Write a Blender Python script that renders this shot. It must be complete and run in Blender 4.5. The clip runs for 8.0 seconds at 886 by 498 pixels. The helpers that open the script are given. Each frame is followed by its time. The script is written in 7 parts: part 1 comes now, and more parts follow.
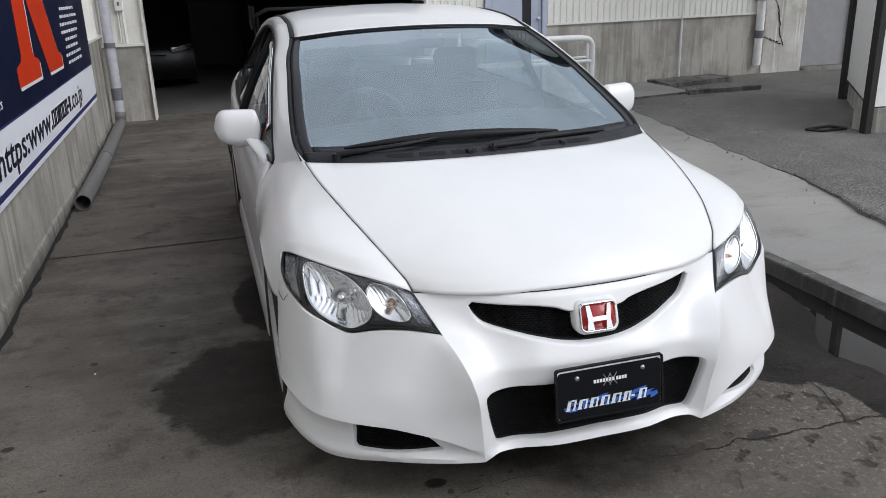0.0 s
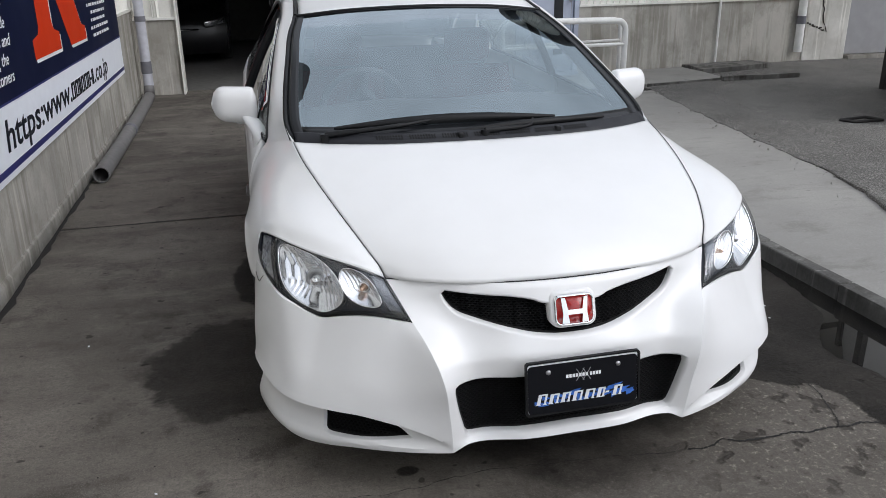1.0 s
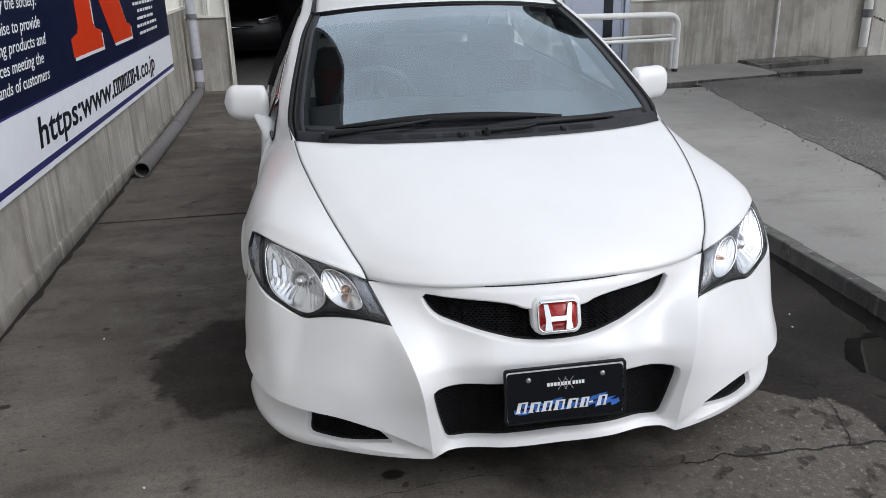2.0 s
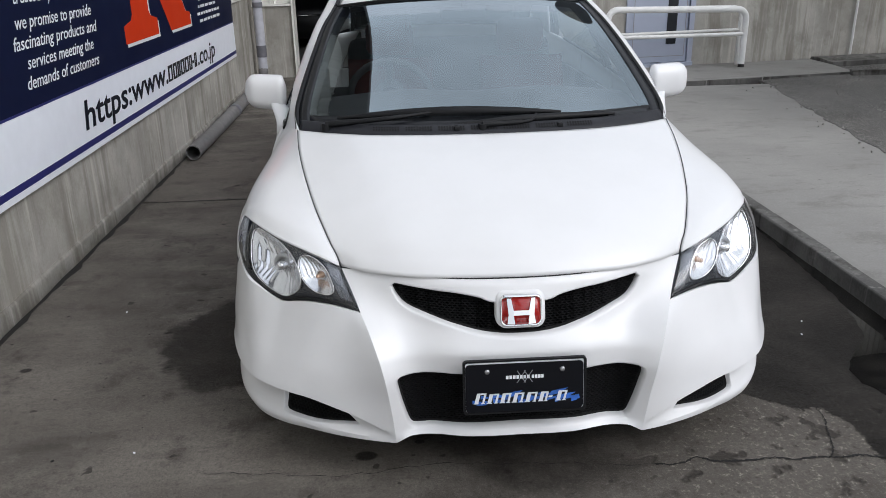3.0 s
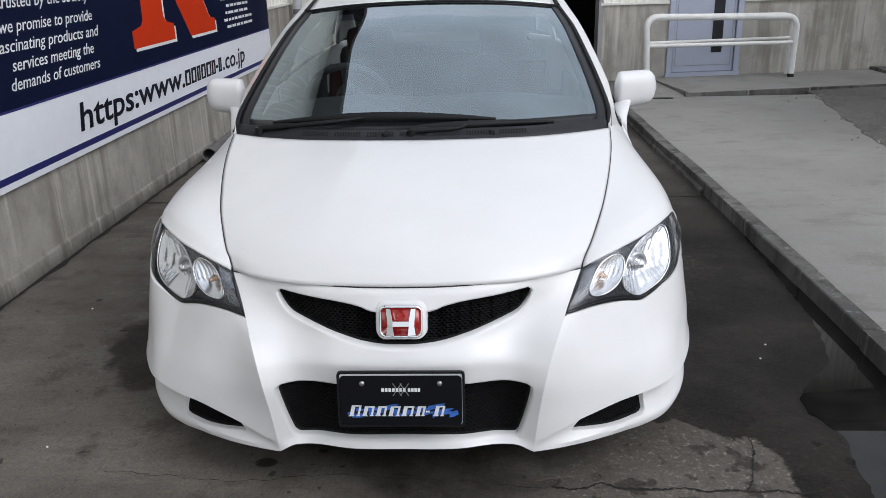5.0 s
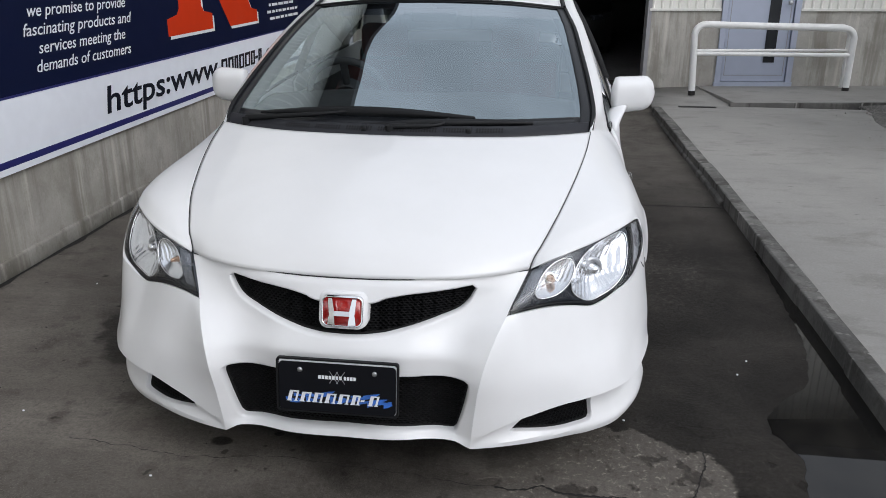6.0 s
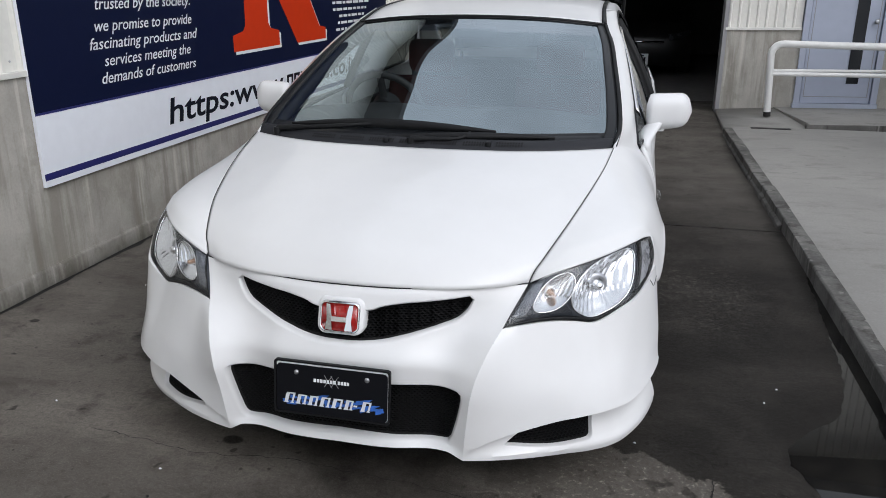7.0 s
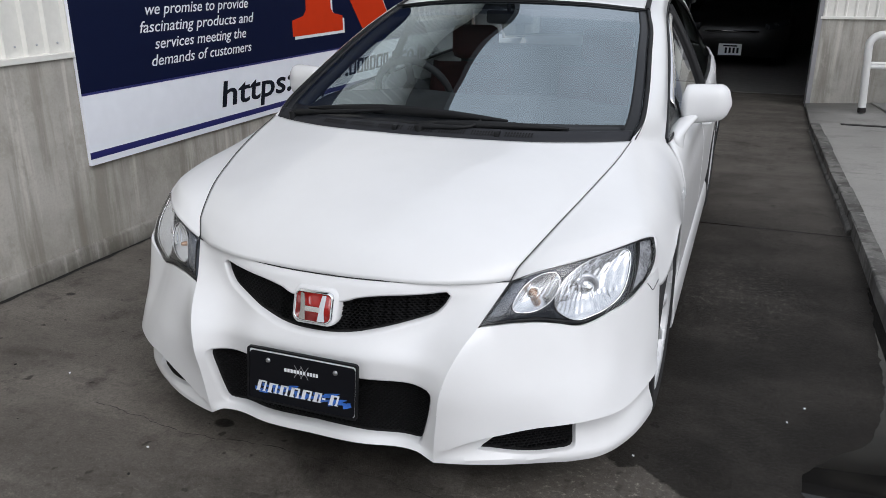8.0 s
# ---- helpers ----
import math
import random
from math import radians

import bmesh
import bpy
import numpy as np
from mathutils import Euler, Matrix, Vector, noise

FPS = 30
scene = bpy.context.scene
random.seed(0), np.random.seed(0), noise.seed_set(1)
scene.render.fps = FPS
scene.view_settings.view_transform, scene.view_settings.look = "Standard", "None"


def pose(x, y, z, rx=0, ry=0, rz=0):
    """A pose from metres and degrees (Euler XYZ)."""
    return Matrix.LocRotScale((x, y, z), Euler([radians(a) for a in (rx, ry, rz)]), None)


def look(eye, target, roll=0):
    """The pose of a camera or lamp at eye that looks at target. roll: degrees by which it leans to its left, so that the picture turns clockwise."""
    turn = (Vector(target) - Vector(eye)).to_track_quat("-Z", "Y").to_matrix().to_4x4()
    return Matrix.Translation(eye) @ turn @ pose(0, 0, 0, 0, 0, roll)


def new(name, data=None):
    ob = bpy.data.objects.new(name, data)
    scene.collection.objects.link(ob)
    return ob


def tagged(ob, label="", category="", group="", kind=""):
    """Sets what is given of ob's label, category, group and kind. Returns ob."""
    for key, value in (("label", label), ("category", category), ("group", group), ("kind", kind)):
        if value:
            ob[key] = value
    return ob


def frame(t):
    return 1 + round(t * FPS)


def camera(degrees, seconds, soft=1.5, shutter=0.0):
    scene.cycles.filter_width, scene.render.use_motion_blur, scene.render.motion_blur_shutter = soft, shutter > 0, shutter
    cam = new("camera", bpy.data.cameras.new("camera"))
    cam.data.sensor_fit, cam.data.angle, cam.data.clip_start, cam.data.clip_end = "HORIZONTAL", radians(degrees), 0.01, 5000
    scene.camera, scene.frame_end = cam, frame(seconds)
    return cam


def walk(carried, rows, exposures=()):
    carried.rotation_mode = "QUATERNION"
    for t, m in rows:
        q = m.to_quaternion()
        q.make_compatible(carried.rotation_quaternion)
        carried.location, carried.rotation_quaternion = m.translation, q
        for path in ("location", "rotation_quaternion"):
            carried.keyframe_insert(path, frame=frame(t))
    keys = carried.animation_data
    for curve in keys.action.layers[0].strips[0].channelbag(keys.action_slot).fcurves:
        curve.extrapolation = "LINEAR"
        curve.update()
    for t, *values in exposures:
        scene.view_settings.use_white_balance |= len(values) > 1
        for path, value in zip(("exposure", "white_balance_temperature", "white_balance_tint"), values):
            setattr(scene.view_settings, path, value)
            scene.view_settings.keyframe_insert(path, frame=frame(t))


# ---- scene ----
cam = camera(58.7, 8.0, soft=0.7)
PATH = [
    (0, (-1.052, -1.861, 1.52), (-0.511, -0.043, 0.887), -1.7),
    (0.5, (-0.987, -1.864, 1.519), (-0.457, -0.049, 0.87), -1.1),
    (1, (-0.86, -1.861, 1.518), (-0.415, -0.033, 0.84), -0.8),
    (1.5, (-0.716, -1.869, 1.53), (-0.36, -0.019, 0.856), -0.4),
    (1.7, (-0.688, -1.865, 1.521), (-0.36, -0.012, 0.843), -0.9),
    (2.8, (-0.387, -1.915, 1.528), (-0.234, -0.049, 0.824), -1.3),
    (3, (-0.328, -1.951, 1.538), (-0.228, -0.082, 0.832), -1.2),
    (3.5, (-0.196, -1.985, 1.533), (-0.135, -0.113, 0.831), -1.5),
    (4, (-0.085, -1.967, 1.518), (-0.043, -0.092, 0.821), -1.5),
    (4.5, (0.083, -1.929, 1.516), (0.046, -0.044, 0.849), -0.9),
    (4.7, (0.139, -1.914, 1.513), (0.07, -0.036, 0.828), -1.4),
    (5.8, (0.466, -1.897, 1.508), (0.291, -0.026, 0.824), 0.2),
    (6, (0.545, -1.905, 1.506), (0.302, -0.041, 0.821), 0.2),
    (6.5, (0.687, -1.922, 1.515), (0.288, -0.068, 0.88), -0.5),
    (7, (0.788, -1.881, 1.489), (0.335, -0.041, 0.848), -0.0),
    (7.5, (0.932, -1.791, 1.459), (0.369, 0.02, 0.823), -0.1),
    (8, (1.073, -1.694, 1.469), (0.395, 0.065, 0.802), 0.0),
]
walk(cam, [(t, look(eye, target, roll)) for t, eye, target, roll in PATH], [(0, 0.36, 6060, 11), (3.5, 0.29, 6060, 11), (8, 0.19, 6060, 11)])

# ---- light ----
world = bpy.data.worlds.new("overcast_sky")
scene.world = world
world.use_nodes = True
wt = world.node_tree
wt.nodes.clear()
w_out = wt.nodes.new("ShaderNodeOutputWorld")
w_bg = wt.nodes.new("ShaderNodeBackground")
w_hs = wt.nodes.new("ShaderNodeHueSaturation")
w_sky = wt.nodes.new("ShaderNodeTexSky")
w_sky.sky_type = "NISHITA"
w_sky.sun_disc = False
w_sky.sun_elevation = radians(42)
w_sky.sun_rotation = radians(131)
w_sky.air_density, w_sky.dust_density, w_sky.ozone_density = 1.0, 6.0, 1.0
w_hs.inputs["Saturation"].default_value = 0.60
w_bg.inputs["Strength"].default_value = 0.14
wt.links.new(w_sky.outputs[0], w_hs.inputs["Color"])
# a thin closed cloud cover, a little brighter overhead than at the horizon
w_tc = wt.nodes.new("ShaderNodeTexCoord")
w_sep = wt.nodes.new("ShaderNodeSeparateXYZ")
w_rng = wt.nodes.new("ShaderNodeMapRange")
w_rng.inputs["To Min"].default_value = 1.12
w_rng.inputs["To Max"].default_value = 1.30
w_mul = wt.nodes.new("ShaderNodeVectorMath")
w_mul.operation = "SCALE"
wt.links.new(w_tc.outputs["Generated"], w_sep.inputs[0])
wt.links.new(w_sep.outputs[2], w_rng.inputs["Value"])
wt.links.new(w_rng.outputs[0], w_mul.inputs["Scale"])
w_mix = wt.nodes.new("ShaderNodeMix")
w_mix.data_type = "RGBA"
w_mix.inputs[0].default_value = 0.75
w_mix.inputs[7].default_value = (4.85, 4.9, 4.95, 1)
wt.links.new(w_hs.outputs[0], w_mix.inputs[6])
wt.links.new(w_mix.outputs[2], w_mul.inputs[0])
# soft cloud masses
w_cld = wt.nodes.new("ShaderNodeTexNoise")
w_cld.inputs["Scale"].default_value = 2.6
w_cld.inputs["Detail"].default_value = 4
w_cr = wt.nodes.new("ShaderNodeMapRange")
w_cr.inputs["From Min"].default_value = 0.32
w_cr.inputs["From Max"].default_value = 0.68
w_cr.inputs["To Min"].default_value = 0.80
w_cr.inputs["To Max"].default_value = 1.20
w_cm = wt.nodes.new("ShaderNodeVectorMath")
w_cm.operation = "SCALE"
wt.links.new(w_tc.outputs["Generated"], w_cld.inputs["Vector"])
wt.links.new(w_cld.outputs["Fac"], w_cr.inputs["Value"])
wt.links.new(w_mul.outputs[0], w_cm.inputs[0])
wt.links.new(w_cr.outputs[0], w_cm.inputs["Scale"])
wt.links.new(w_cm.outputs[0], w_bg.inputs["Color"])
wt.links.new(w_bg.outputs[0], w_out.inputs["Surface"])

sun_data = bpy.data.lights.new("sun", "SUN")
sun_data.energy = 0.5
sun_data.angle = radians(40)
sun_data.color = (1.0, 0.99, 0.98)
sun = new("sun", sun_data)
sun.matrix_world = look((8, -6, 9.5), (0, 1, 0))

# ---- materials ----
def nodes_of(name):
    m = bpy.data.materials.new(name)
    m.use_nodes = True
    nt = m.node_tree
    return m, nt, nt.nodes["Principled BSDF"]


def simple(name, color, rough=0.5, metal=0.0, coat=0.0, grain=0.0, scale=60.0, bump=0.0, spread=0.12, spec=0.5):
    """A plain surface with a little grain in its colour, gloss and relief."""
    m, nt, b = nodes_of(name)
    b.inputs["Base Color"].default_value = (*color, 1)
    b.inputs["Roughness"].default_value = rough
    b.inputs["Metallic"].default_value = metal
    b.inputs["Coat Weight"].default_value = coat
    b.inputs["Coat Roughness"].default_value = 0.04
    b.inputs["Specular IOR Level"].default_value = spec
    if grain or bump:
        tc = nt.nodes.new("ShaderNodeTexCoord")
        n1 = nt.nodes.new("ShaderNodeTexNoise")
        n1.inputs["Scale"].default_value = scale
        n1.inputs["Detail"].default_value = 5
        nt.links.new(tc.outputs["Object"], n1.inputs["Vector"])
        if grain:
            n2 = nt.nodes.new("ShaderNodeTexNoise")
            n2.inputs["Scale"].default_value = scale * 0.06
            n2.inputs["Detail"].default_value = 4
            nt.links.new(tc.outputs["Object"], n2.inputs["Vector"])
            add = nt.nodes.new("ShaderNodeMath")
            nt.links.new(n1.outputs["Fac"], add.inputs[0])
            nt.links.new(n2.outputs["Fac"], add.inputs[1])
            ramp = nt.nodes.new("ShaderNodeMapRange")
            ramp.inputs["From Min"].default_value = 0.7
            ramp.inputs["From Max"].default_value = 1.3
            ramp.inputs["To Min"].default_value = 1 - grain
            ramp.inputs["To Max"].default_value = 1 + grain
            nt.links.new(add.outputs[0], ramp.inputs["Value"])
            mul = nt.nodes.new("ShaderNodeVectorMath")
            mul.operation = "SCALE"
            mul.inputs[0].default_value = color
            nt.links.new(ramp.outputs[0], mul.inputs["Scale"])
            nt.links.new(mul.outputs[0], b.inputs["Base Color"])
            rr = nt.nodes.new("ShaderNodeMapRange")
            rr.inputs["From Min"].default_value = 0.3
            rr.inputs["From Max"].default_value = 0.7
            rr.inputs["To Min"].default_value = max(0.0, rough - spread)
            rr.inputs["To Max"].default_value = min(1.0, rough + spread)
            nt.links.new(n2.outputs["Fac"], rr.inputs["Value"])
            nt.links.new(rr.outputs[0], b.inputs["Roughness"])
        if bump:
            bp = nt.nodes.new("ShaderNodeBump")
            bp.inputs["Strength"].default_value = bump
            bp.inputs["Distance"].default_value = 0.004
            nt.links.new(n1.outputs["Fac"], bp.inputs["Height"])
            nt.links.new(bp.outputs[0], b.inputs["Normal"])
    return m


class Net:
    """Short hands for joining shader nodes."""

    def __init__(self, nt):
        self.nt = nt
        self.tc = nt.nodes.new("ShaderNodeTexCoord")

    def put(self, socket, v):
        if isinstance(v, bpy.types.NodeSocket):
            self.nt.links.new(v, socket)
        elif isinstance(v, tuple) and socket.type == "RGBA" and len(v) == 3:
            socket.default_value = (*v, 1)
        else:
            socket.default_value = v

    def math(self, op, a, b=0.0, clamp=False):
        n = self.nt.nodes.new("ShaderNodeMath")
        n.operation, n.use_clamp = op, clamp
        self.put(n.inputs[0], a)
        self.put(n.inputs[1], b)
        return n.outputs[0]

    def noise(self, scale, detail=4, rough=0.55, stretch=None, offset=(0, 0, 0)):
        mp = self.nt.nodes.new("ShaderNodeMapping")
        mp.inputs["Scale"].default_value = stretch or (1, 1, 1)
        mp.inputs["Location"].default_value = offset
        self.nt.links.new(self.tc.outputs["Object"], mp.inputs["Vector"])
        n = self.nt.nodes.new("ShaderNodeTexNoise")
        n.inputs["Scale"].default_value = scale
        n.inputs["Detail"].default_value = detail
        n.inputs["Roughness"].default_value = rough
        self.nt.links.new(mp.outputs[0], n.inputs["Vector"])
        return n.outputs["Fac"]

    def ramp(self, v, lo, hi, a=0.0, b=1.0, smooth=True):
        n = self.nt.nodes.new("ShaderNodeMapRange")
        n.interpolation_type = "SMOOTHSTEP" if smooth else "LINEAR"
        for k, x in (("From Min", lo), ("From Max", hi), ("To Min", a), ("To Max", b)):
            n.inputs[k].default_value = x
        self.put(n.inputs["Value"], v)
        return n.outputs[0]

    def mix(self, f, a, b):
        n = self.nt.nodes.new("ShaderNodeMix")
        n.data_type = "RGBA"
        self.put(n.inputs[0], f)
        self.put(n.inputs[6], a)
        self.put(n.inputs[7], b)
        return n.outputs[2]

    def tint(self, a, by):
        n = self.nt.nodes.new("ShaderNodeVectorMath")
        n.operation = "MULTIPLY"
        self.put(n.inputs[0], a)
        n.inputs[1].default_value = by
        return n.outputs[0]

    def axis(self, i):
        n = self.nt.nodes.new("ShaderNodeSeparateXYZ")
        self.nt.links.new(self.tc.outputs["Object"], n.inputs[0])
        return n.outputs[i]

    def spot(self, x, y, rx, ry, wob, inner=0.86, outer=1.12):
        """About 1 inside an uneven oval on the ground, 0 outside."""
        dx = self.math("MULTIPLY", self.math("SUBTRACT", self.axis(0), x), 1 / rx)
        dy = self.math("MULTIPLY", self.math("SUBTRACT", self.axis(1), y), 1 / ry)
        r = self.math("SQRT", self.math("ADD", self.math("MULTIPLY", dx, dx), self.math("MULTIPLY", dy, dy)))
        return self.ramp(self.math("ADD", r, wob), inner, outer, 1.0, 0.0)

    def bump(self, h, strength, dist=0.004):
        n = self.nt.nodes.new("ShaderNodeBump")
        n.inputs["Strength"].default_value = strength
        n.inputs["Distance"].default_value = dist
        self.nt.links.new(h, n.inputs["Height"])
        return n.outputs[0]


def ground_material():
    m, nt, b = nodes_of("yard_concrete")
    k = Net(nt)
    fine = k.noise(90, 6, 0.65)
    mid = k.noise(5, 7, 0.62)
    big = k.noise(0.9, 5, 0.6)
    drag = k.noise(1.5, 7, 0.66, stretch=(0.7, 2.1, 1), offset=(3, 8, 0))
    blotch = k.noise(2.4, 8, 0.7, offset=(2, 5, 0))
    grit = k.noise(240, 3, 0.7, offset=(1, 7, 0))
    rough = k.noise(34, 7, 0.78, offset=(8, 2, 0))
    col = k.mix(k.ramp(big, 0.36, 0.64), (0.098, 0.091, 0.083), (0.160, 0.150, 0.137))
    # pale trowelled drifts and dark grimy blotches
    col = k.mix(k.ramp(drag, 0.47, 0.68, 0.0, 0.75), col, (0.215, 0.203, 0.187))
    col = k.mix(k.ramp(drag, 0.30, 0.46, 0.60, 0.0), col, (0.055, 0.050, 0.045))
    col = k.mix(k.ramp(blotch, 0.33, 0.47, 0.70, 0.0), col, (0.040, 0.036, 0.032))
    col = k.mix(k.ramp(mid, 0.53, 0.68, 0.0, 0.50), col, (0.200, 0.190, 0.176))
    col = k.mix(k.ramp(mid, 0.32, 0.44, 0.50, 0.0), col, (0.048, 0.044, 0.040))
    # grain
    col = k.mix(k.ramp(fine, 0.38, 0.62, 0.0, 0.30), col, (0.06, 0.057, 0.053))
    col = k.mix(k.ramp(grit, 0.55, 0.67, 0.0, 0.62), col, (0.26, 0.25, 0.235))
    col = k.mix(k.ramp(grit, 0.34, 0.44, 0.55, 0.0), col, (0.026, 0.024, 0.022))
    col = k.mix(k.ramp(rough, 0.36, 0.48, 0.35, 0.0), col, (0.034, 0.031, 0.028))
    # oil drips of their own size
    drips = k.noise(15, 2, 0.45, offset=(3, 1, 0))
    col = k.mix(k.ramp(drips, 0.69, 0.735, 0.0, 0.75), col, (0.024, 0.022, 0.020))
    # worn patch with bared stones and pits in front of the bumper
    wobw = k.math("MULTIPLY", k.math("SUBTRACT", k.noise(2.4, 5, 0.6, offset=(1, 1, 0)), 0.5), 0.9)
    worn = k.spot(0.98, 0.10, 0.62, 0.42, wobw, 0.55, 1.25)
    worn = k.math("MAXIMUM", worn, k.math("MULTIPLY", k.spot(0.5, -0.35, 1.5, 0.50, wobw, 0.4, 1.3), 0.55))
    stones = k.noise(46, 7, 0.8, offset=(2, 2, 0))
    pits = k.noise(11, 3, 0.5, offset=(4, 9, 0))
    col = k.mix(k.math("MULTIPLY", worn, 0.55), col, (0.115, 0.107, 0.096))
    col = k.mix(k.math("MULTIPLY", worn, k.ramp(stones, 0.53, 0.66, 0.0, 0.80)), col, (0.36, 0.342, 0.31))
    col = k.mix(k.math("MULTIPLY", worn, k.ramp(stones, 0.34, 0.46, 0.75, 0.0)), col, (0.050, 0.045, 0.040))
    col = k.mix(k.math("MULTIPLY", worn, k.ramp(pits, 0.555, 0.64, 0.0, 0.75)), col, (0.036, 0.032, 0.029))
    # bared stones behind the front wheel, beside the kerb strip
    bare = k.math("MULTIPLY", k.spot(1.18, 2.05, 0.34, 0.62, wobw, 0.4, 1.3), k.ramp(k.noise(30, 7, 0.8, offset=(5, 5, 0)), 0.50, 0.74))
    # damp stains; the same mask also carries shade painted under the car
    wob = k.math("MULTIPLY", k.math("SUBTRACT", k.noise(3.2, 5, 0.6), 0.5), 0.9)
    wob2 = k.math("MULTIPLY", k.math("SUBTRACT", k.noise(6.0, 6, 0.62, offset=(5, 2, 0)), 0.5), 0.75)
    damp_shade = k.math("MULTIPLY", k.spot(-1.02, 1.14, 0.34, 0.44, wob2, 0.90, 1.06), 0.8)
    damp_shade = k.math("MAXIMUM", damp_shade, k.spot(-0.86, 2.05, 0.16, 0.42, wob2, 0.9, 1.05))
    # the low strip beside the kerb stays damp behind a ragged edge
    w1 = k.math("MULTIPLY", k.math("SUBTRACT", k.noise(7.0, 6, 0.65, offset=(2, 9, 0)), 0.5), 0.20)
    px, py = k.math("ADD", k.axis(0), w1), k.math("ADD", k.axis(1), w1)
    slant = k.math("ADD", py, k.math("MULTIPLY", k.math("SUBTRACT", px, 1.0), 0.5))
    low_a = k.math("MULTIPLY", k.ramp(px, 0.76, 0.82), k.ramp(slant, 0.395, 0.425))
    low_b = k.math("MULTIPLY", k.ramp(px, 1.155, 1.185), k.ramp(py, -0.60, -0.40))
    strip = k.math("MULTIPLY", k.math("MAXIMUM", low_a, low_b), k.ramp(k.math("ADD", k.axis(1), wob), 2.2, 5.0, 1.0, 0.35))
    strip = k.math("SUBTRACT", strip, k.math("MULTIPLY", bare, 0.5), True)
    damp_shade = k.math("MAXIMUM", damp_shade, strip)
    # soft dark oval: the car's shade painted into the concrete colour
    damp_shade = k.math("MAXIMUM", damp_shade, k.spot(0.0, 1.9, 0.90, 1.9, wob, 0.7, 1.2))
    for x, y, rx, ry in ((-0.476, 0.235, 0.042, 0.028), (-1.858, 0.93, 0.028, 0.020), (-0.30, 0.30, 0.02, 0.014)):
        damp_shade = k.math("MAXIMUM", damp_shade, k.spot(x, y, rx, ry, k.math("MULTIPLY", wob2, 0.8), 0.7, 1.1))
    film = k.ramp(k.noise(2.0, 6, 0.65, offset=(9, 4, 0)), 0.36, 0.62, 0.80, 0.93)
    col = k.mix(k.math("MULTIPLY", damp_shade, film), col, (0.010, 0.0092, 0.0085))
    fleck = k.math("MULTIPLY", damp_shade, k.ramp(k.noise(55, 6, 0.75, offset=(6, 3, 0)), 0.58, 0.70, 0.0, 0.25))
    col = k.mix(fleck, col, (0.15, 0.143, 0.132))
    col = k.mix(k.math("MULTIPLY", bare, 0.40), col, (0.17, 0.162, 0.148))
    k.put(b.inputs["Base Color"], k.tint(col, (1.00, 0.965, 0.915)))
    r = k.ramp(fine, 0.3, 0.7, 0.74, 0.92)
    r = k.math("SUBTRACT", r, k.math("MULTIPLY", damp_shade, 0.22), True)
    k.put(b.inputs["Roughness"], r)
    k.put(b.inputs["Specular IOR Level"], k.ramp(damp_shade, 0.0, 1.0, 0.22, 0.10))
    h = k.math("ADD", k.math("ADD", k.math("MULTIPLY", fine, 0.5), mid), rough)
    h = k.math("SUBTRACT", h, k.math("MULTIPLY", worn, k.ramp(pits, 0.56, 0.66, 0.0, 2.2)))
    h = k.math("ADD", h, k.math("MULTIPLY", worn, k.math("MULTIPLY", stones, 1.6)))
    k.put(b.inputs["Normal"], k.bump(k.math("ADD", h, k.math("MULTIPLY", grit, 0.5)), 0.7, 0.006))
    return m


def water_material():
    """Still rain water over dark concrete."""
    m, nt, b = nodes_of("still_water")
    k = Net(nt)
    k.put(b.inputs["Base Color"], k.mix(k.ramp(k.noise(9, 5, 0.6), 0.4, 0.65), (0.010, 0.0095, 0.009), (0.018, 0.017, 0.015)))
    b.inputs["Roughness"].default_value = 0.015
    b.inputs["IOR"].default_value = 1.33
    k.put(b.inputs["Normal"], k.bump(k.noise(3.0, 2, 0.4), 0.02, 0.004))
    return m


def concrete_wall_material(name, light, dark, streaks=1.0):
    m, nt, b = nodes_of(name)
    k = Net(nt)
    fine = k.noise(70, 6, 0.6)
    big = k.noise(1.6, 5, 0.6)
    runs = k.noise(1.0, 5, 0.6, stretch=(7, 7, 0.55))
    blot = k.noise(4.2, 8, 0.72, stretch=(1, 1, 0.7), offset=(7, 3, 1))
    runs2 = k.noise(1.0, 4, 0.5, stretch=(17, 17, 0.9), offset=(1, 4, 0))
    col = k.mix(k.ramp(big, 0.35, 0.65), dark, light)
    col = k.mix(k.ramp(runs, 0.48, 0.64, 0.0, 0.75 * streaks), col, (dark[0] * 0.50, dark[1] * 0.47, dark[2] * 0.40))
    col = k.mix(k.ramp(runs2, 0.57, 0.70, 0.0, 0.7 * streaks), col, tuple(min(1, c * 1.35) for c in light))
    col = k.mix(k.ramp(blot, 0.50, 0.64, 0.0, 0.55 * streaks), col, (dark[0] * 0.66, dark[1] * 0.64, dark[2] * 0.58))
    col = k.mix(k.ramp(blot, 0.30, 0.42, 0.45 * streaks, 0.0), col, tuple(min(1, c * 1.2) for c in light))
    col = k.mix(k.ramp(fine, 0.40, 0.70, 0.0, 0.14), col, tuple(c * 0.7 for c in dark))
    k.put(b.inputs["Base Color"], col)
    k.put(b.inputs["Roughness"], k.ramp(fine, 0.3, 0.7, 0.75, 0.95))
    k.put(b.inputs["Normal"], k.bump(k.math("ADD", fine, big), 0.35, 0.004))
    return m


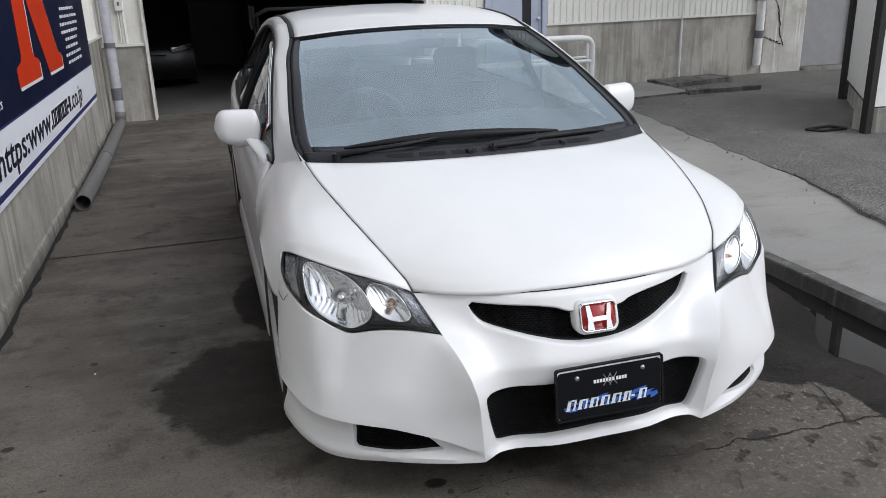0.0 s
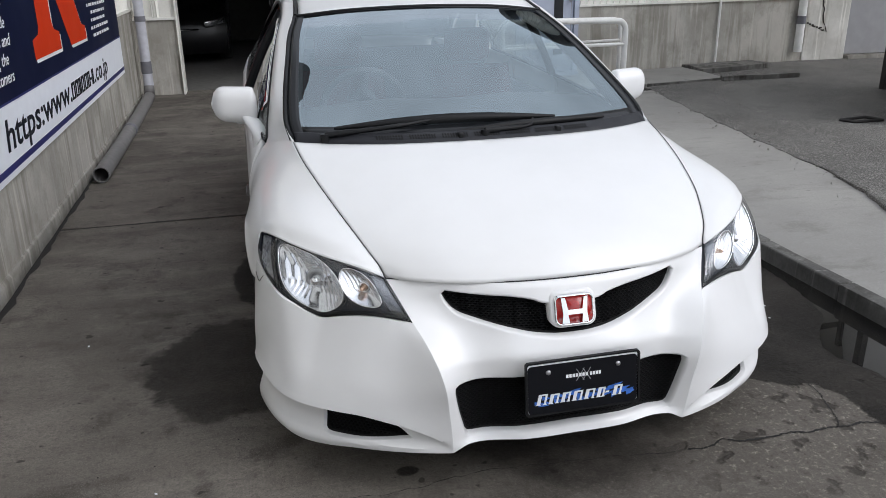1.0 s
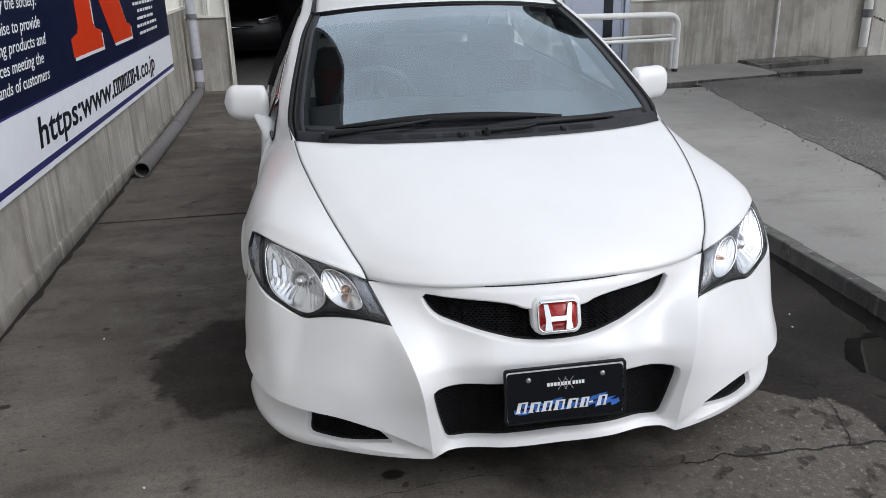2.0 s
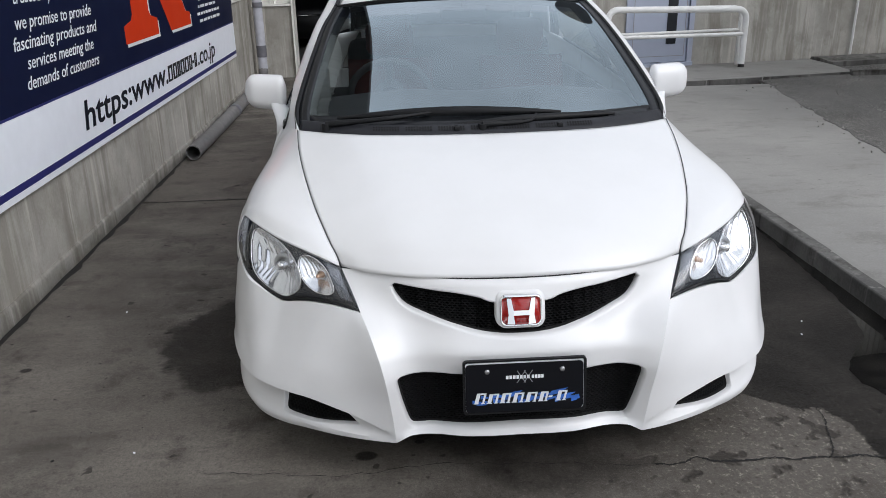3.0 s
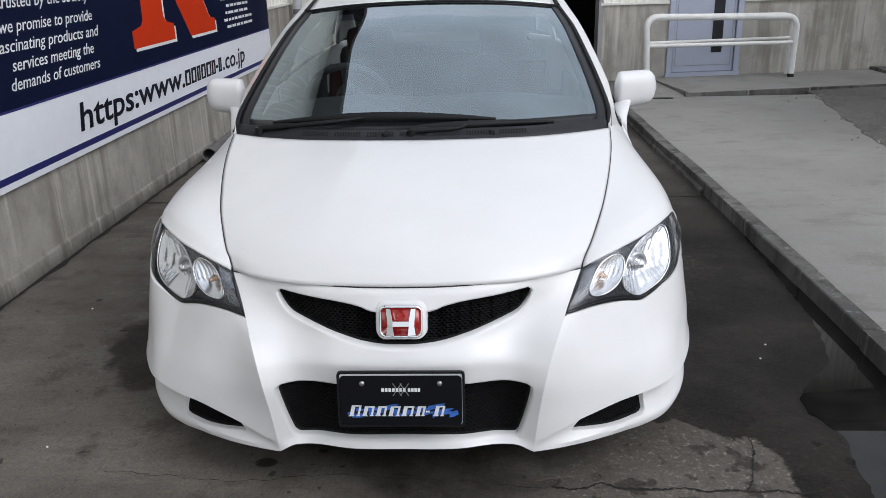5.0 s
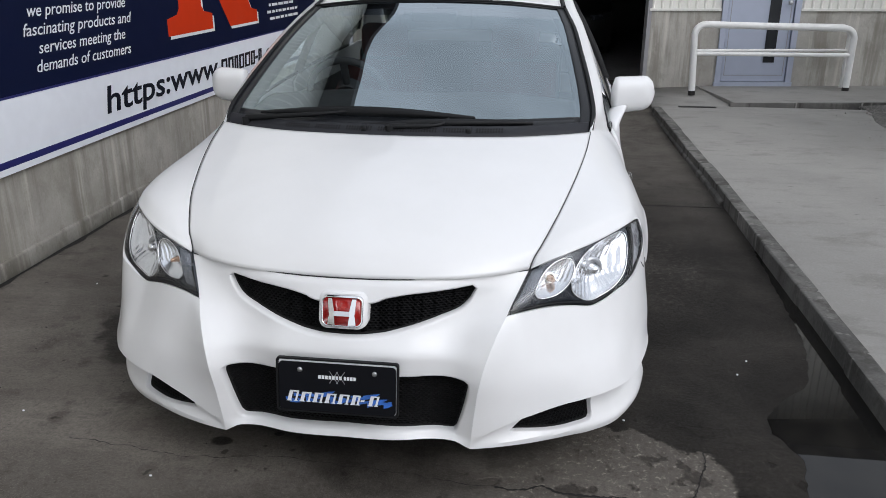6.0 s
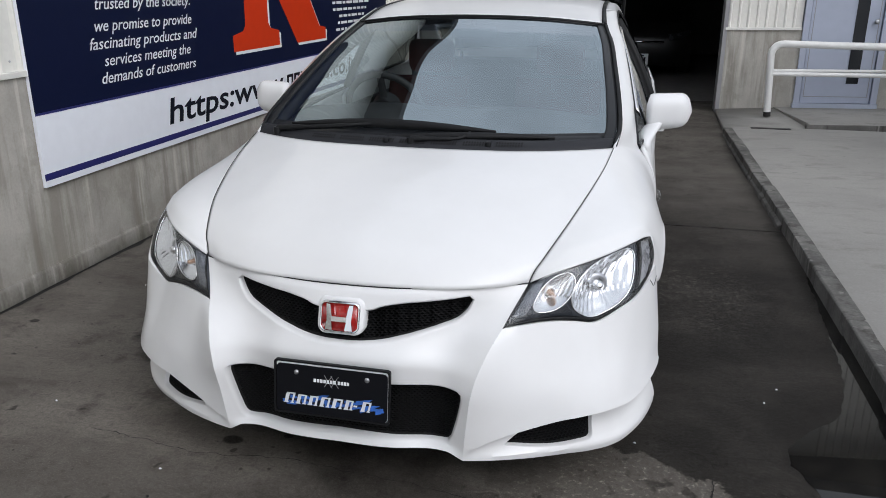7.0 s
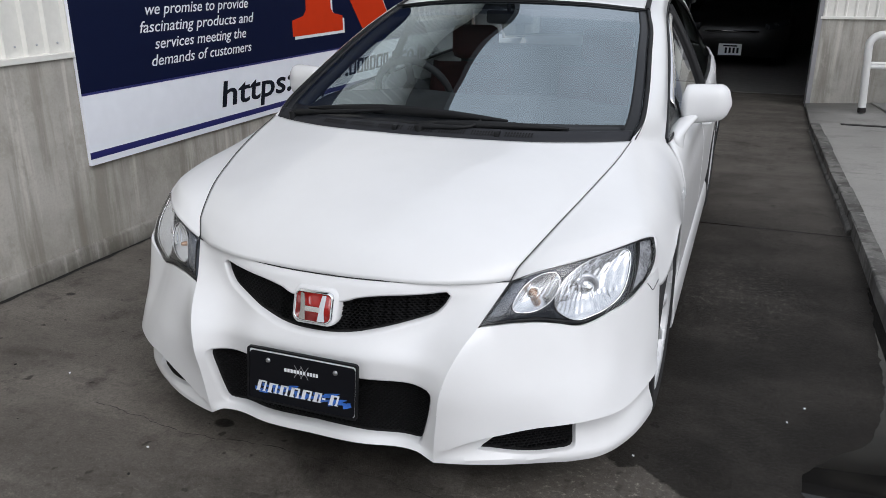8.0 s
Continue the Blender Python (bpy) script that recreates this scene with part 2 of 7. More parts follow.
def asphalt_material():
    m, nt, b = nodes_of("asphalt")
    k = Net(nt)
    grit = k.noise(160, 3, 0.7)
    stones = k.noise(62, 5, 0.8, offset=(3, 3, 0))
    blot = k.noise(1.6, 7, 0.7, offset=(5, 1, 0))
    mid = k.noise(6, 6, 0.65)
    big = k.noise(0.8, 4, 0.5)
    col = k.mix(k.ramp(big, 0.35, 0.65), (0.092, 0.088, 0.081), (0.150, 0.144, 0.132))
    col = k.mix(k.ramp(mid, 0.56, 0.70, 0.0, 0.6), col, (0.215, 0.207, 0.190))
    col = k.mix(k.ramp(blot, 0.38, 0.54, 0.50, 0.0), col, (0.062, 0.058, 0.052))
    col = k.mix(k.ramp(mid, 0.30, 0.44, 0.5, 0.0), col, (0.070, 0.066, 0.060))
    col = k.mix(k.ramp(grit, 0.54, 0.65, 0.0, 0.8), col, (0.33, 0.32, 0.295))
    col = k.mix(k.ramp(stones, 0.53, 0.63, 0.0, 0.7), col, (0.37, 0.355, 0.325))
    col = k.mix(k.ramp(stones, 0.38, 0.47, 0.75, 0.0), col, (0.034, 0.032, 0.029))
    k.put(b.inputs["Base Color"], col)
    b.inputs["Roughness"].default_value = 0.92
    k.put(b.inputs["Normal"], k.bump(k.math("ADD", grit, stones), 0.8, 0.008))
    return m


def apron_material():
    m, nt, b = nodes_of("apron_concrete")
    k = Net(nt)
    fine = k.noise(85, 6, 0.6)
    broom = k.noise(3.0, 5, 0.6, stretch=(1.0, 4.5, 1))
    big = k.noise(0.7, 5, 0.6)
    spk = k.noise(16, 2, 0.4, stretch=(1, 2.5, 1))
    col = k.mix(k.ramp(big, 0.35, 0.65), (0.235, 0.229, 0.214), (0.300, 0.292, 0.272))
    col = k.mix(k.ramp(broom, 0.52, 0.72, 0.0, 0.55), col, (0.215, 0.208, 0.194))
    col = k.mix(k.ramp(fine, 0.4, 0.65, 0.0, 0.25), col, (0.22, 0.21, 0.198))
    col = k.mix(k.ramp(spk, 0.72, 0.78, 0.0, 0.6), col, (0.10, 0.095, 0.09))
    blot = k.noise(2.2, 8, 0.72, stretch=(1, 1.8, 1), offset=(3, 3, 0))
    col = k.mix(k.ramp(blot, 0.52, 0.66, 0.0, 0.45), col, (0.145, 0.138, 0.126))
    col = k.mix(k.ramp(k.noise(30, 7, 0.78), 0.54, 0.66, 0.0, 0.30), col, (0.33, 0.32, 0.30))
    k.put(b.inputs["Base Color"], col)
    k.put(b.inputs["Roughness"], k.ramp(fine, 0.3, 0.7, 0.75, 0.92))
    k.put(b.inputs["Normal"], k.bump(k.math("ADD", fine, broom), 0.3, 0.004))
    return m


def paint_material():
    m, nt, b = nodes_of("white_paint")
    k = Net(nt)
    peel = k.noise(420, 2, 0.5)
    dust = k.noise(5, 5, 0.6)
    k.put(b.inputs["Base Color"], k.mix(k.ramp(dust, 0.35, 0.7), (0.768, 0.773, 0.778), (0.75, 0.755, 0.758)))
    k.put(b.inputs["Roughness"], k.ramp(dust, 0.3, 0.7, 0.42, 0.47))
    b.inputs["Coat Weight"].default_value = 0.6
    b.inputs["Coat Roughness"].default_value = 0.06
    k.put(b.inputs["Normal"], k.bump(peel, 0.04, 0.001))
    return m


def glass_material(name, tint, face_on=0.045, gloss=(1, 1, 1)):
    """A thin pane: what is behind shows through the tint, the gloss grows towards grazing views."""
    m = bpy.data.materials.new(name)
    m.use_nodes = True
    nt = m.node_tree
    nt.nodes.clear()
    k = Net(nt)
    out = nt.nodes.new("ShaderNodeOutputMaterial")
    mix = nt.nodes.new("ShaderNodeMixShader")
    tr = nt.nodes.new("ShaderNodeBsdfTransparent")
    gl = nt.nodes.new("ShaderNodeBsdfGlossy")
    lw = nt.nodes.new("ShaderNodeLayerWeight")
    lw.inputs["Blend"].default_value = 0.5
    tr.inputs["Color"].default_value = (*tint, 1)
    gl.inputs["Roughness"].default_value = 0.0
    gl.inputs["Color"].default_value = (*gloss, 1)
    rise = k.math("POWER", lw.outputs["Facing"], 5.0)
    fac = k.math("ADD", k.math("MULTIPLY", rise, 1 - face_on), face_on)
    nt.links.new(fac, mix.inputs[0])
    nt.links.new(tr.outputs[0], mix.inputs[1])
    nt.links.new(gl.outputs[0], mix.inputs[2])
    nt.links.new(mix.outputs[0], out.inputs["Surface"])
    return m


def emitter(name, color, strength):
    m, nt, b = nodes_of(name)
    b.inputs["Base Color"].default_value = (*color, 1)
    b.inputs["Emission Color"].default_value = (*color, 1)
    b.inputs["Emission Strength"].default_value = strength
    return m


PAINT = paint_material()
GROUND = ground_material()
WATER = water_material()
WALL_C = concrete_wall_material("stained_wall_concrete", (0.48, 0.463, 0.42), (0.335, 0.32, 0.285), 0.72)
WALL_P = concrete_wall_material("pale_pillar_concrete", (0.70, 0.69, 0.65), (0.52, 0.51, 0.47), 0.8)
WALL_D = concrete_wall_material("grey_footing_concrete", (0.36, 0.345, 0.31), (0.21, 0.20, 0.18), 0.9)
KERB = concrete_wall_material("kerb_concrete", (0.165, 0.16, 0.148), (0.066, 0.064, 0.060), 1.0)
ASPHALT = asphalt_material()
APRON = apron_material()
SHEET = simple("cream_sheet_metal", (0.76, 0.75, 0.70), 0.5, grain=0.05, scale=30, bump=0.03)
# near-black of hidden parts, also painted into panel gaps as their shade
GAPBLACK = simple("dark_gap", (0.012, 0.012, 0.013), 0.7)
TRIM = simple("black_trim", (0.007, 0.0075, 0.0085), 0.5, grain=0.15, scale=90, spec=0.25)
FRIT = simple("black_glass_border", (0.010, 0.011, 0.013), 0.30, spec=0.25)
COWL = simple("grey_black_plastic", (0.017, 0.018, 0.022), 0.55, grain=0.12, scale=120, bump=0.05, spec=0.3)
RUBBER = simple("tyre_rubber", (0.018, 0.018, 0.019), 0.75, grain=0.2, scale=80, bump=0.1)
MESHBLACK = simple("black_mesh_plastic", (0.0035, 0.0035, 0.004), 0.6, spec=0.14)
VOIDBLACK = simple("dark_duct", (0.003, 0.003, 0.003), 0.95)
CHROME = simple("chrome", (0.82, 0.82, 0.83), 0.08, 1.0)
REFLECT = simple("fluted_reflector", (0.74, 0.75, 0.77), 0.15, 0.90, grain=0.05, scale=60)
FLECK = simple("flecked_reflector", (0.17, 0.18, 0.20), 0.22, 0.5, grain=0.85, scale=150, bump=0.9)
FROST = simple("frosted_marker_lens", (0.24, 0.245, 0.26), 0.3, grain=0.75, scale=110, bump=0.6)
SATIN = simple("satin_silver", (0.50, 0.51, 0.53), 0.32, 0.9)
LAMPGREY = simple("smoked_lamp_trim", (0.040, 0.044, 0.053), 0.25, 0.3, grain=0.3, scale=190, bump=0.1)
RIMWHITE = simple("pale_wheel_lacquer", (0.62, 0.63, 0.64), 0.3, 0.2, grain=0.06, scale=30)
AMBER = simple("amber_bulb", (0.55, 0.36, 0.25), 0.25, 0.6)
REDENAMEL = simple("red_enamel", (0.36, 0.012, 0.010), 0.18, coat=0.8)
LENS = glass_material("clear_lamp_lens", (0.97, 0.98, 0.99), 0.05)
GLASS = glass_material("windscreen_glass", (0.86, 0.92, 0.92), 0.31, (0.78, 0.91, 0.98))
CLEARGLASS = glass_material("clear_side_glass", (0.84, 0.90, 0.88), 0.06)
SIDEGLASS = glass_material("tinted_side_glass", (0.34, 0.37, 0.36), 0.06)
PLATEBLACK = simple("black_plate", (0.005, 0.0055, 0.008), 0.3, spec=0.25)
PRINTWHITE = simple("white_print", (0.80, 0.82, 0.84), 0.5)
FLAMEBLUE = simple("blue_print", (0.035, 0.13, 0.48), 0.4, grain=0.5, scale=50)
SIGNNAVY = simple("navy_sign_print", (0.0055, 0.0090, 0.034), 0.5, grain=0.06, scale=12, spec=0.10)
SIGNWHITE = simple("white_sign_print", (0.86, 0.89, 0.95), 0.45, grain=0.03, scale=12)
SIGNRED = simple("red_sign_print", (0.58, 0.040, 0.008), 0.5, grain=0.04, scale=12, spec=0.10)
SIGNSTRIPE = simple("blue_sign_print", (0.020, 0.022, 0.14), 0.45)
LETTERBLACK = simple("black_letter_print", (0.008, 0.010, 0.018), 0.5, spec=0.12)
PVC = simple("grey_pvc_pipe", (0.17, 0.165, 0.165), 0.55, grain=0.2, scale=18, bump=0.05)
PVCBAND = simple("dark_pvc_collar", (0.16, 0.16, 0.18), 0.55, grain=0.15, scale=18)
PVCPALE = simple("pale_pvc_pipe", (0.50, 0.51, 0.56), 0.55, grain=0.12, scale=18)
WHITEPAINT = simple("chalky_white_paint", (0.78, 0.78, 0.76), 0.45, grain=0.08, scale=14, bump=0.08)
DOORBLUE = simple("pale_blue_steel", (0.42, 0.46, 0.56), 0.4, grain=0.04, scale=10)
DOORGREY = simple("grey_steel_sheet", (0.30, 0.30, 0.31), 0.45, grain=0.1, scale=6)
DARKGLASS = simple("dark_wired_glass", (0.020, 0.022, 0.026), 0.12, coat=0.5)
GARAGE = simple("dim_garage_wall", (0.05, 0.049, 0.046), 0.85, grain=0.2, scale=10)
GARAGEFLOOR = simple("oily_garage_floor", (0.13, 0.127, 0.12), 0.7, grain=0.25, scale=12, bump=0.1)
DULLBLACK = simple("dull_black_paint", (0.006, 0.006, 0.007), 0.35, grain=0.2, scale=20)
WINGBLACK = simple("matt_black_wing", (0.004, 0.004, 0.0045), 0.6, grain=0.1, scale=40, spec=0.12)
SEATRED = simple("red_seat_cloth", (0.070, 0.010, 0.008), 0.9, grain=0.2, scale=90, bump=0.1)
CABIN = simple("black_cabin_plastic", (0.022, 0.022, 0.024), 0.6, grain=0.15, scale=100, bump=0.1)
CABINGREY = simple("grey_cabin_cloth", (0.16, 0.165, 0.165), 0.9, grain=0.08, scale=90)
IRON = simple("rusty_black_iron", (0.014, 0.0125, 0.0115), 0.65, grain=0.4, scale=25, bump=0.15)
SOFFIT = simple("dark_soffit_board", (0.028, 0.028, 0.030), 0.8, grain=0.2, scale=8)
RUST = simple("dark_rust_stain", (0.030, 0.026, 0.022), 0.9, grain=0.3, scale=30)

# ---- shaping helpers ----
from mathutils.geometry import delaunay_2d_cdt


def part(name, bm, material, parent, label="", smooth=True):
    """Links a bmesh as one mesh object under a thing or a part."""
    me = bpy.data.meshes.new(name)
    for f in bm.faces:
        f.smooth = smooth
    bm.to_mesh(me)
    bm.free()
    for one in material if isinstance(material, (list, tuple)) else (material,):
        me.materials.append(one)
    ob = new(name, me)
    if parent is not None:
        ob.parent = parent
    if label:
        ob["label"] = label
    return ob


def thing(name, label, category, group="", at=(0, 0, 0)):
    ob = new(name)
    ob.location = at
    ob.empty_display_size = 0.1
    return tagged(ob, label, category, group)


def spl(points, n):
    """A smooth curve through the points, n samples at even steps along it."""
    p = np.array(points, float)
    q = np.vstack([2 * p[0] - p[1], p, 2 * p[-1] - p[-2]])
    out = []
    t = np.linspace(0, 1, 24, endpoint=False)[:, None]
    for i in range(len(p) - 1):
        a, b, c, d = q[i:i + 4]
        out.append(0.5 * (2 * b + (c - a) * t + (2 * a - 5 * b + 4 * c - d) * t ** 2 + (3 * b - a - 3 * c + d) * t ** 3))
    s = np.vstack(out + [p[-1:]])
    d = np.r_[0, np.cumsum(np.linalg.norm(np.diff(s, axis=0), axis=1))]
    u = np.linspace(0, d[-1], n)
    return np.stack([np.interp(u, d, s[:, k]) for k in range(p.shape[1])], axis=1)


def herm(xs, ys):
    """A smooth function of one number through the knots (no overshoot)."""
    xs, ys = np.array(xs, float), np.array(ys, float)
    h, dl = np.diff(xs), np.diff(ys) / np.diff(xs)
    m = np.zeros_like(ys)
    for i in range(1, len(xs) - 1):
        if dl[i - 1] * dl[i] > 0:
            w1, w2 = 2 * h[i] + h[i - 1], h[i] + 2 * h[i - 1]
            m[i] = (w1 + w2) / (w1 / dl[i - 1] + w2 / dl[i])
    m[0], m[-1] = dl[0], dl[-1]

    def f(x):
        x = min(max(x, xs[0]), xs[-1])
        i = min(int(np.searchsorted(xs, x, "right")) - 1, len(h) - 1)
        t = (x - xs[i]) / h[i]
        return (ys[i] * (1 + 2 * t) * (1 - t) ** 2 + h[i] * m[i] * t * (1 - t) ** 2
                + ys[i + 1] * t * t * (3 - 2 * t) + h[i] * m[i + 1] * t * t * (t - 1))
    return f


def loft(rows, nu, nv):
    """A grid [nv][nu] of points on a smooth surface through the rows (each a list of points)."""
    r = np.array([spl(row, nu) for row in rows])
    k = len(rows)
    if k == 2:
        t = np.linspace(0, 1, nv)[:, None, None]
        return r[0] * (1 - t) + r[1] * t
    q = np.concatenate([[2 * r[0] - r[1]], r, [2 * r[-1] - r[-2]]])
    out = []
    for x in np.linspace(0, k - 1, nv):
        i = min(int(x), k - 2)
        t = x - i
        a, b, c, d = q[i:i + 4]
        out.append(0.5 * (2 * b + (c - a) * t + (2 * a - 5 * b + 4 * c - d) * t ** 2 + (3 * b - a - 3 * c + d) * t ** 3))
    return np.array(out)


def add_grid(bm, g, flip=False, closed=False):
    vs = [[bm.verts.new(p) for p in row] for row in g]
    n = len(vs[0])
    for i in range(len(vs) - 1):
        for j in range(n if closed else n - 1):
            q = (vs[i][j], vs[i][(j + 1) % n], vs[i + 1][(j + 1) % n], vs[i + 1][j])
            bm.faces.new(q[::-1] if flip else q)
    return vs


def sheet(name, g, material, parent, label="", thick=0.004, flip=False, out=-1.0):
    """A curved sheet with a thickness, whose cut edges are painted dark like a shaded gap."""
    bm = bmesh.new()
    add_grid(bm, g, flip)
    mats = material if isinstance(material, (list, tuple)) else (material, GAPBLACK)
    ob = part(name, bm, mats, parent, label)
    thicken(ob, thick, out)
    return ob


def thicken(ob, thick, out=-1.0, rim=1):
    mod = ob.modifiers.new("thickness", "SOLIDIFY")
    mod.thickness, mod.offset, mod.material_offset_rim, mod.use_even_offset = thick, out, rim, False
    mod.material_offset = 0


def mirrored(g):
    """The grid of the other side of the car."""
    return np.array(g)[:, ::-1, :] * np.array([-1, 1, 1])


def inside(poly, x, y):
    c, n = False, len(poly)
    j = n - 1
    for i in range(n):
        (xi, yi), (xj, yj) = poly[i], poly[j]
        if (yi > y) != (yj > y) and x < (xj - xi) * (y - yi) / (yj - yi) + xi:
            c = not c
        j = i
    return c


def near_edge(poly, x, y, d):
    p = np.array(poly)
    q = np.roll(p, -1, axis=0)
    e = q - p
    t = np.clip(((x - p[:, 0]) * e[:, 0] + (y - p[:, 1]) * e[:, 1]) / np.maximum((e ** 2).sum(1), 1e-12), 0, 1)
    return (((p[:, 0] + t * e[:, 0] - x) ** 2 + (p[:, 1] + t * e[:, 1] - y) ** 2) < d * d).any()


def trimmed(bm, outer, holes, step, lift, flip=False, creases=()):
    """Fills the outline less the holes, in the plane, with even triangles that keep to the creases, and lifts them onto a surface."""
    pts, edges = [], []
    for loop in [outer] + holes:
        k = len(pts)
        pts += [Vector(p) for p in loop]
        edges += [(k + i, k + (i + 1) % len(loop)) for i in range(len(loop))]
    for line in creases:
        k = len(pts)
        pts += [Vector(p) for p in line]
        edges += [(k + i, k + i + 1) for i in range(len(line) - 1)]
    xs, ys = [p[0] for p in outer], [p[1] for p in outer]
    row = 0
    y = min(ys) + step * 0.5
    while y < max(ys):
        x = min(xs) + step * (0.25 if row % 2 else 0.75)
        while x < max(xs):
            if inside(outer, x, y) and not any(inside(h, x, y) for h in holes) and not any(near_edge(l, x, y, step * 0.55) for l in [outer] + holes) and not any(near_edge(l + l[-2:0:-1], x, y, step * 0.4) for l in creases):
                pts.append(Vector((x, y)))
            x += step
        y += step * 0.87
        row += 1
    v2, _, faces, *_ = delaunay_2d_cdt(pts, edges, [], 0, 1e-5)
    vs = [bm.verts.new(lift(p.x, p.y)) for p in v2]
    for f in faces:
        c = sum((v2[i] for i in f), Vector((0, 0))) / len(f)
        if inside(outer, c.x, c.y) and not any(inside(h, c.x, c.y) for h in holes):
            t = [vs[i] for i in f]
            if flip:
                t.reverse()
            try:
                bm.faces.new(t)
            except ValueError:
                pass
    loose = [v for v in bm.verts if not v.link_faces]
    bmesh.ops.delete(bm, geom=loose, context="VERTS")


def inset(poly, e):
    """The outline drawn in by e."""
    n = len(poly)
    area = sum(poly[i][0] * poly[(i + 1) % n][1] - poly[(i + 1) % n][0] * poly[i][1] for i in range(n))
    sg = 1 if area > 0 else -1
    out = []
    for i in range(n):
        a, b, c = Vector(poly[i - 1]), Vector(poly[i]), Vector(poly[(i + 1) % n])
        t = (c - b).normalized() + (b - a).normalized()
        t = t.normalized() if t.length > 1e-6 else (c - b).normalized()
        out.append((b.x - t.y * e * sg, b.y + t.x * e * sg))
    return out


def collar(bm, poly, lift, steps, flip=False):
    """Rings that turn inwards from an opening's outline: steps are (inset, depth)."""
    g = [[lift(x, y, d) for x, y in inset(poly, e)] for e, d in [(0.0, 0.0)] + steps]
    add_grid(bm, g, closed=True, flip=flip)


def box(bm, x0, x1, y0, y1, z0, z1, bevel=0.0):
    v = [bm.verts.new((x, y, z)) for z in (z0, z1) for y in (y0, y1) for x in (x0, x1)]
    f = [bm.faces.new([v[i] for i in q]) for q in ((0, 2, 3, 1), (4, 5, 7, 6), (0, 1, 5, 4), (1, 3, 7, 5), (3, 2, 6, 7), (2, 0, 4, 6))]
    if bevel:
        es = {e for q in f for e in q.edges}
        bmesh.ops.bevel(bm, geom=list(es), offset=bevel, segments=2, profile=0.5, affect="EDGES")


def box_part(name, b, material, parent, label="", bevel=0.0, smooth=False):
    bm = bmesh.new()
    box(bm, *b, bevel)
    return part(name, bm, material, parent, label, smooth)


def tube(bm, path, radius, sides=12, caps=True):
    """A pipe along a list of points; the radius is one number or one per point."""
    p = [Vector(q) for q in path]
    rs = radius if isinstance(radius, (list, tuple)) else [radius] * len(p)
    up = Vector((0, 0, 1))
    rings, last = [], None
    for i, c in enumerate(p):
        t = (p[min(i + 1, len(p) - 1)] - p[max(i - 1, 0)]).normalized()
        a = last if last is not None else (up if abs(t.z) < 0.9 else Vector((1, 0, 0)))
        u = (a - t * a.dot(t)).normalized()
        w = t.cross(u)
        last = u
        rings.append([bm.verts.new(c + rs[i] * (u * math.cos(k * math.tau / sides) + w * math.sin(k * math.tau / sides))) for k in range(sides)])
    for a, b in zip(rings, rings[1:]):
        for k in range(sides):
            bm.faces.new((a[k], a[(k + 1) % sides], b[(k + 1) % sides], b[k]))
    if caps:
        bm.faces.new([bm.verts.new(v.co) for v in rings[0][::-1]])
        bm.faces.new([bm.verts.new(v.co) for v in rings[-1]])


def lathe(bm, profile, centre, axis, sides=40, arc=None):
    """Turns a profile of (distance along the axis, radius) round an axis through centre."""
    c, ax = Vector(centre), Vector(axis).normalized()
    u = ax.cross(Vector((0, 0, 1)))
    if u.length < 0.1:
        u = ax.cross(Vector((0, 1, 0)))
    u.normalize()
    w = ax.cross(u)
    g = [[c + ax * d + r * (u * math.cos(k * math.tau / sides) + w * math.sin(k * math.tau / sides)) for k in range(sides)] for d, r in profile]
    add_grid(bm, g, closed=True)


def text_mesh(words, size, m, depth=0.0006, shear=0.0, spacing=1.0, width=None, bold=0.0):
    """The words as a flat mesh in the built-in font, laid at the pose m; width squeezes them to a length."""
    cu = bpy.data.curves.new("letters", "FONT")
    cu.body, cu.size, cu.shear, cu.space_character, cu.extrude, cu.resolution_u, cu.offset = words, size, shear, spacing, depth, 3, bold
    ob = bpy.data.objects.new("letters", cu)
    scene.collection.objects.link(ob)
    bpy.context.view_layer.update()
    me = bpy.data.meshes.new_from_object(ob.evaluated_get(bpy.context.evaluated_depsgraph_get()))
    bpy.data.objects.remove(ob)
    bpy.data.curves.remove(cu)
    bm = bmesh.new()
    bm.from_mesh(me)
    bpy.data.meshes.remove(me)
    if width:
        xs = [v.co.x for v in bm.verts]
        lo, hi = min(xs), max(xs)
        for v in bm.verts:
            v.co.x = (v.co.x - lo) * width / (hi - lo)
    bm.transform(m)
    return bm


def rounded(w, h, r, n=6):
    """A rounded rectangle about the origin, as (x, y) points."""
    out = []
    for cx, cy, a in ((w - r, h - r, 0), (r - w, h - r, 90), (r - w, r - h, 180), (w - r, r - h, 270)):
        out += [(cx + r * math.cos(radians(a + 90 * k / n)), cy + r * math.sin(radians(a + 90 * k / n))) for k in range(n + 1)]
    return out


def plate_of(bm, poly, lift0, lift1):
    """A slab between two lifted copies of an outline."""
    a = [bm.verts.new(lift0(x, y)) for x, y in poly]
    b = [bm.verts.new(lift1(x, y)) for x, y in poly]
    n = len(poly)
    bm.faces.new(a)
    bm.faces.new(b[::-1])
    for i in range(n):
        bm.faces.new((a[i], b[i], b[(i + 1) % n], a[(i + 1) % n]))
    bmesh.ops.recalc_face_normals(bm, faces=bm.faces)

# ---- the white saloon ----
car = thing("car", "white four-door sports saloon with aftermarket bumper parked on the yard", "car")

# ridge that runs from the inner tip of the headlight down to the chin tooth
RZ = [0.17, 0.242, 0.313, 0.381, 0.438, 0.483, 0.521, 0.553, 0.605, 0.655]
ridge_x = herm(RZ, [0.371, 0.377, 0.385, 0.394, 0.407, 0.423, 0.441, 0.461, 0.490, 0.517])
ridge_y = herm(RZ, [0.050, 0.042, 0.037, 0.029, 0.041, 0.068, 0.106, 0.154, 0.212, 0.262])

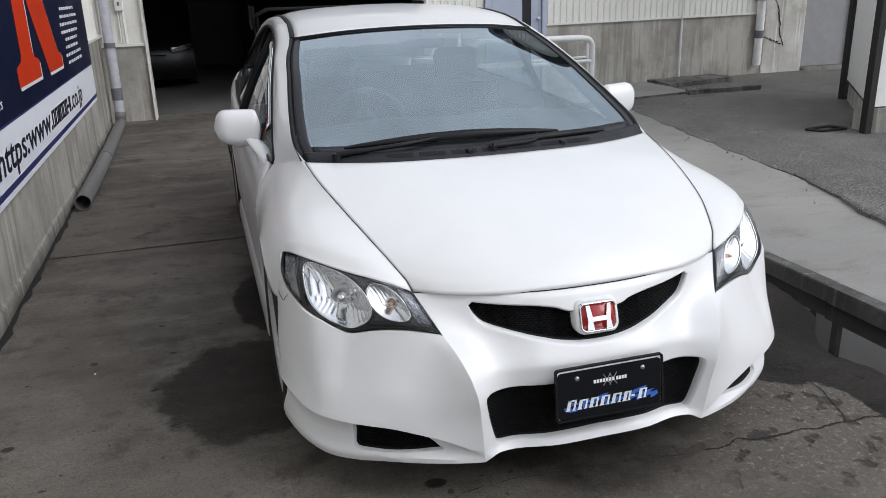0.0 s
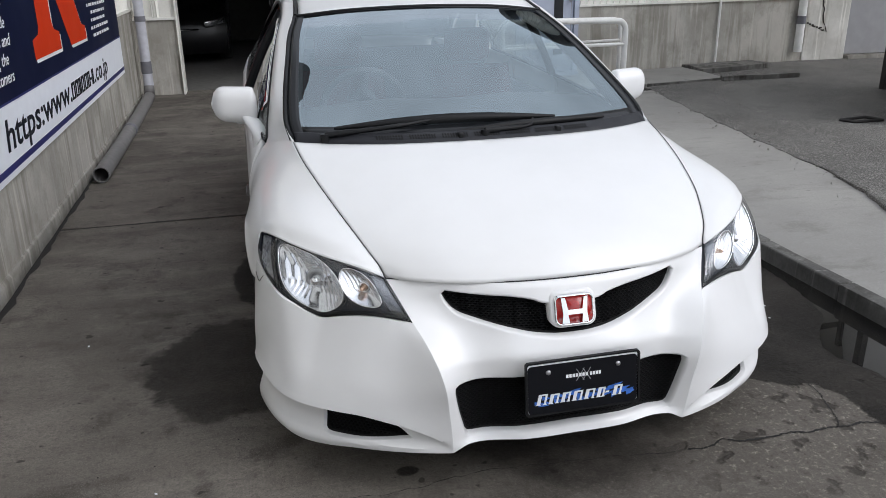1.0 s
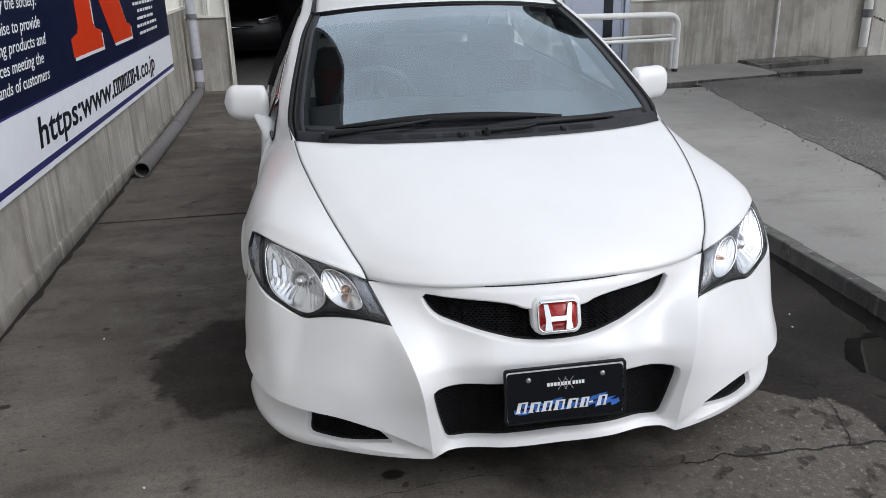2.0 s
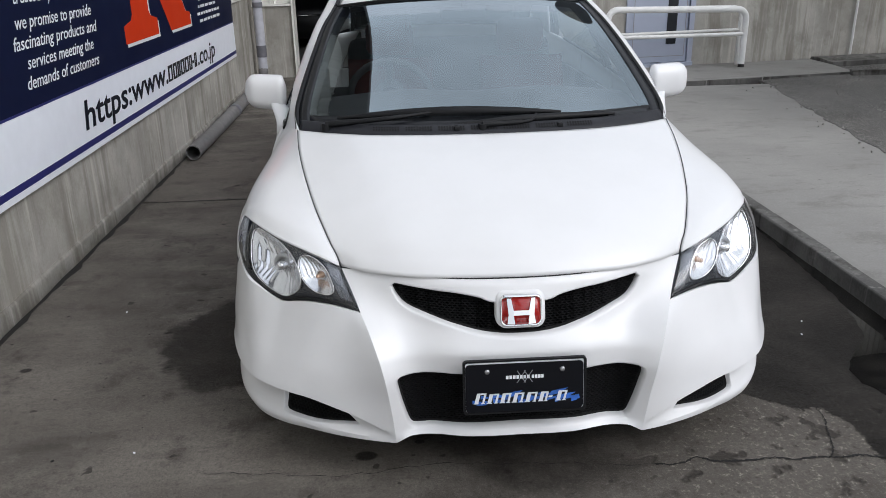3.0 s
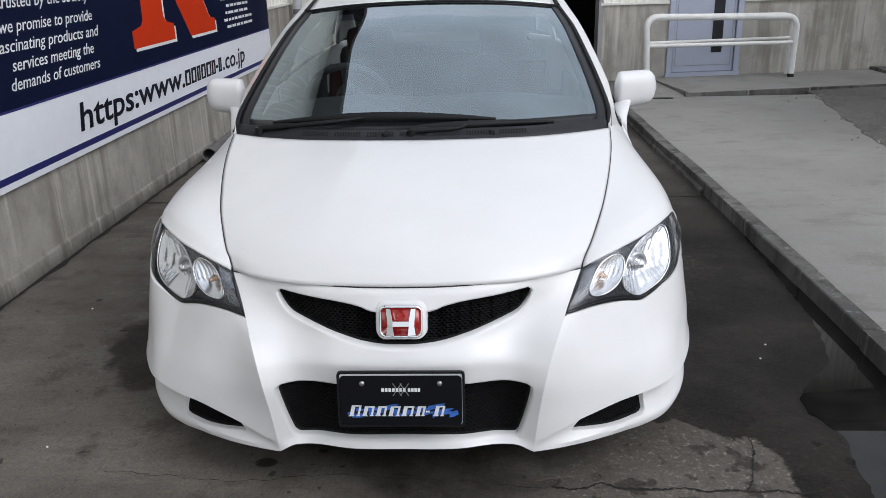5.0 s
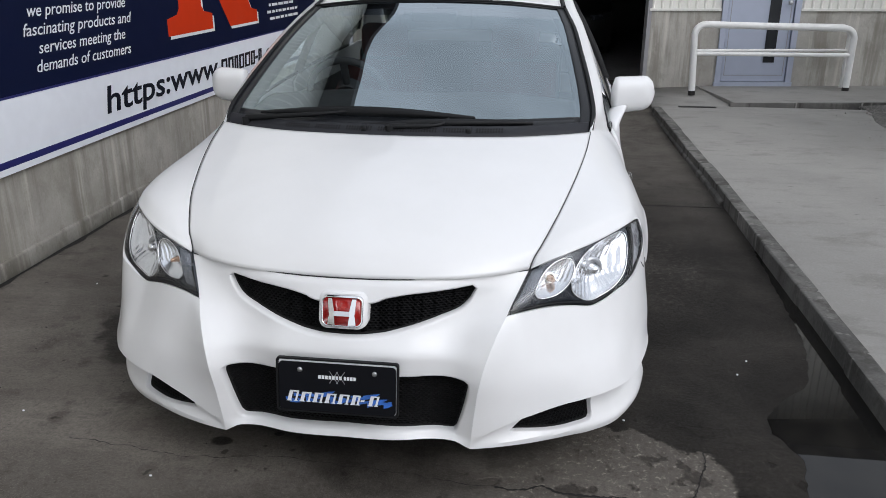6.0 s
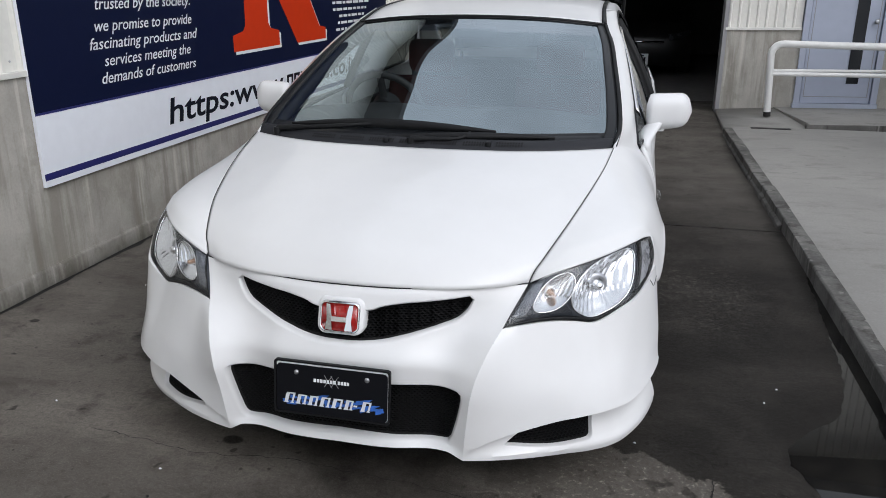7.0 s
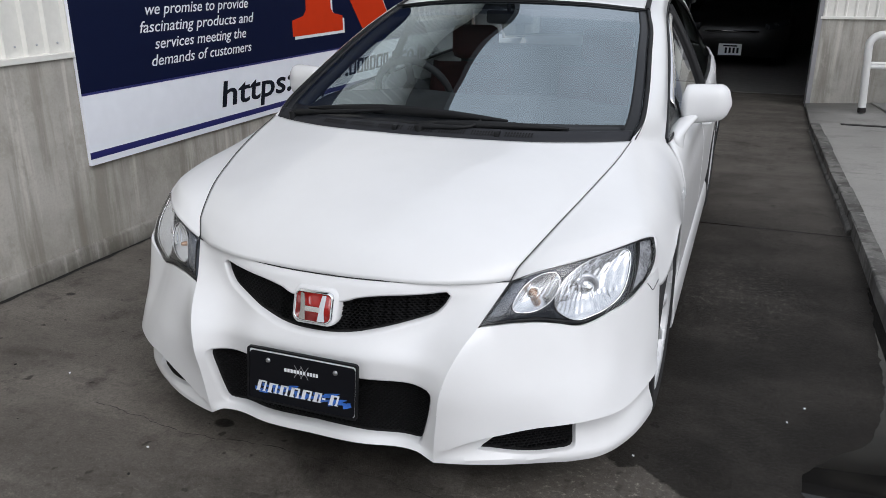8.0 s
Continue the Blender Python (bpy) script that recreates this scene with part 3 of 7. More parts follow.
# upright profiles of the bumper's middle: on the centre line and at two steps towards the ridge
mid_0 = herm([0.165, 0.200, 0.228, 0.30, 0.385, 0.45, 0.52, 0.58, 0.62, 0.645, 0.658], [0.03, 0.020, 0.033, 0.040, 0.035, 0.032, 0.060, 0.086, 0.102, 0.114, 0.130])
mid_1 = herm([0.165, 0.196, 0.226, 0.30, 0.385, 0.45, 0.52, 0.58, 0.62, 0.645, 0.658], [0.035, 0.025, 0.039, 0.044, 0.042, 0.042, 0.085, 0.108, 0.124, 0.134, 0.150])
mid_2 = herm([0.165, 0.185, 0.21, 0.30, 0.375, 0.44, 0.50, 0.553, 0.60, 0.625, 0.658], [0.046, 0.046, 0.070, 0.070, 0.068, 0.074, 0.118, 0.162, 0.186, 0.196, 0.216])


def bumper_mid(x, z):
    u = min(abs(x) / ridge_x(z), 1.0)
    y0, y1, y2, y3 = mid_0(z), mid_1(z), mid_2(z), ridge_y(z)
    k = np.array([-0.42, 0.0, 0.42, 0.80, 1.0])
    v = np.array([y1, y0, y1, y2, y3])
    # cubic through the stations
    d = np.gradient(v, k)
    i = 1 if u < 0.42 else 2 if u < 0.80 else 3
    h = k[i + 1] - k[i]
    t = (u - k[i]) / h
    y = v[i] * (1 + 2 * t) * (1 - t) ** 2 + h * d[i] * t * (1 - t) ** 2 + v[i + 1] * t * t * (3 - 2 * t) + h * d[i + 1] * t * t * (t - 1)
    return (x, y, z)


# plan line of the bumper's corner, from the middle round to the wheel arch
PLAN = spl([(0, 0.02), (0.2, 0.030), (0.40, 0.065), (0.60, 0.15), (0.75, 0.26), (0.84, 0.38), (0.883, 0.52), (0.892, 0.66), (0.892, 0.80)], 400)
PLAN_S = np.r_[0, np.cumsum(np.linalg.norm(np.diff(PLAN, axis=0), axis=1))]
PLAN_T = np.gradient(PLAN, axis=0)
PLAN_T /= np.linalg.norm(PLAN_T, axis=1)[:, None]


def plan_at(s):
    p = np.array([np.interp(s, PLAN_S, PLAN[:, k]) for k in (0, 1)])
    t = np.array([np.interp(s, PLAN_S, PLAN_T[:, k]) for k in (0, 1)])
    return p, np.array([t[1], -t[0]])


def plan_foot(x, y):
    """How far along the plan line a point lies, and how far out from it."""
    i = int(np.argmin(((PLAN - (x, y)) ** 2).sum(1)))
    n = np.array([PLAN_T[i, 1], -PLAN_T[i, 0]])
    off = np.array([x, y]) - PLAN[i]
    return float(PLAN_S[i] + off @ PLAN_T[i]), float(off @ n)


zs_r = np.linspace(0.165, 0.66, 60)
feet = [plan_foot(ridge_x(z), ridge_y(z)) for z in zs_r]
ridge_s = herm(zs_r, [f[0] for f in feet])
ridge_d = herm(zs_r, [f[1] for f in feet])

wing_z = herm([0.37, 0.40, 0.45, 0.51, 0.56, 0.62, 0.676, 0.728, 0.782, 0.848, 0.92, 1.0, 1.12], [0.192, 0.210, 0.236, 0.257, 0.268, 0.279, 0.286, 0.288, 0.289, 0.292, 0.300, 0.322, 0.343])
lip_z = herm([0.373, 0.447, 0.52, 0.60, 0.685, 0.77, 0.836, 0.88, 0.95, 1.03, 1.12], [0.170, 0.167, 0.164, 0.159, 0.151, 0.141, 0.138, 0.141, 0.156, 0.178, 0.190])
lamp_low_z = herm([0.491, 0.553, 0.611, 0.681, 0.742, 0.812, 0.867, 0.919, 0.984, 1.03, 1.06, 1.085, 1.12, 1.2], [0.553, 0.557, 0.560, 0.557, 0.548, 0.535, 0.551, 0.576, 0.598, 0.613, 0.621, 0.630, 0.636, 0.640])
# how far the corner stands out from the plan line: lip, duct, wing edge, cheek, lamp
Q = [0.0, 0.14, 0.30, 0.60, 0.90, 0.965, 1.0, 1.05, 1.3, 1.6, 2.0]
CORNER = [
    (0.55, herm(Q, [0.004, 0.006, -0.006, -0.018, -0.015, -0.006, 0.019, 0.017, 0.006, -0.020, -0.067])),
    (0.62, herm(Q, [0.000, 0.004, -0.008, -0.022, -0.018, -0.008, 0.020, 0.018, 0.004, -0.028, -0.069])),
    (0.71, herm(Q, [-0.004, 0.002, -0.010, -0.026, -0.020, -0.008, 0.029, 0.026, 0.004, -0.029, -0.070])),
    (0.80, herm(Q, [0.000, 0.006, -0.006, -0.022, -0.016, -0.002, 0.035, 0.031, 0.008, -0.025, -0.063])),
    (0.88, herm(Q, [0.010, 0.016, 0.004, -0.010, -0.006, 0.006, 0.040, 0.036, 0.018, -0.009, -0.041])),
    (0.95, herm(Q, [0.018, 0.023, 0.014, 0.000, 0.002, 0.012, 0.038, 0.034, 0.014, 0.000, -0.017])),
    (1.03, herm(Q, [0.026, 0.028, 0.022, 0.008, 0.008, 0.016, 0.036, 0.031, 0.018, 0.004, -0.015])),
    (1.18, herm(Q, [0.028, 0.028, 0.024, 0.014, 0.014, 0.020, 0.034, 0.030, 0.024, 0.009, -0.008])),
]


def bumper_corner(s, z, side=1.0, push=0.0):
    zl, zw, zt = lip_z(s), wing_z(s), max(lamp_low_z(max(s, 0.50)), 0.50)
    q = (z - zl) / (zw - zl) if z < zw else 1 + (z - zw) / (zt - zw)
    zr = min(max(z, 0.168), 0.655)
    xs = [ridge_s(zr)] + [c[0] for c in CORNER]
    ds = [ridge_d(zr)] + [c[1](q) for c in CORNER]
    d = herm(xs, ds)(s) + push
    p, n = plan_at(s)
    x, y = p + n * d
    return (side * x, y, z)


def arch_s(z):
    """Where the bumper ends at the front wheel arch."""
    return 1.10 + 0.55 * max(0.0, z - 0.36) ** 1.3 + 0.10 * max(0.0, 0.30 - z)


# outlines of the openings
def grille_outline():
    top = spl([(0, 0.584), (0.085, 0.592), (0.12, 0.604), (0.18, 0.614), (0.25, 0.619), (0.31, 0.623), (0.358, 0.628)], 26)
    low = spl([(0.367, 0.620), (0.352, 0.592), (0.325, 0.566), (0.275, 0.549), (0.218, 0.534), (0.168, 0.522), (0.12, 0.512), (0.06, 0.506), (0, 0.505)], 30)
    half = [tuple(p) for p in top] + [tuple(p) for p in low]
    return half[:-1] + [(-x, z) for x, z in half[::-1]][:-1]


def intake_outline():
    half = [tuple(p) for p in spl([(0, 0.393), (0.15, 0.391), (0.28, 0.3875), (0.349, 0.385)], 18)]
    half += [tuple(p) for p in spl([(0.360, 0.380), (0.361, 0.366), (0.348, 0.30), (0.331, 0.238), (0.322, 0.220), (0.306, 0.2145)], 14)]
    half += [tuple(p) for p in spl([(0.27, 0.2155), (0.15, 0.222), (0, 0.226)], 14)]
    return half[:-1] + [(-x, z) for x, z in half[::-1]][:-1]


def duct_outline():
    top = spl([(0.494, 0.205), (0.525, 0.230), (0.56, 0.250), (0.62, 0.264), (0.70, 0.274), (0.776, 0.276)], 22)
    end = spl([(0.790, 0.263), (0.795, 0.235), (0.790, 0.192), (0.778, 0.179)], 8)
    low = spl([(0.760, 0.177), (0.68, 0.181), (0.60, 0.189), (0.53, 0.199)], 16)
    return [tuple(p) for p in np.vstack([top, end, low])]


def front_bumper():
    bm = bmesh.new()
    zr = np.linspace(0.17, 0.655, 50)
    right = [(ridge_x(z), z) for z in zr]
    chin = [tuple(p) for p in spl([(0, 0.199), (0.2, 0.1968), (0.31, 0.1938), (0.336, 0.190), (0.354, 0.180), (0.371, 0.17)], 30)]
    top = [(x, 0.655) for x in np.linspace(0.517, 0, 34)][1:]
    half = chin[:-1] + right + top
    outer = half[:-1] + [(-x, z) for x, z in half[::-1]][:-1]
    holes = [grille_outline(), intake_outline()]
    # the painted edges roll inwards round the openings
    holes = [inset(h, -0.009) for h in holes]
    trimmed(bm, outer, holes, 0.011, bumper_mid)
    for h in holes:
        collar(bm, h, lambda x, z, d: (x, bumper_mid(x, z)[1] + d, z), [(0.0013, 0.0003), (0.0034, 0.0016), (0.0056, 0.0042), (0.0074, 0.0085), (0.0086, 0.014), (0.0092, 0.024)])
    # underside of the chin and the folded top edge
    low = [bumper_mid(*p) for p in chin]
    low = [(-x, y, z) for x, y, z in low[::-1]][:-1] + low
    add_grid(bm, [[(x, y + 0.10, z + 0.004) for x, y, z in low], [(x, y + 0.006, z - 0.003) for x, y, z in low], low])
    hi = [bumper_mid(x, 0.655) for x in np.linspace(-0.517, 0.517, 67)]
    add_grid(bm, [hi, [(x, y + 0.02, z - 0.004) for x, y, z in hi]])
    bmesh.ops.remove_doubles(bm, verts=bm.verts, dist=0.0012)
    # corners; the fold along the ridge stays crisp
    for side in (1.0, -1.0):
        old = set(bm.verts)
        zz = [z for z in zr if z < 0.553] + [0.553]
        left = [(ridge_s(z), z) for z in zz]
        tops = [(s, lamp_low_z(s)) for s in np.linspace(ridge_s(0.553) + 0.008, 1.155, 70)]
        arch = [(arch_s(z), z) for z in np.linspace(0.630, 0.204, 40)]
        lows = [(s, lip_z(s)) for s in np.linspace(1.10, ridge_s(0.17) + 0.008, 70)]
        outer = left + tops + arch + lows
        duct = duct_outline()
        f = side < 0
        edge = np.linspace(0.405, 1.085, 84)
        folds = [[(s, wing_z(s)) for s in edge], [(s, lip_z(s) + 0.965 * (wing_z(s) - lip_z(s))) for s in edge]]
        trimmed(bm, outer, [duct], 0.0105, lambda s, z: bumper_corner(s, z, side), f, folds)
        collar(bm, duct, lambda s, z, d: bumper_corner(s, z, side, -d), [(0.0010, 0.0006), (0.0020, 0.003), (0.0028, 0.016)], f)
        lp = [bumper_corner(s, z, side) for s, z in lows]
        g = [lp, [(x * 0.995, y + 0.006, z - 0.004) for x, y, z in lp], [(x * 0.9, y + 0.07, z + 0.004) for x, y, z in lp]]
        add_grid(bm, g, flip=f)
        for loop in (tops, arch):
            lp = [bumper_corner(s, z, side) for s, z in loop]
            add_grid(bm, [lp, [(x - side * 0.018, y + 0.018, z) for x, y, z in lp]], flip=f)
        bmesh.ops.remove_doubles(bm, verts=[v for v in bm.verts if v not in old], dist=0.0012)
    for e in bm.edges:
        if len(e.link_faces) == 2 and e.calc_face_angle(0.0) > 0.55:
            e.smooth = False
    return part("front_bumper", bm, (PAINT, GAPBLACK), car, "white sports bumper with a ridged nose and side ducts")


def hex_mesh(bm, poly, cell, lift, wire, tall=0.62):
    """Honeycomb bars inside an outline, a flattened cell wide, lifted onto a surface."""
    xs, zs = [p[0] for p in poly], [p[1] for p in poly]
    w, h = cell, cell * tall
    done = set()
    rows = int((max(zs) - min(zs)) / (h * 0.75)) + 3
    cols = int((max(xs) - min(xs)) / w) + 3
    for r in range(rows):
        for c in range(cols):
            cx = min(xs) - w + (c + 0.5 * (r % 2)) * w
            cz = min(zs) - h * 0.5 + r * h * 0.75
            ring = [(cx, cz + h / 2), (cx + w / 2, cz + h / 4), (cx + w / 2, cz - h / 4), (cx, cz - h / 2), (cx - w / 2, cz - h / 4), (cx - w / 2, cz + h / 4)]
            for a, b in zip(ring, ring[1:] + ring[:1]):
                k = tuple(sorted((tuple(round(v, 4) for v in a), tuple(round(v, 4) for v in b))))
                if k in done:
                    continue
                done.add(k)
                if not (inside(poly, *a) and inside(poly, *b)) or near_edge(poly, *a, 0.002) or near_edge(poly, *b, 0.002):
                    continue
                d = Vector(b) - Vector(a)
                n = Vector((-d.y, d.x)).normalized() * wire
                q = [(a[0] + n.x, a[1] + n.y), (a[0] - n.x, a[1] - n.y), (b[0] - n.x, b[1] - n.y), (b[0] + n.x, b[1] + n.y)]
                f = [bm.verts.new(lift(*p, 0.0)) for p in q]
                k2 = [bm.verts.new(lift(*p, 0.012)) for p in q]
                bm.faces.new(f)
                bm.faces.new((f[0], f[3], k2[3], k2[0]))
                bm.faces.new((f[2], f[1], k2[1], k2[2]))


def grow(poly, k):
    cx, cz = sum(p[0] for p in poly) / len(poly), sum(p[1] for p in poly) / len(poly)
    return [(cx + (x - cx) * k, cz + (z - cz) * k) for x, z in poly]


def well(bm, poly, lift, depth, start):
    """Dark walls of an opening, from just behind its painted edge inwards."""
    g = [[lift(x, y, d) for x, y in inset(poly, e)] for e, d in ((-0.003, start), (0.0050, start + 0.0005), (0.0050, depth))]
    add_grid(bm, g, closed=True)


def bumper_insets(bumper):
    for name, poly, cell in (("grille_mesh", grille_outline(), 0.0145), ("intake_mesh", intake_outline(), 0.0145)):
        big = poly
        bm = bmesh.new()
        hex_mesh(bm, big, cell, lambda x, z, d: (x, bumper_mid(x, min(max(z, 0.17), 0.655))[1] + 0.026 + d, z), 0.0014)
        tagged(part(name, bm, MESHBLACK, bumper, "black honeycomb mesh"), kind="stuff")
        bm = bmesh.new()
        well(bm, poly, lambda x, z, d: (x, bumper_mid(x, min(max(z, 0.17), 0.655))[1] + d, z), 0.10, 0.023)
        part("duct_wall", bm, VOIDBLACK, bumper)
        bm = bmesh.new()
        plate_of(bm, big, lambda x, z: (x, 0.16 + 0.5 * x * x, z), lambda x, z: (x, 0.19 + 0.5 * x * x, z))
        part("duct_backing", bm, VOIDBLACK, bumper)
    for side in (1.0, -1.0):
        poly = duct_outline()
        bm = bmesh.new()
        hex_mesh(bm, poly, 0.015, lambda s, z, d: bumper_corner(s, z, side, -0.022 - d), 0.0014)
        lift = lambda s, z, d: bumper_corner(s, z, side, -d)
        walls = bmesh.new()
        well(walls, poly, lift, 0.055, 0.0155)
        part("duct_wall", walls, VOIDBLACK, bumper)
        tagged(part("duct_mesh", bm, MESHBLACK, bumper, "black honeycomb mesh"), kind="stuff")
        bm = bmesh.new()
        trimmed(bm, grow(poly, 1.06), [], 0.03, lambda s, z: bumper_corner(s, z, side, -0.062))
        ob = part("duct_backing", bm, VOIDBLACK, bumper)
        thicken(ob, 0.01, 0, 0)


bumper = front_bumper()
bumper_insets(bumper)

# short shut line from the lamp's lower corner to the wheel arch, its shade a dark tube
for side in (1.0, -1.0):
    run = [bumper_corner(s, z, side, 0.0006) for s, z in ((1.072, 0.616), (1.086, 0.603), (1.103, 0.588), (1.125, 0.592), (1.16, 0.600))]
    bm = bmesh.new()
    tube(bm, spl(run, 20), 0.0012, 6)
    part("panel_gap", bm, GAPBLACK, bumper, "thin dark shut line")

# a round horn behind the grille
bm = bmesh.new()
lathe(bm, [(0.0, 0.002), (0.0, 0.030), (0.006, 0.034), (0.014, 0.034), (0.018, 0.028), (0.03, 0.012)], (-0.262, 0.19, 0.572), (0, 1, 0), 24)
part("horn", bm, LAMPGREY, car, "dull round horn")

# edge line of the windscreen
WS_SIDE = [(0.704, 1.075, 0.912), (0.716, 1.19, 0.962), (0.707, 1.33, 1.021), (0.690, 1.484, 1.086), (0.668, 1.649, 1.155), (0.642, 1.853, 1.229), (0.600, 2.045, 1.300)]
# lines of the nose
SEAM = [(0.5185, 0.266, 0.6580), (0.531, 0.287, 0.688), (0.548, 0.315, 0.711), (0.577, 0.390, 0.747), (0.607, 0.480, 0.782), (0.636, 0.594, 0.814), (0.665, 0.725, 0.846), (0.694, 0.886, 0.880), (0.713, 1.045, 0.913)]
SEAM_N = spl(SEAM, 60)


def shift(points, dx, dy=0.0, dz=0.0):
    return [(x + dx, y + dy, z + dz) for x, y, z in points]


def hood():
    c = [(0, 0.128, 0.6576), (0, 0.157, 0.695), (0, 0.225, 0.747), (0, 0.40, 0.815), (0, 0.62, 0.874), (0, 0.870, 0.915)]
    q = [(0.27, 0.151, 0.6576), (0.275, 0.187, 0.697), (0.285, 0.262, 0.749), (0.30, 0.43, 0.815), (0.33, 0.65, 0.873), (0.36, 0.895, 0.915)]
    r = [(0.43, 0.207, 0.6576), (0.437, 0.238, 0.694), (0.450, 0.312, 0.744), (0.478, 0.47, 0.805), (0.525, 0.70, 0.863), (0.565, 0.962, 0.914)]
    s = shift(SEAM, -0.0012)
    flip = lambda k: [(-x, y, z) for x, y, z in k]
    g = loft([flip(s), flip(r), flip(q), c, q, r, s], 60, 72)
    # the front lip tucks in under the leading edge
    lip = g[:, :1, :] + np.array([0, 0.014, -0.006])
    g = np.concatenate([lip, g], axis=1)
    return sheet("hood", g, (PAINT, PAINT), car, "white smooth bonnet", 0.012, flip=True)


hood()
# shut lines of the bonnet: dark tubes stand in for the shade in the gaps
bm = bmesh.new()
tube(bm, [bumper_mid(x, 0.655)[:2] + (0.6568,) for x in np.linspace(-0.515, 0.515, 60)], 0.0019, 6)
part("bonnet_gap", bm, GAPBLACK, car, "dark shut line of the bonnet")
for side in (1, -1):
    bm = bmesh.new()
    tube(bm, [(x * side, y, z + 0.0004) for x, y, z in SEAM_N], 0.0014, 6)
    part("bonnet_gap", bm, GAPBLACK, car)

LAMP_TOP = [(0.5215, 0.262, 0.661), (0.552, 0.268, 0.676), (0.579, 0.278, 0.687), (0.629, 0.305, 0.701), (0.676, 0.342, 0.709), (0.723, 0.388, 0.717), (0.769, 0.443, 0.725), (0.817, 0.512, 0.732), (0.861, 0.606, 0.722)]


def fender(side):
    f0 = LAMP_TOP + [(0.871, 0.570, 0.682), (0.866, 0.526, 0.648), (0.867, 0.530, 0.630), (0.874, 0.540, 0.588)]
    f1 = [(0.577, 0.390, 0.747), (0.64, 0.405, 0.757), (0.71, 0.452, 0.766), (0.78, 0.530, 0.772), (0.835, 0.610, 0.760), (0.866, 0.652, 0.718), (0.890, 0.648, 0.655), (0.901, 0.62, 0.578)]
    f2 = [(0.636, 0.594, 0.814), (0.69, 0.610, 0.812), (0.75, 0.650, 0.812), (0.805, 0.710, 0.806), (0.848, 0.765, 0.780), (0.880, 0.79, 0.735), (0.901, 0.78, 0.680), (0.914, 0.75, 0.632)]
    f3 = [(0.682, 0.82, 0.867), (0.73, 0.84, 0.853), (0.78, 0.875, 0.833), (0.826, 0.915, 0.804), (0.860, 0.945, 0.768), (0.884, 0.955, 0.725), (0.899, 0.94, 0.69), (0.912, 0.90, 0.668)]
    f4 = [(0.714, 1.052, 0.915), (0.75, 1.075, 0.890), (0.79, 1.105, 0.857), (0.830, 1.13, 0.812), (0.862, 1.14, 0.765), (0.886, 1.13, 0.715), (0.898, 1.10, 0.668), (0.909, 1.075, 0.618)]
    f5 = [(0.760, 1.20, 0.889), (0.787, 1.215, 0.867), (0.815, 1.235, 0.836), (0.849, 1.25, 0.795), (0.872, 1.255, 0.748), (0.892, 1.25, 0.685), (0.900, 1.235, 0.57), (0.899, 1.225, 0.45)]
    f6 = [(0.803, 1.335, 0.860), (0.820, 1.345, 0.838), (0.838, 1.355, 0.812), (0.859, 1.362, 0.776), (0.875, 1.365, 0.73), (0.889, 1.365, 0.66), (0.893, 1.365, 0.42), (0.876, 1.365, 0.22)]
    s = [shift([r[0]], 0.0008)[0:1] + r[1:] for r in (f0, f1, f2, f3, f4, f5, f6)]
    g = loft(s, 54, 64)
    # its inner edge keeps to the bonnet seam
    for i in range(64):
        if SEAM_N[0, 1] < g[i, 0, 1] < SEAM_N[-1, 1]:
            on = np.array([np.interp(g[i, 0, 1], SEAM_N[:, 1], SEAM_N[:, k]) for k in range(3)]) + np.array([0.0010, 0, 0])
            g[i, :12] += (on - g[i, 0]) * np.linspace(1, 0, 12)[:, None] ** 2
    # an even skin between the edges
    ease = np.clip((np.arange(1, 63) - 8) / 14.0, 0, 1)[:, None, None]
    for _ in range(110):
        g[1:-1, 1:-1] = (1 - 0.5 * ease) * g[1:-1, 1:-1] + 0.125 * ease * (g[:-2, 1:-1] + g[2:, 1:-1] + g[1:-1, :-2] + g[1:-1, 2:])
    # the windscreen pillar grows out of the wing
    inner = [(x + 0.019, y, z) for x, y, z in WS_SIDE] + [(0.597, 2.30, 1.358)]
    inner[0] = (0.716, 1.06, 0.914)
    outer = [(0.803, 1.335, 0.858), (0.789, 1.46, 0.918), (0.762, 1.66, 1.013), (0.730, 1.88, 1.114), (0.698, 2.08, 1.196), (0.667, 2.28, 1.263), (0.648, 2.50, 1.315)]
    a, b = spl(inner, 40), spl(outer, 40)
    k = np.clip(np.arange(40) / 9.0, 0, 1)[:, None]
    p = loft([a, (a + b) / 2 + np.array([0.018, -0.010, 0.020]) * k, b], 40, 22)
    p[:, 0] = g[42:64, 0]
    bm = bmesh.new()
    one = np.array([side, 1, 1])
    add_grid(bm, g * one, flip=side > 0)
    add_grid(bm, p * one, flip=side < 0)
    bmesh.ops.remove_doubles(bm, verts=bm.verts, dist=0.0003)
    bmesh.ops.recalc_face_normals(bm, faces=bm.faces)
    ob = part("front_wing", bm, (PAINT, PAINT), car, "white flared front wing running up into the windscreen pillar")
    if sum(f.normal.x * side for f in ob.data.polygons) < 0:
        ob.data.flip_normals()
    thicken(ob, 0.010, -1)
    return ob


fender(1)
fender(-1)


# ---- headlights ----
LAMP_LOW = [(0.463, 0.154, 0.555), (0.511, 0.181, 0.560), (0.56, 0.208, 0.563), (0.61, 0.238, 0.560), (0.66, 0.270, 0.550), (0.709, 0.304, 0.538), (0.756, 0.336, 0.553), (0.80, 0.366, 0.578), (0.835, 0.411, 0.602), (0.860, 0.474, 0.622)]


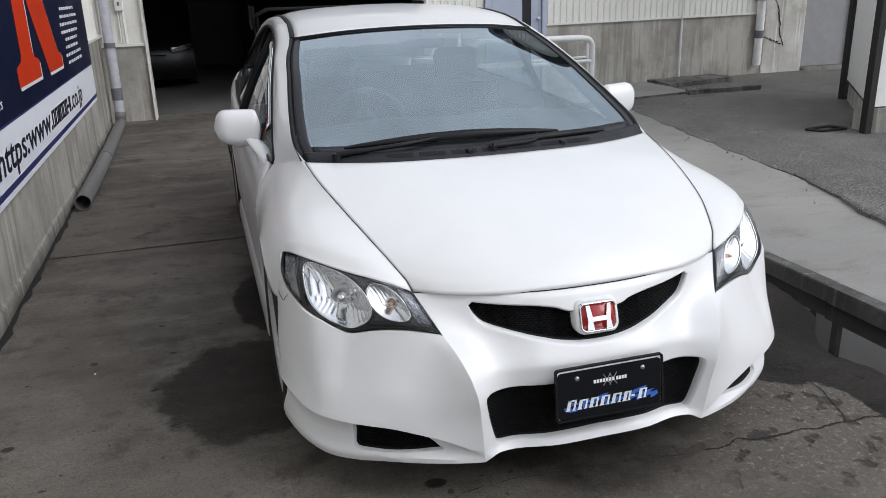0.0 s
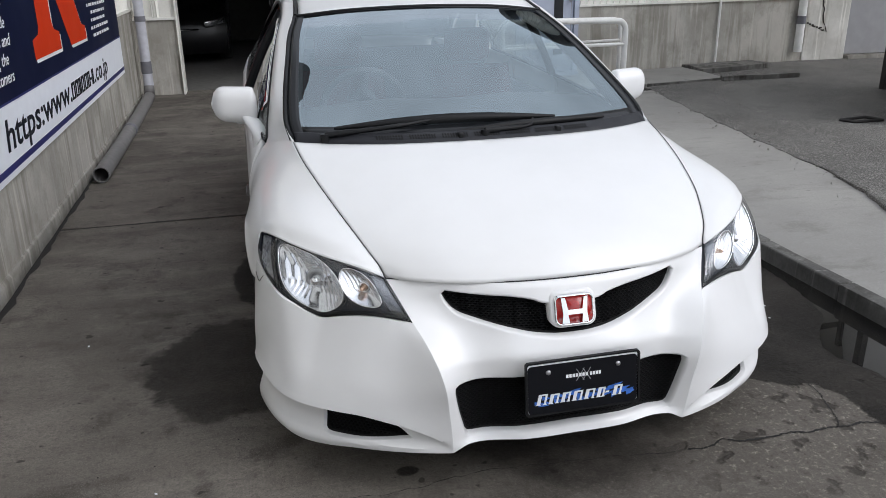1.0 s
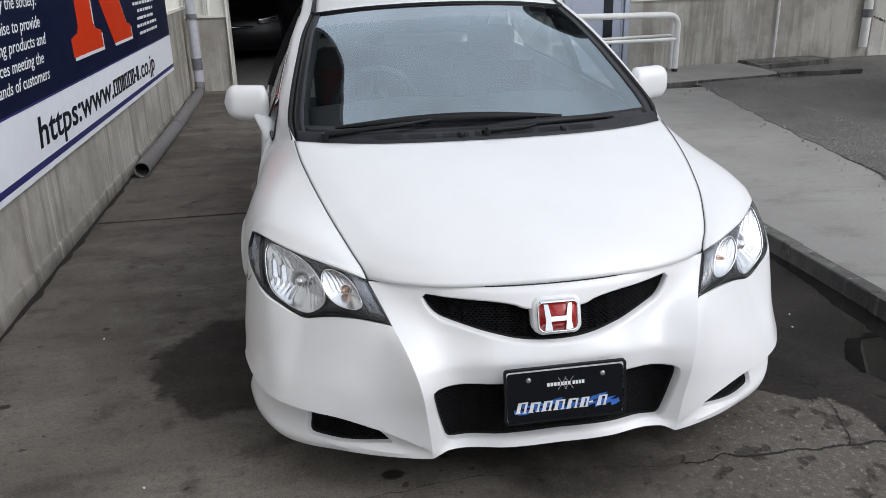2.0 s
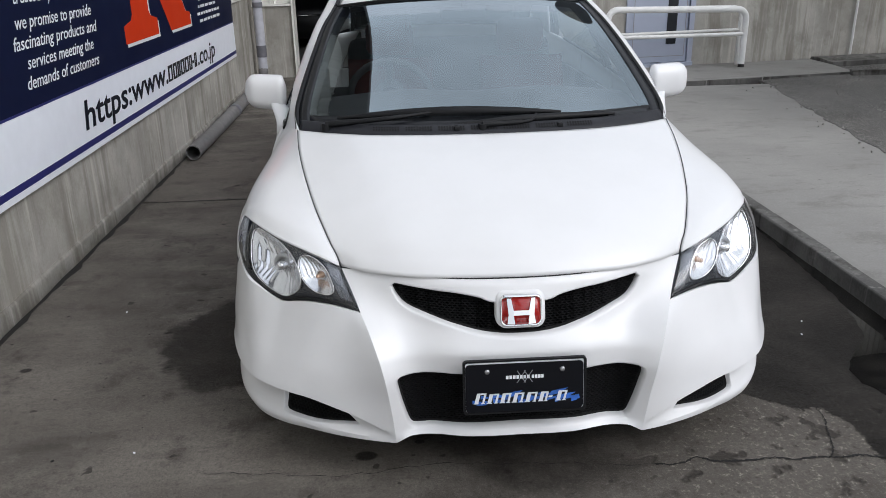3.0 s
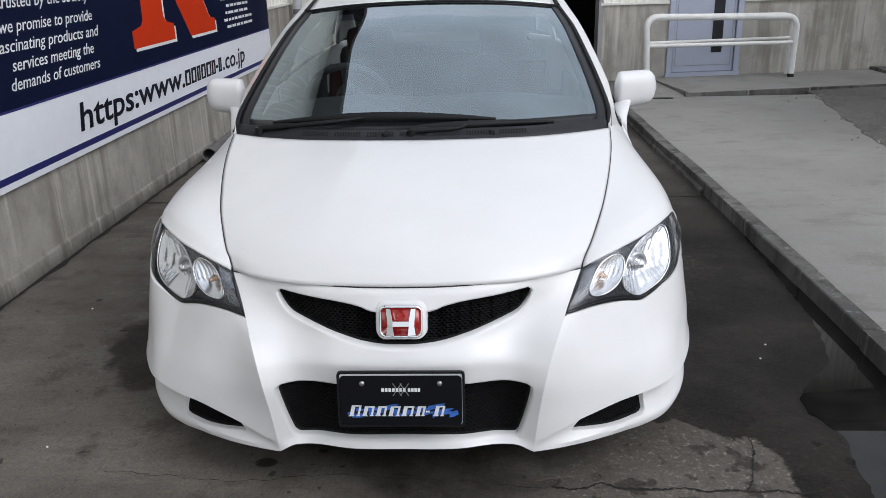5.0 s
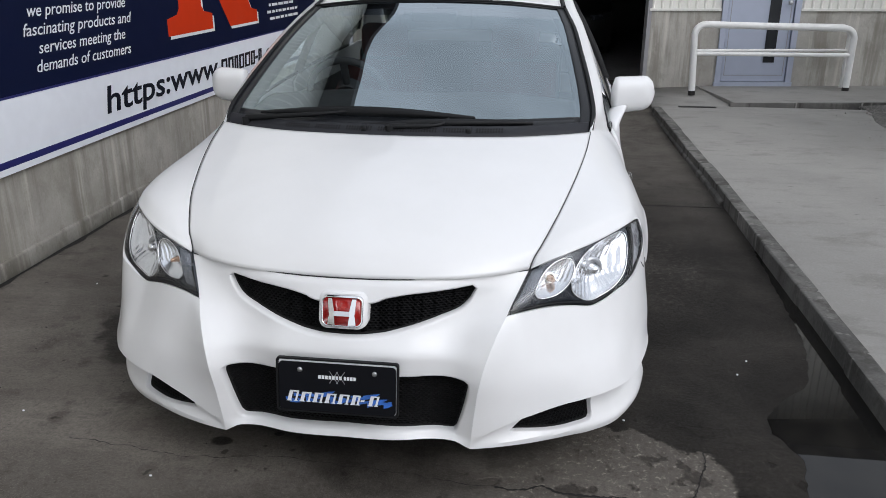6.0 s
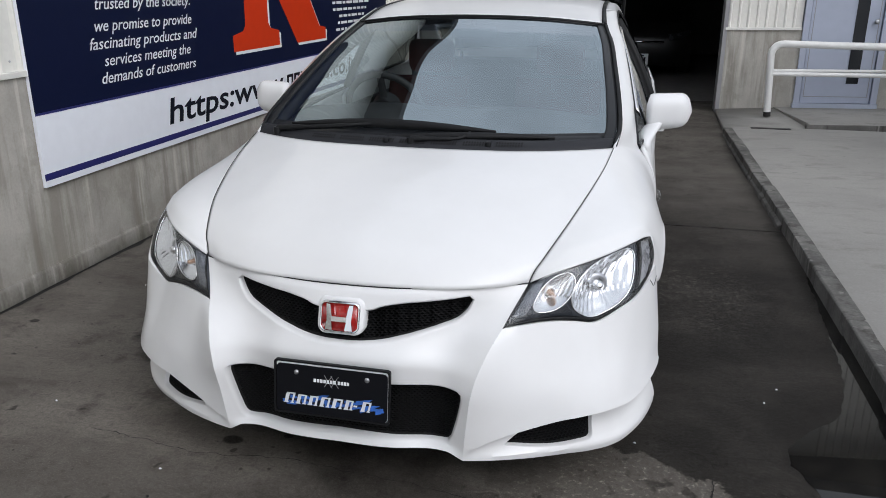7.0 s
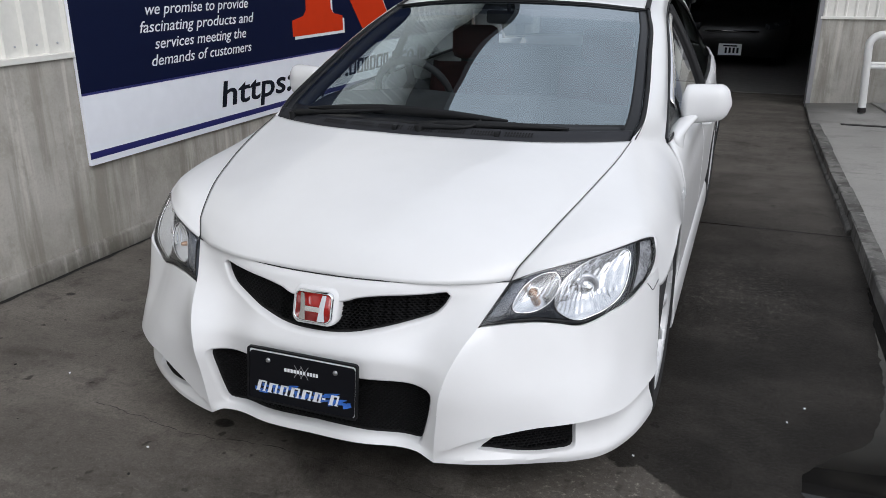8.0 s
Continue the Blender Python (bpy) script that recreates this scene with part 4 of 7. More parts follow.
def headlight(side):
    top, low = spl(LAMP_TOP, 60), spl(LAMP_LOW, 60)
    # outer edge bows back towards the wing
    end = spl([(0.861, 0.606, 0.722), (0.871, 0.570, 0.682), (0.868, 0.528, 0.648), (0.858, 0.476, 0.623)], 13)

    def surf(u, v, inset=0.0):
        a = np.array([np.interp(u * 59, range(60), top[:, k]) for k in range(3)])
        b = np.array([np.interp(u * 59, range(60), low[:, k]) for k in range(3)])
        p = a * (1 - v) + b * v
        n = np.array([0.45 + 0.5 * u, -0.85 + 0.25 * u, 0.25])
        n /= np.linalg.norm(n)
        edge = np.array([np.interp(v * 12, range(13), end[:, k]) for k in range(3)]) - (top[-1] * (1 - v) + low[-1] * v)
        p = p + edge * max(0.0, (u - 0.80) / 0.20) ** 2
        p = p + n * (0.018 * 4 * v * (1 - v) * (0.35 + 0.65 * math.sin(math.pi * min(1.0, u * 1.05)) ) - inset)
        return (p[0] * side, p[1], p[2])

    def patch(u0, u1, v0, v1, nu, nv, inset):
        g = [[surf(u0 + (u1 - u0) * i / nu, v0 + (v1 - v0) * j / nv, inset) for i in range(nu + 1)] for j in range(nv + 1)]
        return g

    fl = side > 0
    # housing behind the bowls
    bm = bmesh.new()
    add_grid(bm, patch(0, 1, 0, 1, 40, 10, 0.095), flip=fl)
    for v0 in (0.0, 1.0):
        a = [surf(i / 40, v0, 0.003) for i in range(41)]
        b = [surf(i / 40, v0, 0.095) for i in range(41)]
        add_grid(bm, [a, b])
    for u0 in (0.0, 1.0):
        add_grid(bm, [[surf(u0, j / 10, 0.003) for j in range(11)], [surf(u0, j / 10, 0.095) for j in range(11)]])
    lamp = part("headlight", bm, LAMPGREY, car, "clear headlight with chrome bowls in a smoked housing")
    bm = bmesh.new()
    add_grid(bm, patch(0, 1, 0, 1, 48, 14, 0.0), flip=fl)
    ob = part("lens", bm, LENS, lamp, "clear plastic lens")
    ob.visible_shadow = False
    # black border under the lens
    bm = bmesh.new()
    for q in ((0, 1, 0, 0.022, 60, 1), (0, 1, 0.945, 1, 60, 2), (0, 0.014, 0.022, 0.91, 1, 10), (0.988, 1, 0.022, 0.91, 1, 10), (0.836, 0.852, 0.022, 0.95, 2, 10)):
        add_grid(bm, patch(*q, 0.003), flip=fl)
    ob = part("border", bm, (TRIM, TRIM), lamp, "black lamp border")
    thicken(ob, 0.012, -1)
    # textured inner corner and the side lamp
    bm = bmesh.new()
    add_grid(bm, patch(0.016, 0.112, 0.10, 0.86, 8, 10, 0.010), flip=fl)
    ob = part("inner_reflector", bm, (FLECK, TRIM), lamp, "textured silver reflector")
    thicken(ob, 0.004, -1)
    bm = bmesh.new()
    add_grid(bm, patch(0.868, 0.978, 0.05, 0.90, 8, 10, 0.010), flip=fl)
    ob = part("side_marker", bm, (FROST, TRIM), lamp, "frosted side marker lens")
    thicken(ob, 0.006, -1)

    def bowl_at(b, ang, rho, lift=0.0):
        """A point of a bowl: b holds its middle, half sizes, squareness and depth."""
        cu, cv, hu, hv, sq, deep = b
        c, s = math.cos(ang), math.sin(ang)
        e = 2 / (2.4 if c < 0 else sq)
        u = cu + math.copysign(abs(c) ** e, c) * hu * rho
        v = cv + math.copysign(abs(s) ** e, s) * hv * rho
        return surf(u, v, 0.016 + deep * (1 - min(rho, 1.0) ** 2) - lift)

    bowls = (("main_bowl", (0.566, 0.490, 0.226, 0.440, 4.0, 0.046), CHROME), ("indicator_bowl", (0.224, 0.470, 0.108, 0.360, 2.2, 0.034), AMBER))
    turns = np.linspace(0, math.tau, 56, endpoint=False)
    holes = []
    for name, b, bulb in bowls:
        cu, cv, hu, hv, sq, deep = b
        hole = []
        for a in turns:
            c, s = math.cos(a), math.sin(a)
            e = 2 / (2.4 if c < 0 else sq)
            hole.append((cu + math.copysign(abs(c) ** e, c) * hu * 1.025, cv + math.copysign(abs(s) ** e, s) * hv * 1.025))
        holes.append(hole)
        # upright flutes in the lower part, broad steps above, a plain shelf under the indicator
        big_one = hu > 0.18
        bm = bmesh.new()
        rows = []
        for r in np.linspace(0.03, 1.0, 26):
            row = []
            for a in np.linspace(0, math.tau, 120, endpoint=False):
                x, z = r * math.cos(a), r * math.sin(a)
                # z grows downwards over the lamp's face
                n_flute = (7.0 if z > 0.15 else 4.0) if big_one else 5.0
                cut = abs(math.sin(math.pi * n_flute * x + (0.8 if z > 0.15 else 0.0)))
                amp = 0.0030 if big_one else (0.0026 if z < 0.25 else 0.0)
                step = 0.0022 * (abs(math.sin(math.pi * 2.2 * z + 0.5)) if big_one else 0.3)
                row.append(bowl_at(b, a, r, (amp * cut + step) * min(1.0, 6 * (1.0 - r)) * min(1.0, 4 * r)))
            rows.append(row)
        add_grid(bm, rows, closed=True)
        bmesh.ops.recalc_face_normals(bm, faces=bm.faces)
        part(name, bm, REFLECT, lamp, "bright fluted reflector bowl")
        bm = bmesh.new()
        tube(bm, [bowl_at(b, a, 1.01, 0.004) for a in np.linspace(0, math.tau, 57)], 0.0020, 8, caps=False)
        part("ring", bm, CHROME, lamp, "silver ring")
        # shaded bulb in the middle
        ax = Vector((0.45 * side, -0.86, 0.10)).normalized()
        cc = Vector(surf(cu, cv, 0.016 + deep))
        k = 1.25 if hu > 0.18 else 0.6
        bm = bmesh.new()
        lathe(bm, [(0.0, 0.017 * k), (0.006, 0.018 * k), (0.010, 0.012 * k), (0.026, 0.012 * k), (0.032, 0.008 * k), (0.034, 0.001)], cc, ax, 20)
        part("bulb", bm, bulb, lamp)
        bm = bmesh.new()
        lathe(bm, [(0.001, 0.030 * k), (0.008, 0.029 * k), (0.010, 0.019 * k), (0.004, 0.017 * k)], cc, ax, 24)
        part("bulb_collar", bm, SATIN if big_one else CHROME, lamp, "grey bulb collar")
    # smoked trim plate round the bowls
    bm = bmesh.new()
    rim_uv = [(u, 0.012) for u in np.linspace(0.008, 0.834, 40)] + [(0.834, v) for v in np.linspace(0.05, 0.95, 14)] + [(u, 0.988) for u in np.linspace(0.834, 0.008, 40)] + [(0.008, v) for v in np.linspace(0.95, 0.05, 14)]
    trimmed(bm, rim_uv, holes, 0.03, lambda u, v: surf(u, v, 0.014), fl)
    ob = part("bezel", bm, (LAMPGREY, TRIM), lamp, "smoked blue-grey trim plate")
    thicken(ob, 0.003, -1)
    return lamp


headlight(1.0)
headlight(-1.0)

# ---- glasshouse ----
WS_MID = [(0.38, 0.93, 0.913), (0.375, 1.24, 1.062), (0.36, 1.58, 1.208), (0.335, 1.965, 1.327)]
WS_CEN = [(0, 0.890, 0.914), (0, 1.21, 1.070), (0, 1.56, 1.218), (0, 1.935, 1.337)]


def negx(row):
    return [(-x, y, z) for x, y, z in row]


WS = loft([negx(WS_SIDE), negx(WS_MID), WS_CEN, WS_MID, WS_SIDE], 48, 49)


def ws_patch(u0, u1, v0, v1, nu, nv, up):
    """A piece of the windscreen's surface; u across from the driver's side, v from cowl to roof, raised by up."""
    def at(u, v):
        i, j = u * 48, v * 47
        a, b = min(int(i), 47), min(int(j), 46)
        s, t = i - a, j - b
        return ((WS[a, b] * (1 - t) + WS[a, b + 1] * t) * (1 - s) + (WS[a + 1, b] * (1 - t) + WS[a + 1, b + 1] * t) * s)
    n = np.array([0, -0.40, 0.92]) * up
    return np.array([[at(u0 + (u1 - u0) * i / nu, v0 + (v1 - v0) * j / nv) + n for i in range(nu + 1)] for j in range(nv + 1)])


bm = bmesh.new()
SUNBAND = glass_material("blue_sun_band", (0.36, 0.44, 0.58), 0.37, (0.84, 0.94, 1.0))
add_grid(bm, ws_patch(0, 1, 0, 1, 48, 47, 0.0))
for f in bm.faces:
    f.material_index = 1 if f.calc_center_median().z > 1.285 + 0.03 * (1 - (f.calc_center_median().x / 0.6) ** 2) - 0.03 else 0
pane = part("windscreen", bm, (GLASS, SUNBAND), car, "large raked windscreen reflecting the grey sky")
pane.visible_shadow = False
bm = bmesh.new()
for q in ((0, 0.030, 0, 1, 3, 40), (0.970, 1, 0, 1, 3, 40), (0.030, 0.970, 0, 0.085, 40, 3), (0.030, 0.970, 0.982, 1, 40, 1)):
    add_grid(bm, ws_patch(*q, 0.003))
ob = part("screen_border", bm, (FRIT, FRIT), car, "black enamel border of the windscreen")
thicken(ob, 0.0025, -1)

# rubber moulding round the screen
for side in (1, -1):
    edge = [(x * side, y, z) for x, y, z in spl(WS_SIDE, 40)]
    bm = bmesh.new()
    g = [[(x + side * 0.020 * k, y, z + 0.006 * math.sin(math.pi * k)) for x, y, z in edge] for k in (0, 0.35, 0.7, 1.0)]
    add_grid(bm, g, flip=side > 0)
    ob = part("screen_moulding", bm, (TRIM, TRIM), car, "black rubber screen moulding")
    thicken(ob, 0.008, -1)
bm = bmesh.new()
tube(bm, ws_patch(0.0, 1, 0.995, 0.995, 50, 1, 0.004)[0], 0.007, 8)
part("screen_moulding", bm, TRIM, car)


def pillars(side):
    # rail over the doors
    inner = [(0.597, 2.30, 1.358), (0.590, 2.70, 1.385), (0.596, 3.10, 1.365), (0.610, 3.42, 1.305), (0.64, 3.75, 1.17), (0.66, 3.98, 1.05)]
    outer = [(0.648, 2.50, 1.315), (0.640, 2.75, 1.335), (0.645, 3.08, 1.320), (0.675, 3.36, 1.245), (0.735, 3.60, 1.100), (0.775, 3.78, 0.99)]
    a, b = spl(inner, 30), spl(outer, 30)
    g = loft([a, (a + b) / 2 + np.array([0.012, 0, 0.014]), b], 30, 8)
    if side < 0:
        g = mirrored(g)
    sheet("roof_rail", g, (PAINT, PAINT), car, "white rail above the doors", 0.02, flip=True)


pillars(1)
pillars(-1)

ROOF = [
    [(0, 1.950, 1.343), (0.34, 1.980, 1.333), (0.50, 2.010, 1.320), (0.592, 2.052, 1.307)],
    [(0, 2.30, 1.402), (0.34, 2.30, 1.392), (0.50, 2.305, 1.378), (0.577, 2.31, 1.362)],
    [(0, 2.70, 1.430), (0.34, 2.70, 1.420), (0.49, 2.70, 1.405), (0.568, 2.70, 1.388)],
    [(0, 3.08, 1.422), (0.34, 3.08, 1.410), (0.49, 3.09, 1.393), (0.574, 3.10, 1.368)],
    [(0, 3.38, 1.375), (0.34, 3.39, 1.363), (0.49, 3.40, 1.345), (0.588, 3.42, 1.308)],
]
sheet("roof", loft([negx(r[::-1])[:-1] + r for r in ROOF], 50, 40), PAINT, car, "white smooth roof panel", 0.015)
for side in (1, -1):
    run = spl([(0.606, 2.05, 1.303), (0.587, 2.31, 1.358), (0.579, 2.70, 1.385), (0.585, 3.10, 1.365), (0.60, 3.42, 1.305)], 40)
    bm = bmesh.new()
    tube(bm, [(x * side, y, z - 0.002) for x, y, z in run], 0.011, 8)
    part("roof_channel", bm, TRIM, car, "black roof drip moulding")

# rear screen, boot lid, tail
RW = [[(0.588, 3.425, 1.303), (0.60, 3.62, 1.215), (0.62, 3.83, 1.110), (0.63, 3.98, 1.025)], [(0.3, 3.41, 1.355), (0.31, 3.65, 1.25), (0.32, 3.86, 1.135), (0.33, 4.02, 1.04)], [(0, 3.405, 1.37), (0, 3.65, 1.262), (0, 3.88, 1.14), (0, 4.03, 1.045)]]
bm = bmesh.new()
add_grid(bm, loft([negx(RW[0]), negx(RW[1]), RW[2], RW[1], RW[0]], 16, 24))
pane = part("rear_screen", bm, SIDEGLASS, car, "tinted rear screen")
pane.visible_shadow = False
BOOT = [
    [(0.63, 3.985, 1.022), (0.62, 4.20, 1.000), (0.60, 4.36, 0.985), (0.59, 4.41, 0.93), (0.58, 4.40, 0.72)],
    [(0.33, 4.03, 1.036), (0.33, 4.24, 1.014), (0.32, 4.41, 0.998), (0.31, 4.46, 0.94), (0.31, 4.45, 0.72)],
    [(0, 4.04, 1.041), (0, 4.25, 1.018), (0, 4.42, 1.002), (0, 4.475, 0.94), (0, 4.465, 0.72)],
]
sheet("boot_lid", loft([negx(BOOT[0]), negx(BOOT[1]), BOOT[2], BOOT[1], BOOT[0]], 30, 24), PAINT, car, "white boot lid", 0.012)
TAIL = [
    [(0.60, 4.405, 0.70), (0.60, 4.47, 0.60), (0.60, 4.49, 0.45), (0.60, 4.44, 0.22)],
    [(0.80, 4.30, 0.70), (0.82, 4.36, 0.60), (0.82, 4.38, 0.45), (0.80, 4.33, 0.22)],
    [(0.875, 4.12, 0.70), (0.893, 4.14, 0.60), (0.893, 4.14, 0.45), (0.875, 4.12, 0.22)],
]
CENT = [(0, 4.47, 0.70), (0, 4.52, 0.60), (0, 4.54, 0.45), (0, 4.49, 0.22)]
sheet("rear_bumper", loft([negx(r) for r in TAIL[::-1]] + [CENT] + TAIL, 20, 40), PAINT, car, "white rear bumper", 0.012)
# rear wing
bm = bmesh.new()
WING = [[(x, 4.20 - 0.02 + dy + 0.03 * (1 - abs(x) / 0.62), 1.385 + dz - 0.05 * max(0, abs(x) - 0.52) / 0.1) for dy, dz in ((0, 0), (0.06, 0.018), (0.15, 0.020), (0.20, 0.012), (0.15, 0.004), (0.06, 0.0))] for x in np.linspace(-0.62, 0.62, 25)]
add_grid(bm, WING, closed=True)
wing = part("rear_wing", bm, WINGBLACK, car, "black boot-mounted rear wing")
for side in (1, -1):
    bm = bmesh.new()
    box(bm, side * 0.630 - 0.010, side * 0.630 + 0.010, 4.13, 4.42, 1.255, 1.420, 0.006)
    part("end_plate", bm, WINGBLACK, wing)
for side in (1, -1):
    bm = bmesh.new()
    add_grid(bm, [[(side * 0.60 + dx, y, z) for dx, y, z in row] for row in (((-0.015, 4.20, 1.0), (0.015, 4.20, 1.0), (0.015, 4.36, 0.985), (-0.015, 4.36, 0.985)), ((-0.012, 4.20, 1.345), (0.012, 4.20, 1.345), (0.012, 4.36, 1.345), (-0.012, 4.36, 1.345)))], closed=True)
    part("wing_stay", bm, WINGBLACK, wing)


# ---- sides ----
belt_z = herm([1.33, 1.7, 2.3, 2.9, 3.5, 4.0], [0.856, 0.883, 0.915, 0.940, 0.968, 0.990])
belt_x = herm([1.33, 1.7, 2.3, 2.9, 3.5, 4.0, 4.35], [0.806, 0.838, 0.848, 0.846, 0.826, 0.79, 0.72])
tail_in = herm([1.3, 3.4, 3.9, 4.15, 4.40], [0.0, 0.0, 0.012, 0.045, 0.15])


def side_skin(y, z):
    zb = belt_z(y)
    f = herm([0.16, 0.24, 0.36, 0.55, 0.66, 0.74, zb - 0.05, zb - 0.02, zb + 0.004], [0.868, 0.880, 0.892, 0.891, 0.889, 0.874, belt_x(y) + 0.036, belt_x(y) + 0.018, belt_x(y) + 0.001])(z)
    bulge = 0.014 * math.exp(-((y - 3.60) / 0.40) ** 2) * math.exp(-((z - 0.62) / 0.14) ** 2)
    return f + bulge - tail_in(y)


def side_panel(name, y0, y1, side, label, arch=None, to_tail=False):
    z0 = 0.225
    top = [(y, belt_z(y) - 0.004) for y in np.linspace(y1, y0, 30)]
    if arch is None:
        low = [(y, z0) for y in np.linspace(y0, y1, 30)]
    else:
        cy, r = arch
        a0 = math.asin((z0 - 0.32) / r)
        low = [(y, z0) for y in np.linspace(y0, cy - r * math.cos(a0), 8)][:-1]
        low += [(cy - r * math.cos(a), 0.32 + r * math.sin(a)) for a in np.linspace(a0, math.pi - a0, 30)]
        low += [(y, z0) for y in np.linspace(cy + r * math.cos(a0), y1, 10)][1:]
    outer = low + [(y1, z) for z in np.linspace(z0, belt_z(y1) - 0.004, 16)][1:-1] + top + [(y0, z) for z in np.linspace(belt_z(y0) - 0.004, z0, 16)][1:-1]
    bm = bmesh.new()
    trimmed(bm, outer, [], 0.035, lambda y, z: (side * side_skin(y, z), y, z), side < 0)
    ob = part(name, bm, (PAINT, PAINT), car, label)
    thicken(ob, 0.012, -1)
    return ob


for side in (1, -1):
    fd = side_panel("front_door", 1.3675, 2.430, side, "white front door")
    rd = side_panel("rear_door", 2.436, 3.185, side, "white rear door")
    side_panel("rear_quarter", 3.191, 4.34, side, "white rear quarter panel", arch=(3.60, 0.352))
    for door, y in ((fd, 2.26), (rd, 3.05)):
        bm = bmesh.new()
        x = side * (side_skin(y, 0.80) + 0.004)
        tube(bm, [(x, y - 0.10, 0.795), (x + side * 0.030, y - 0.085, 0.797), (x + side * 0.036, y, 0.80), (x + side * 0.030, y + 0.085, 0.797), (x, y + 0.10, 0.795)], [0.008, 0.012, 0.013, 0.012, 0.008], 10)
        part("door_handle", bm, PAINT, door, "white pull handle")
    # side marker lamp on the wing
    bm = bmesh.new()
    lathe(bm, [(-0.004, 0.026), (0.004, 0.024), (0.010, 0.016), (0.013, 0.001)], (side * 0.889, 1.25, 0.690), (side, 0, 0), 20)
    part("side_repeater", bm, LENS, car, "small clear round side repeater")
    # skirt
    g = loft([[(side * x, y, z) for x, z in ((0.868, 0.262), (0.884, 0.235), (0.889, 0.17), (0.878, 0.125), (0.80, 0.13))] for y in (1.30, 1.42, 2.2, 3.1, 3.24)], 16, 24)
    bm = bmesh.new()
    add_grid(bm, g, flip=side > 0)
    ob = part("side_skirt", bm, (PAINT, PAINT), car, "white flared side skirt")
    thicken(ob, 0.01, -1)
    # side glass and its black frame
    low = spl([(0.803, 1.345, 0.862), (0.826, 1.55, 0.875), (0.840, 1.80, 0.892), (0.848, 2.3, 0.917), (0.846, 2.9, 0.942), (0.82, 3.52, 0.972)], 50)
    top = spl([(0.800, 1.350, 0.868), (0.763, 1.66, 1.009), (0.731, 1.88, 1.111), (0.697, 2.09, 1.197), (0.664, 2.30, 1.266), (0.645, 2.55, 1.320), (0.638, 2.80, 1.334), (0.645, 3.08, 1.318), (0.675, 3.34, 1.245), (0.745, 3.535, 1.08)], 50)
    g = np.array([low * (1 - k) + top * k + np.array([0.012 * math.sin(math.pi * k), 0, 0]) for k in np.linspace(0, 1, 12)])
    g = g * np.array([side, 1, 1])
    cut = 25
    for cols, glass, words in ((slice(0, cut), CLEARGLASS, "clear front side window"), (slice(cut - 1, 50), SIDEGLASS, "dark tinted rear side window")):
        bm = bmesh.new()
        add_grid(bm, g[:, cols], flip=side < 0)
        pane = part("side_glass", bm, glass, car, words)
        pane.visible_shadow = False
    bm = bmesh.new()
    tube(bm, [(x * side, y, z) for x, y, z in low], 0.009, 8)
    tube(bm, [(x * side, y, z) for x, y, z in top], 0.008, 8)
    for yb, yt, w in ((2.44, 2.44, 0.045), (1.62, 1.70, 0.010)):
        i0, i1 = int(np.argmin(abs(low[:, 1] - yb))), int(np.argmin(abs(top[:, 1] - yt)))
        a, b = Vector(low[i0]), Vector(top[i1])
        tube(bm, [((a.x + (b.x - a.x) * k + 0.012 * math.sin(math.pi * k)) * side, a.y + (b.y - a.y) * k, a.z + (b.z - a.z) * k) for k in np.linspace(0, 1, 8)], w * 0.5, 8)
    part("window_frame", bm, TRIM, car, "black window frames")
    # added chrome strip over the door glass, imitating a pale reflection in the window
    a = spl([(0.780, 1.60, 0.980), (0.742, 1.88, 1.105), (0.708, 2.09, 1.190), (0.675, 2.30, 1.258), (0.657, 2.55, 1.310)], 24)
    bm = bmesh.new()
    g = np.array([a, a + np.array([0.018, 0, -0.020]), a + np.array([0.026, 0, -0.045])]) * np.array([side, 1, 1])
    add_grid(bm, g, flip=side > 0)
    ob = part("window_glint_strip", bm, (CHROME, TRIM), car, "bright strip imitating a reflection along the window top")
    thicken(ob, 0.003, -1)


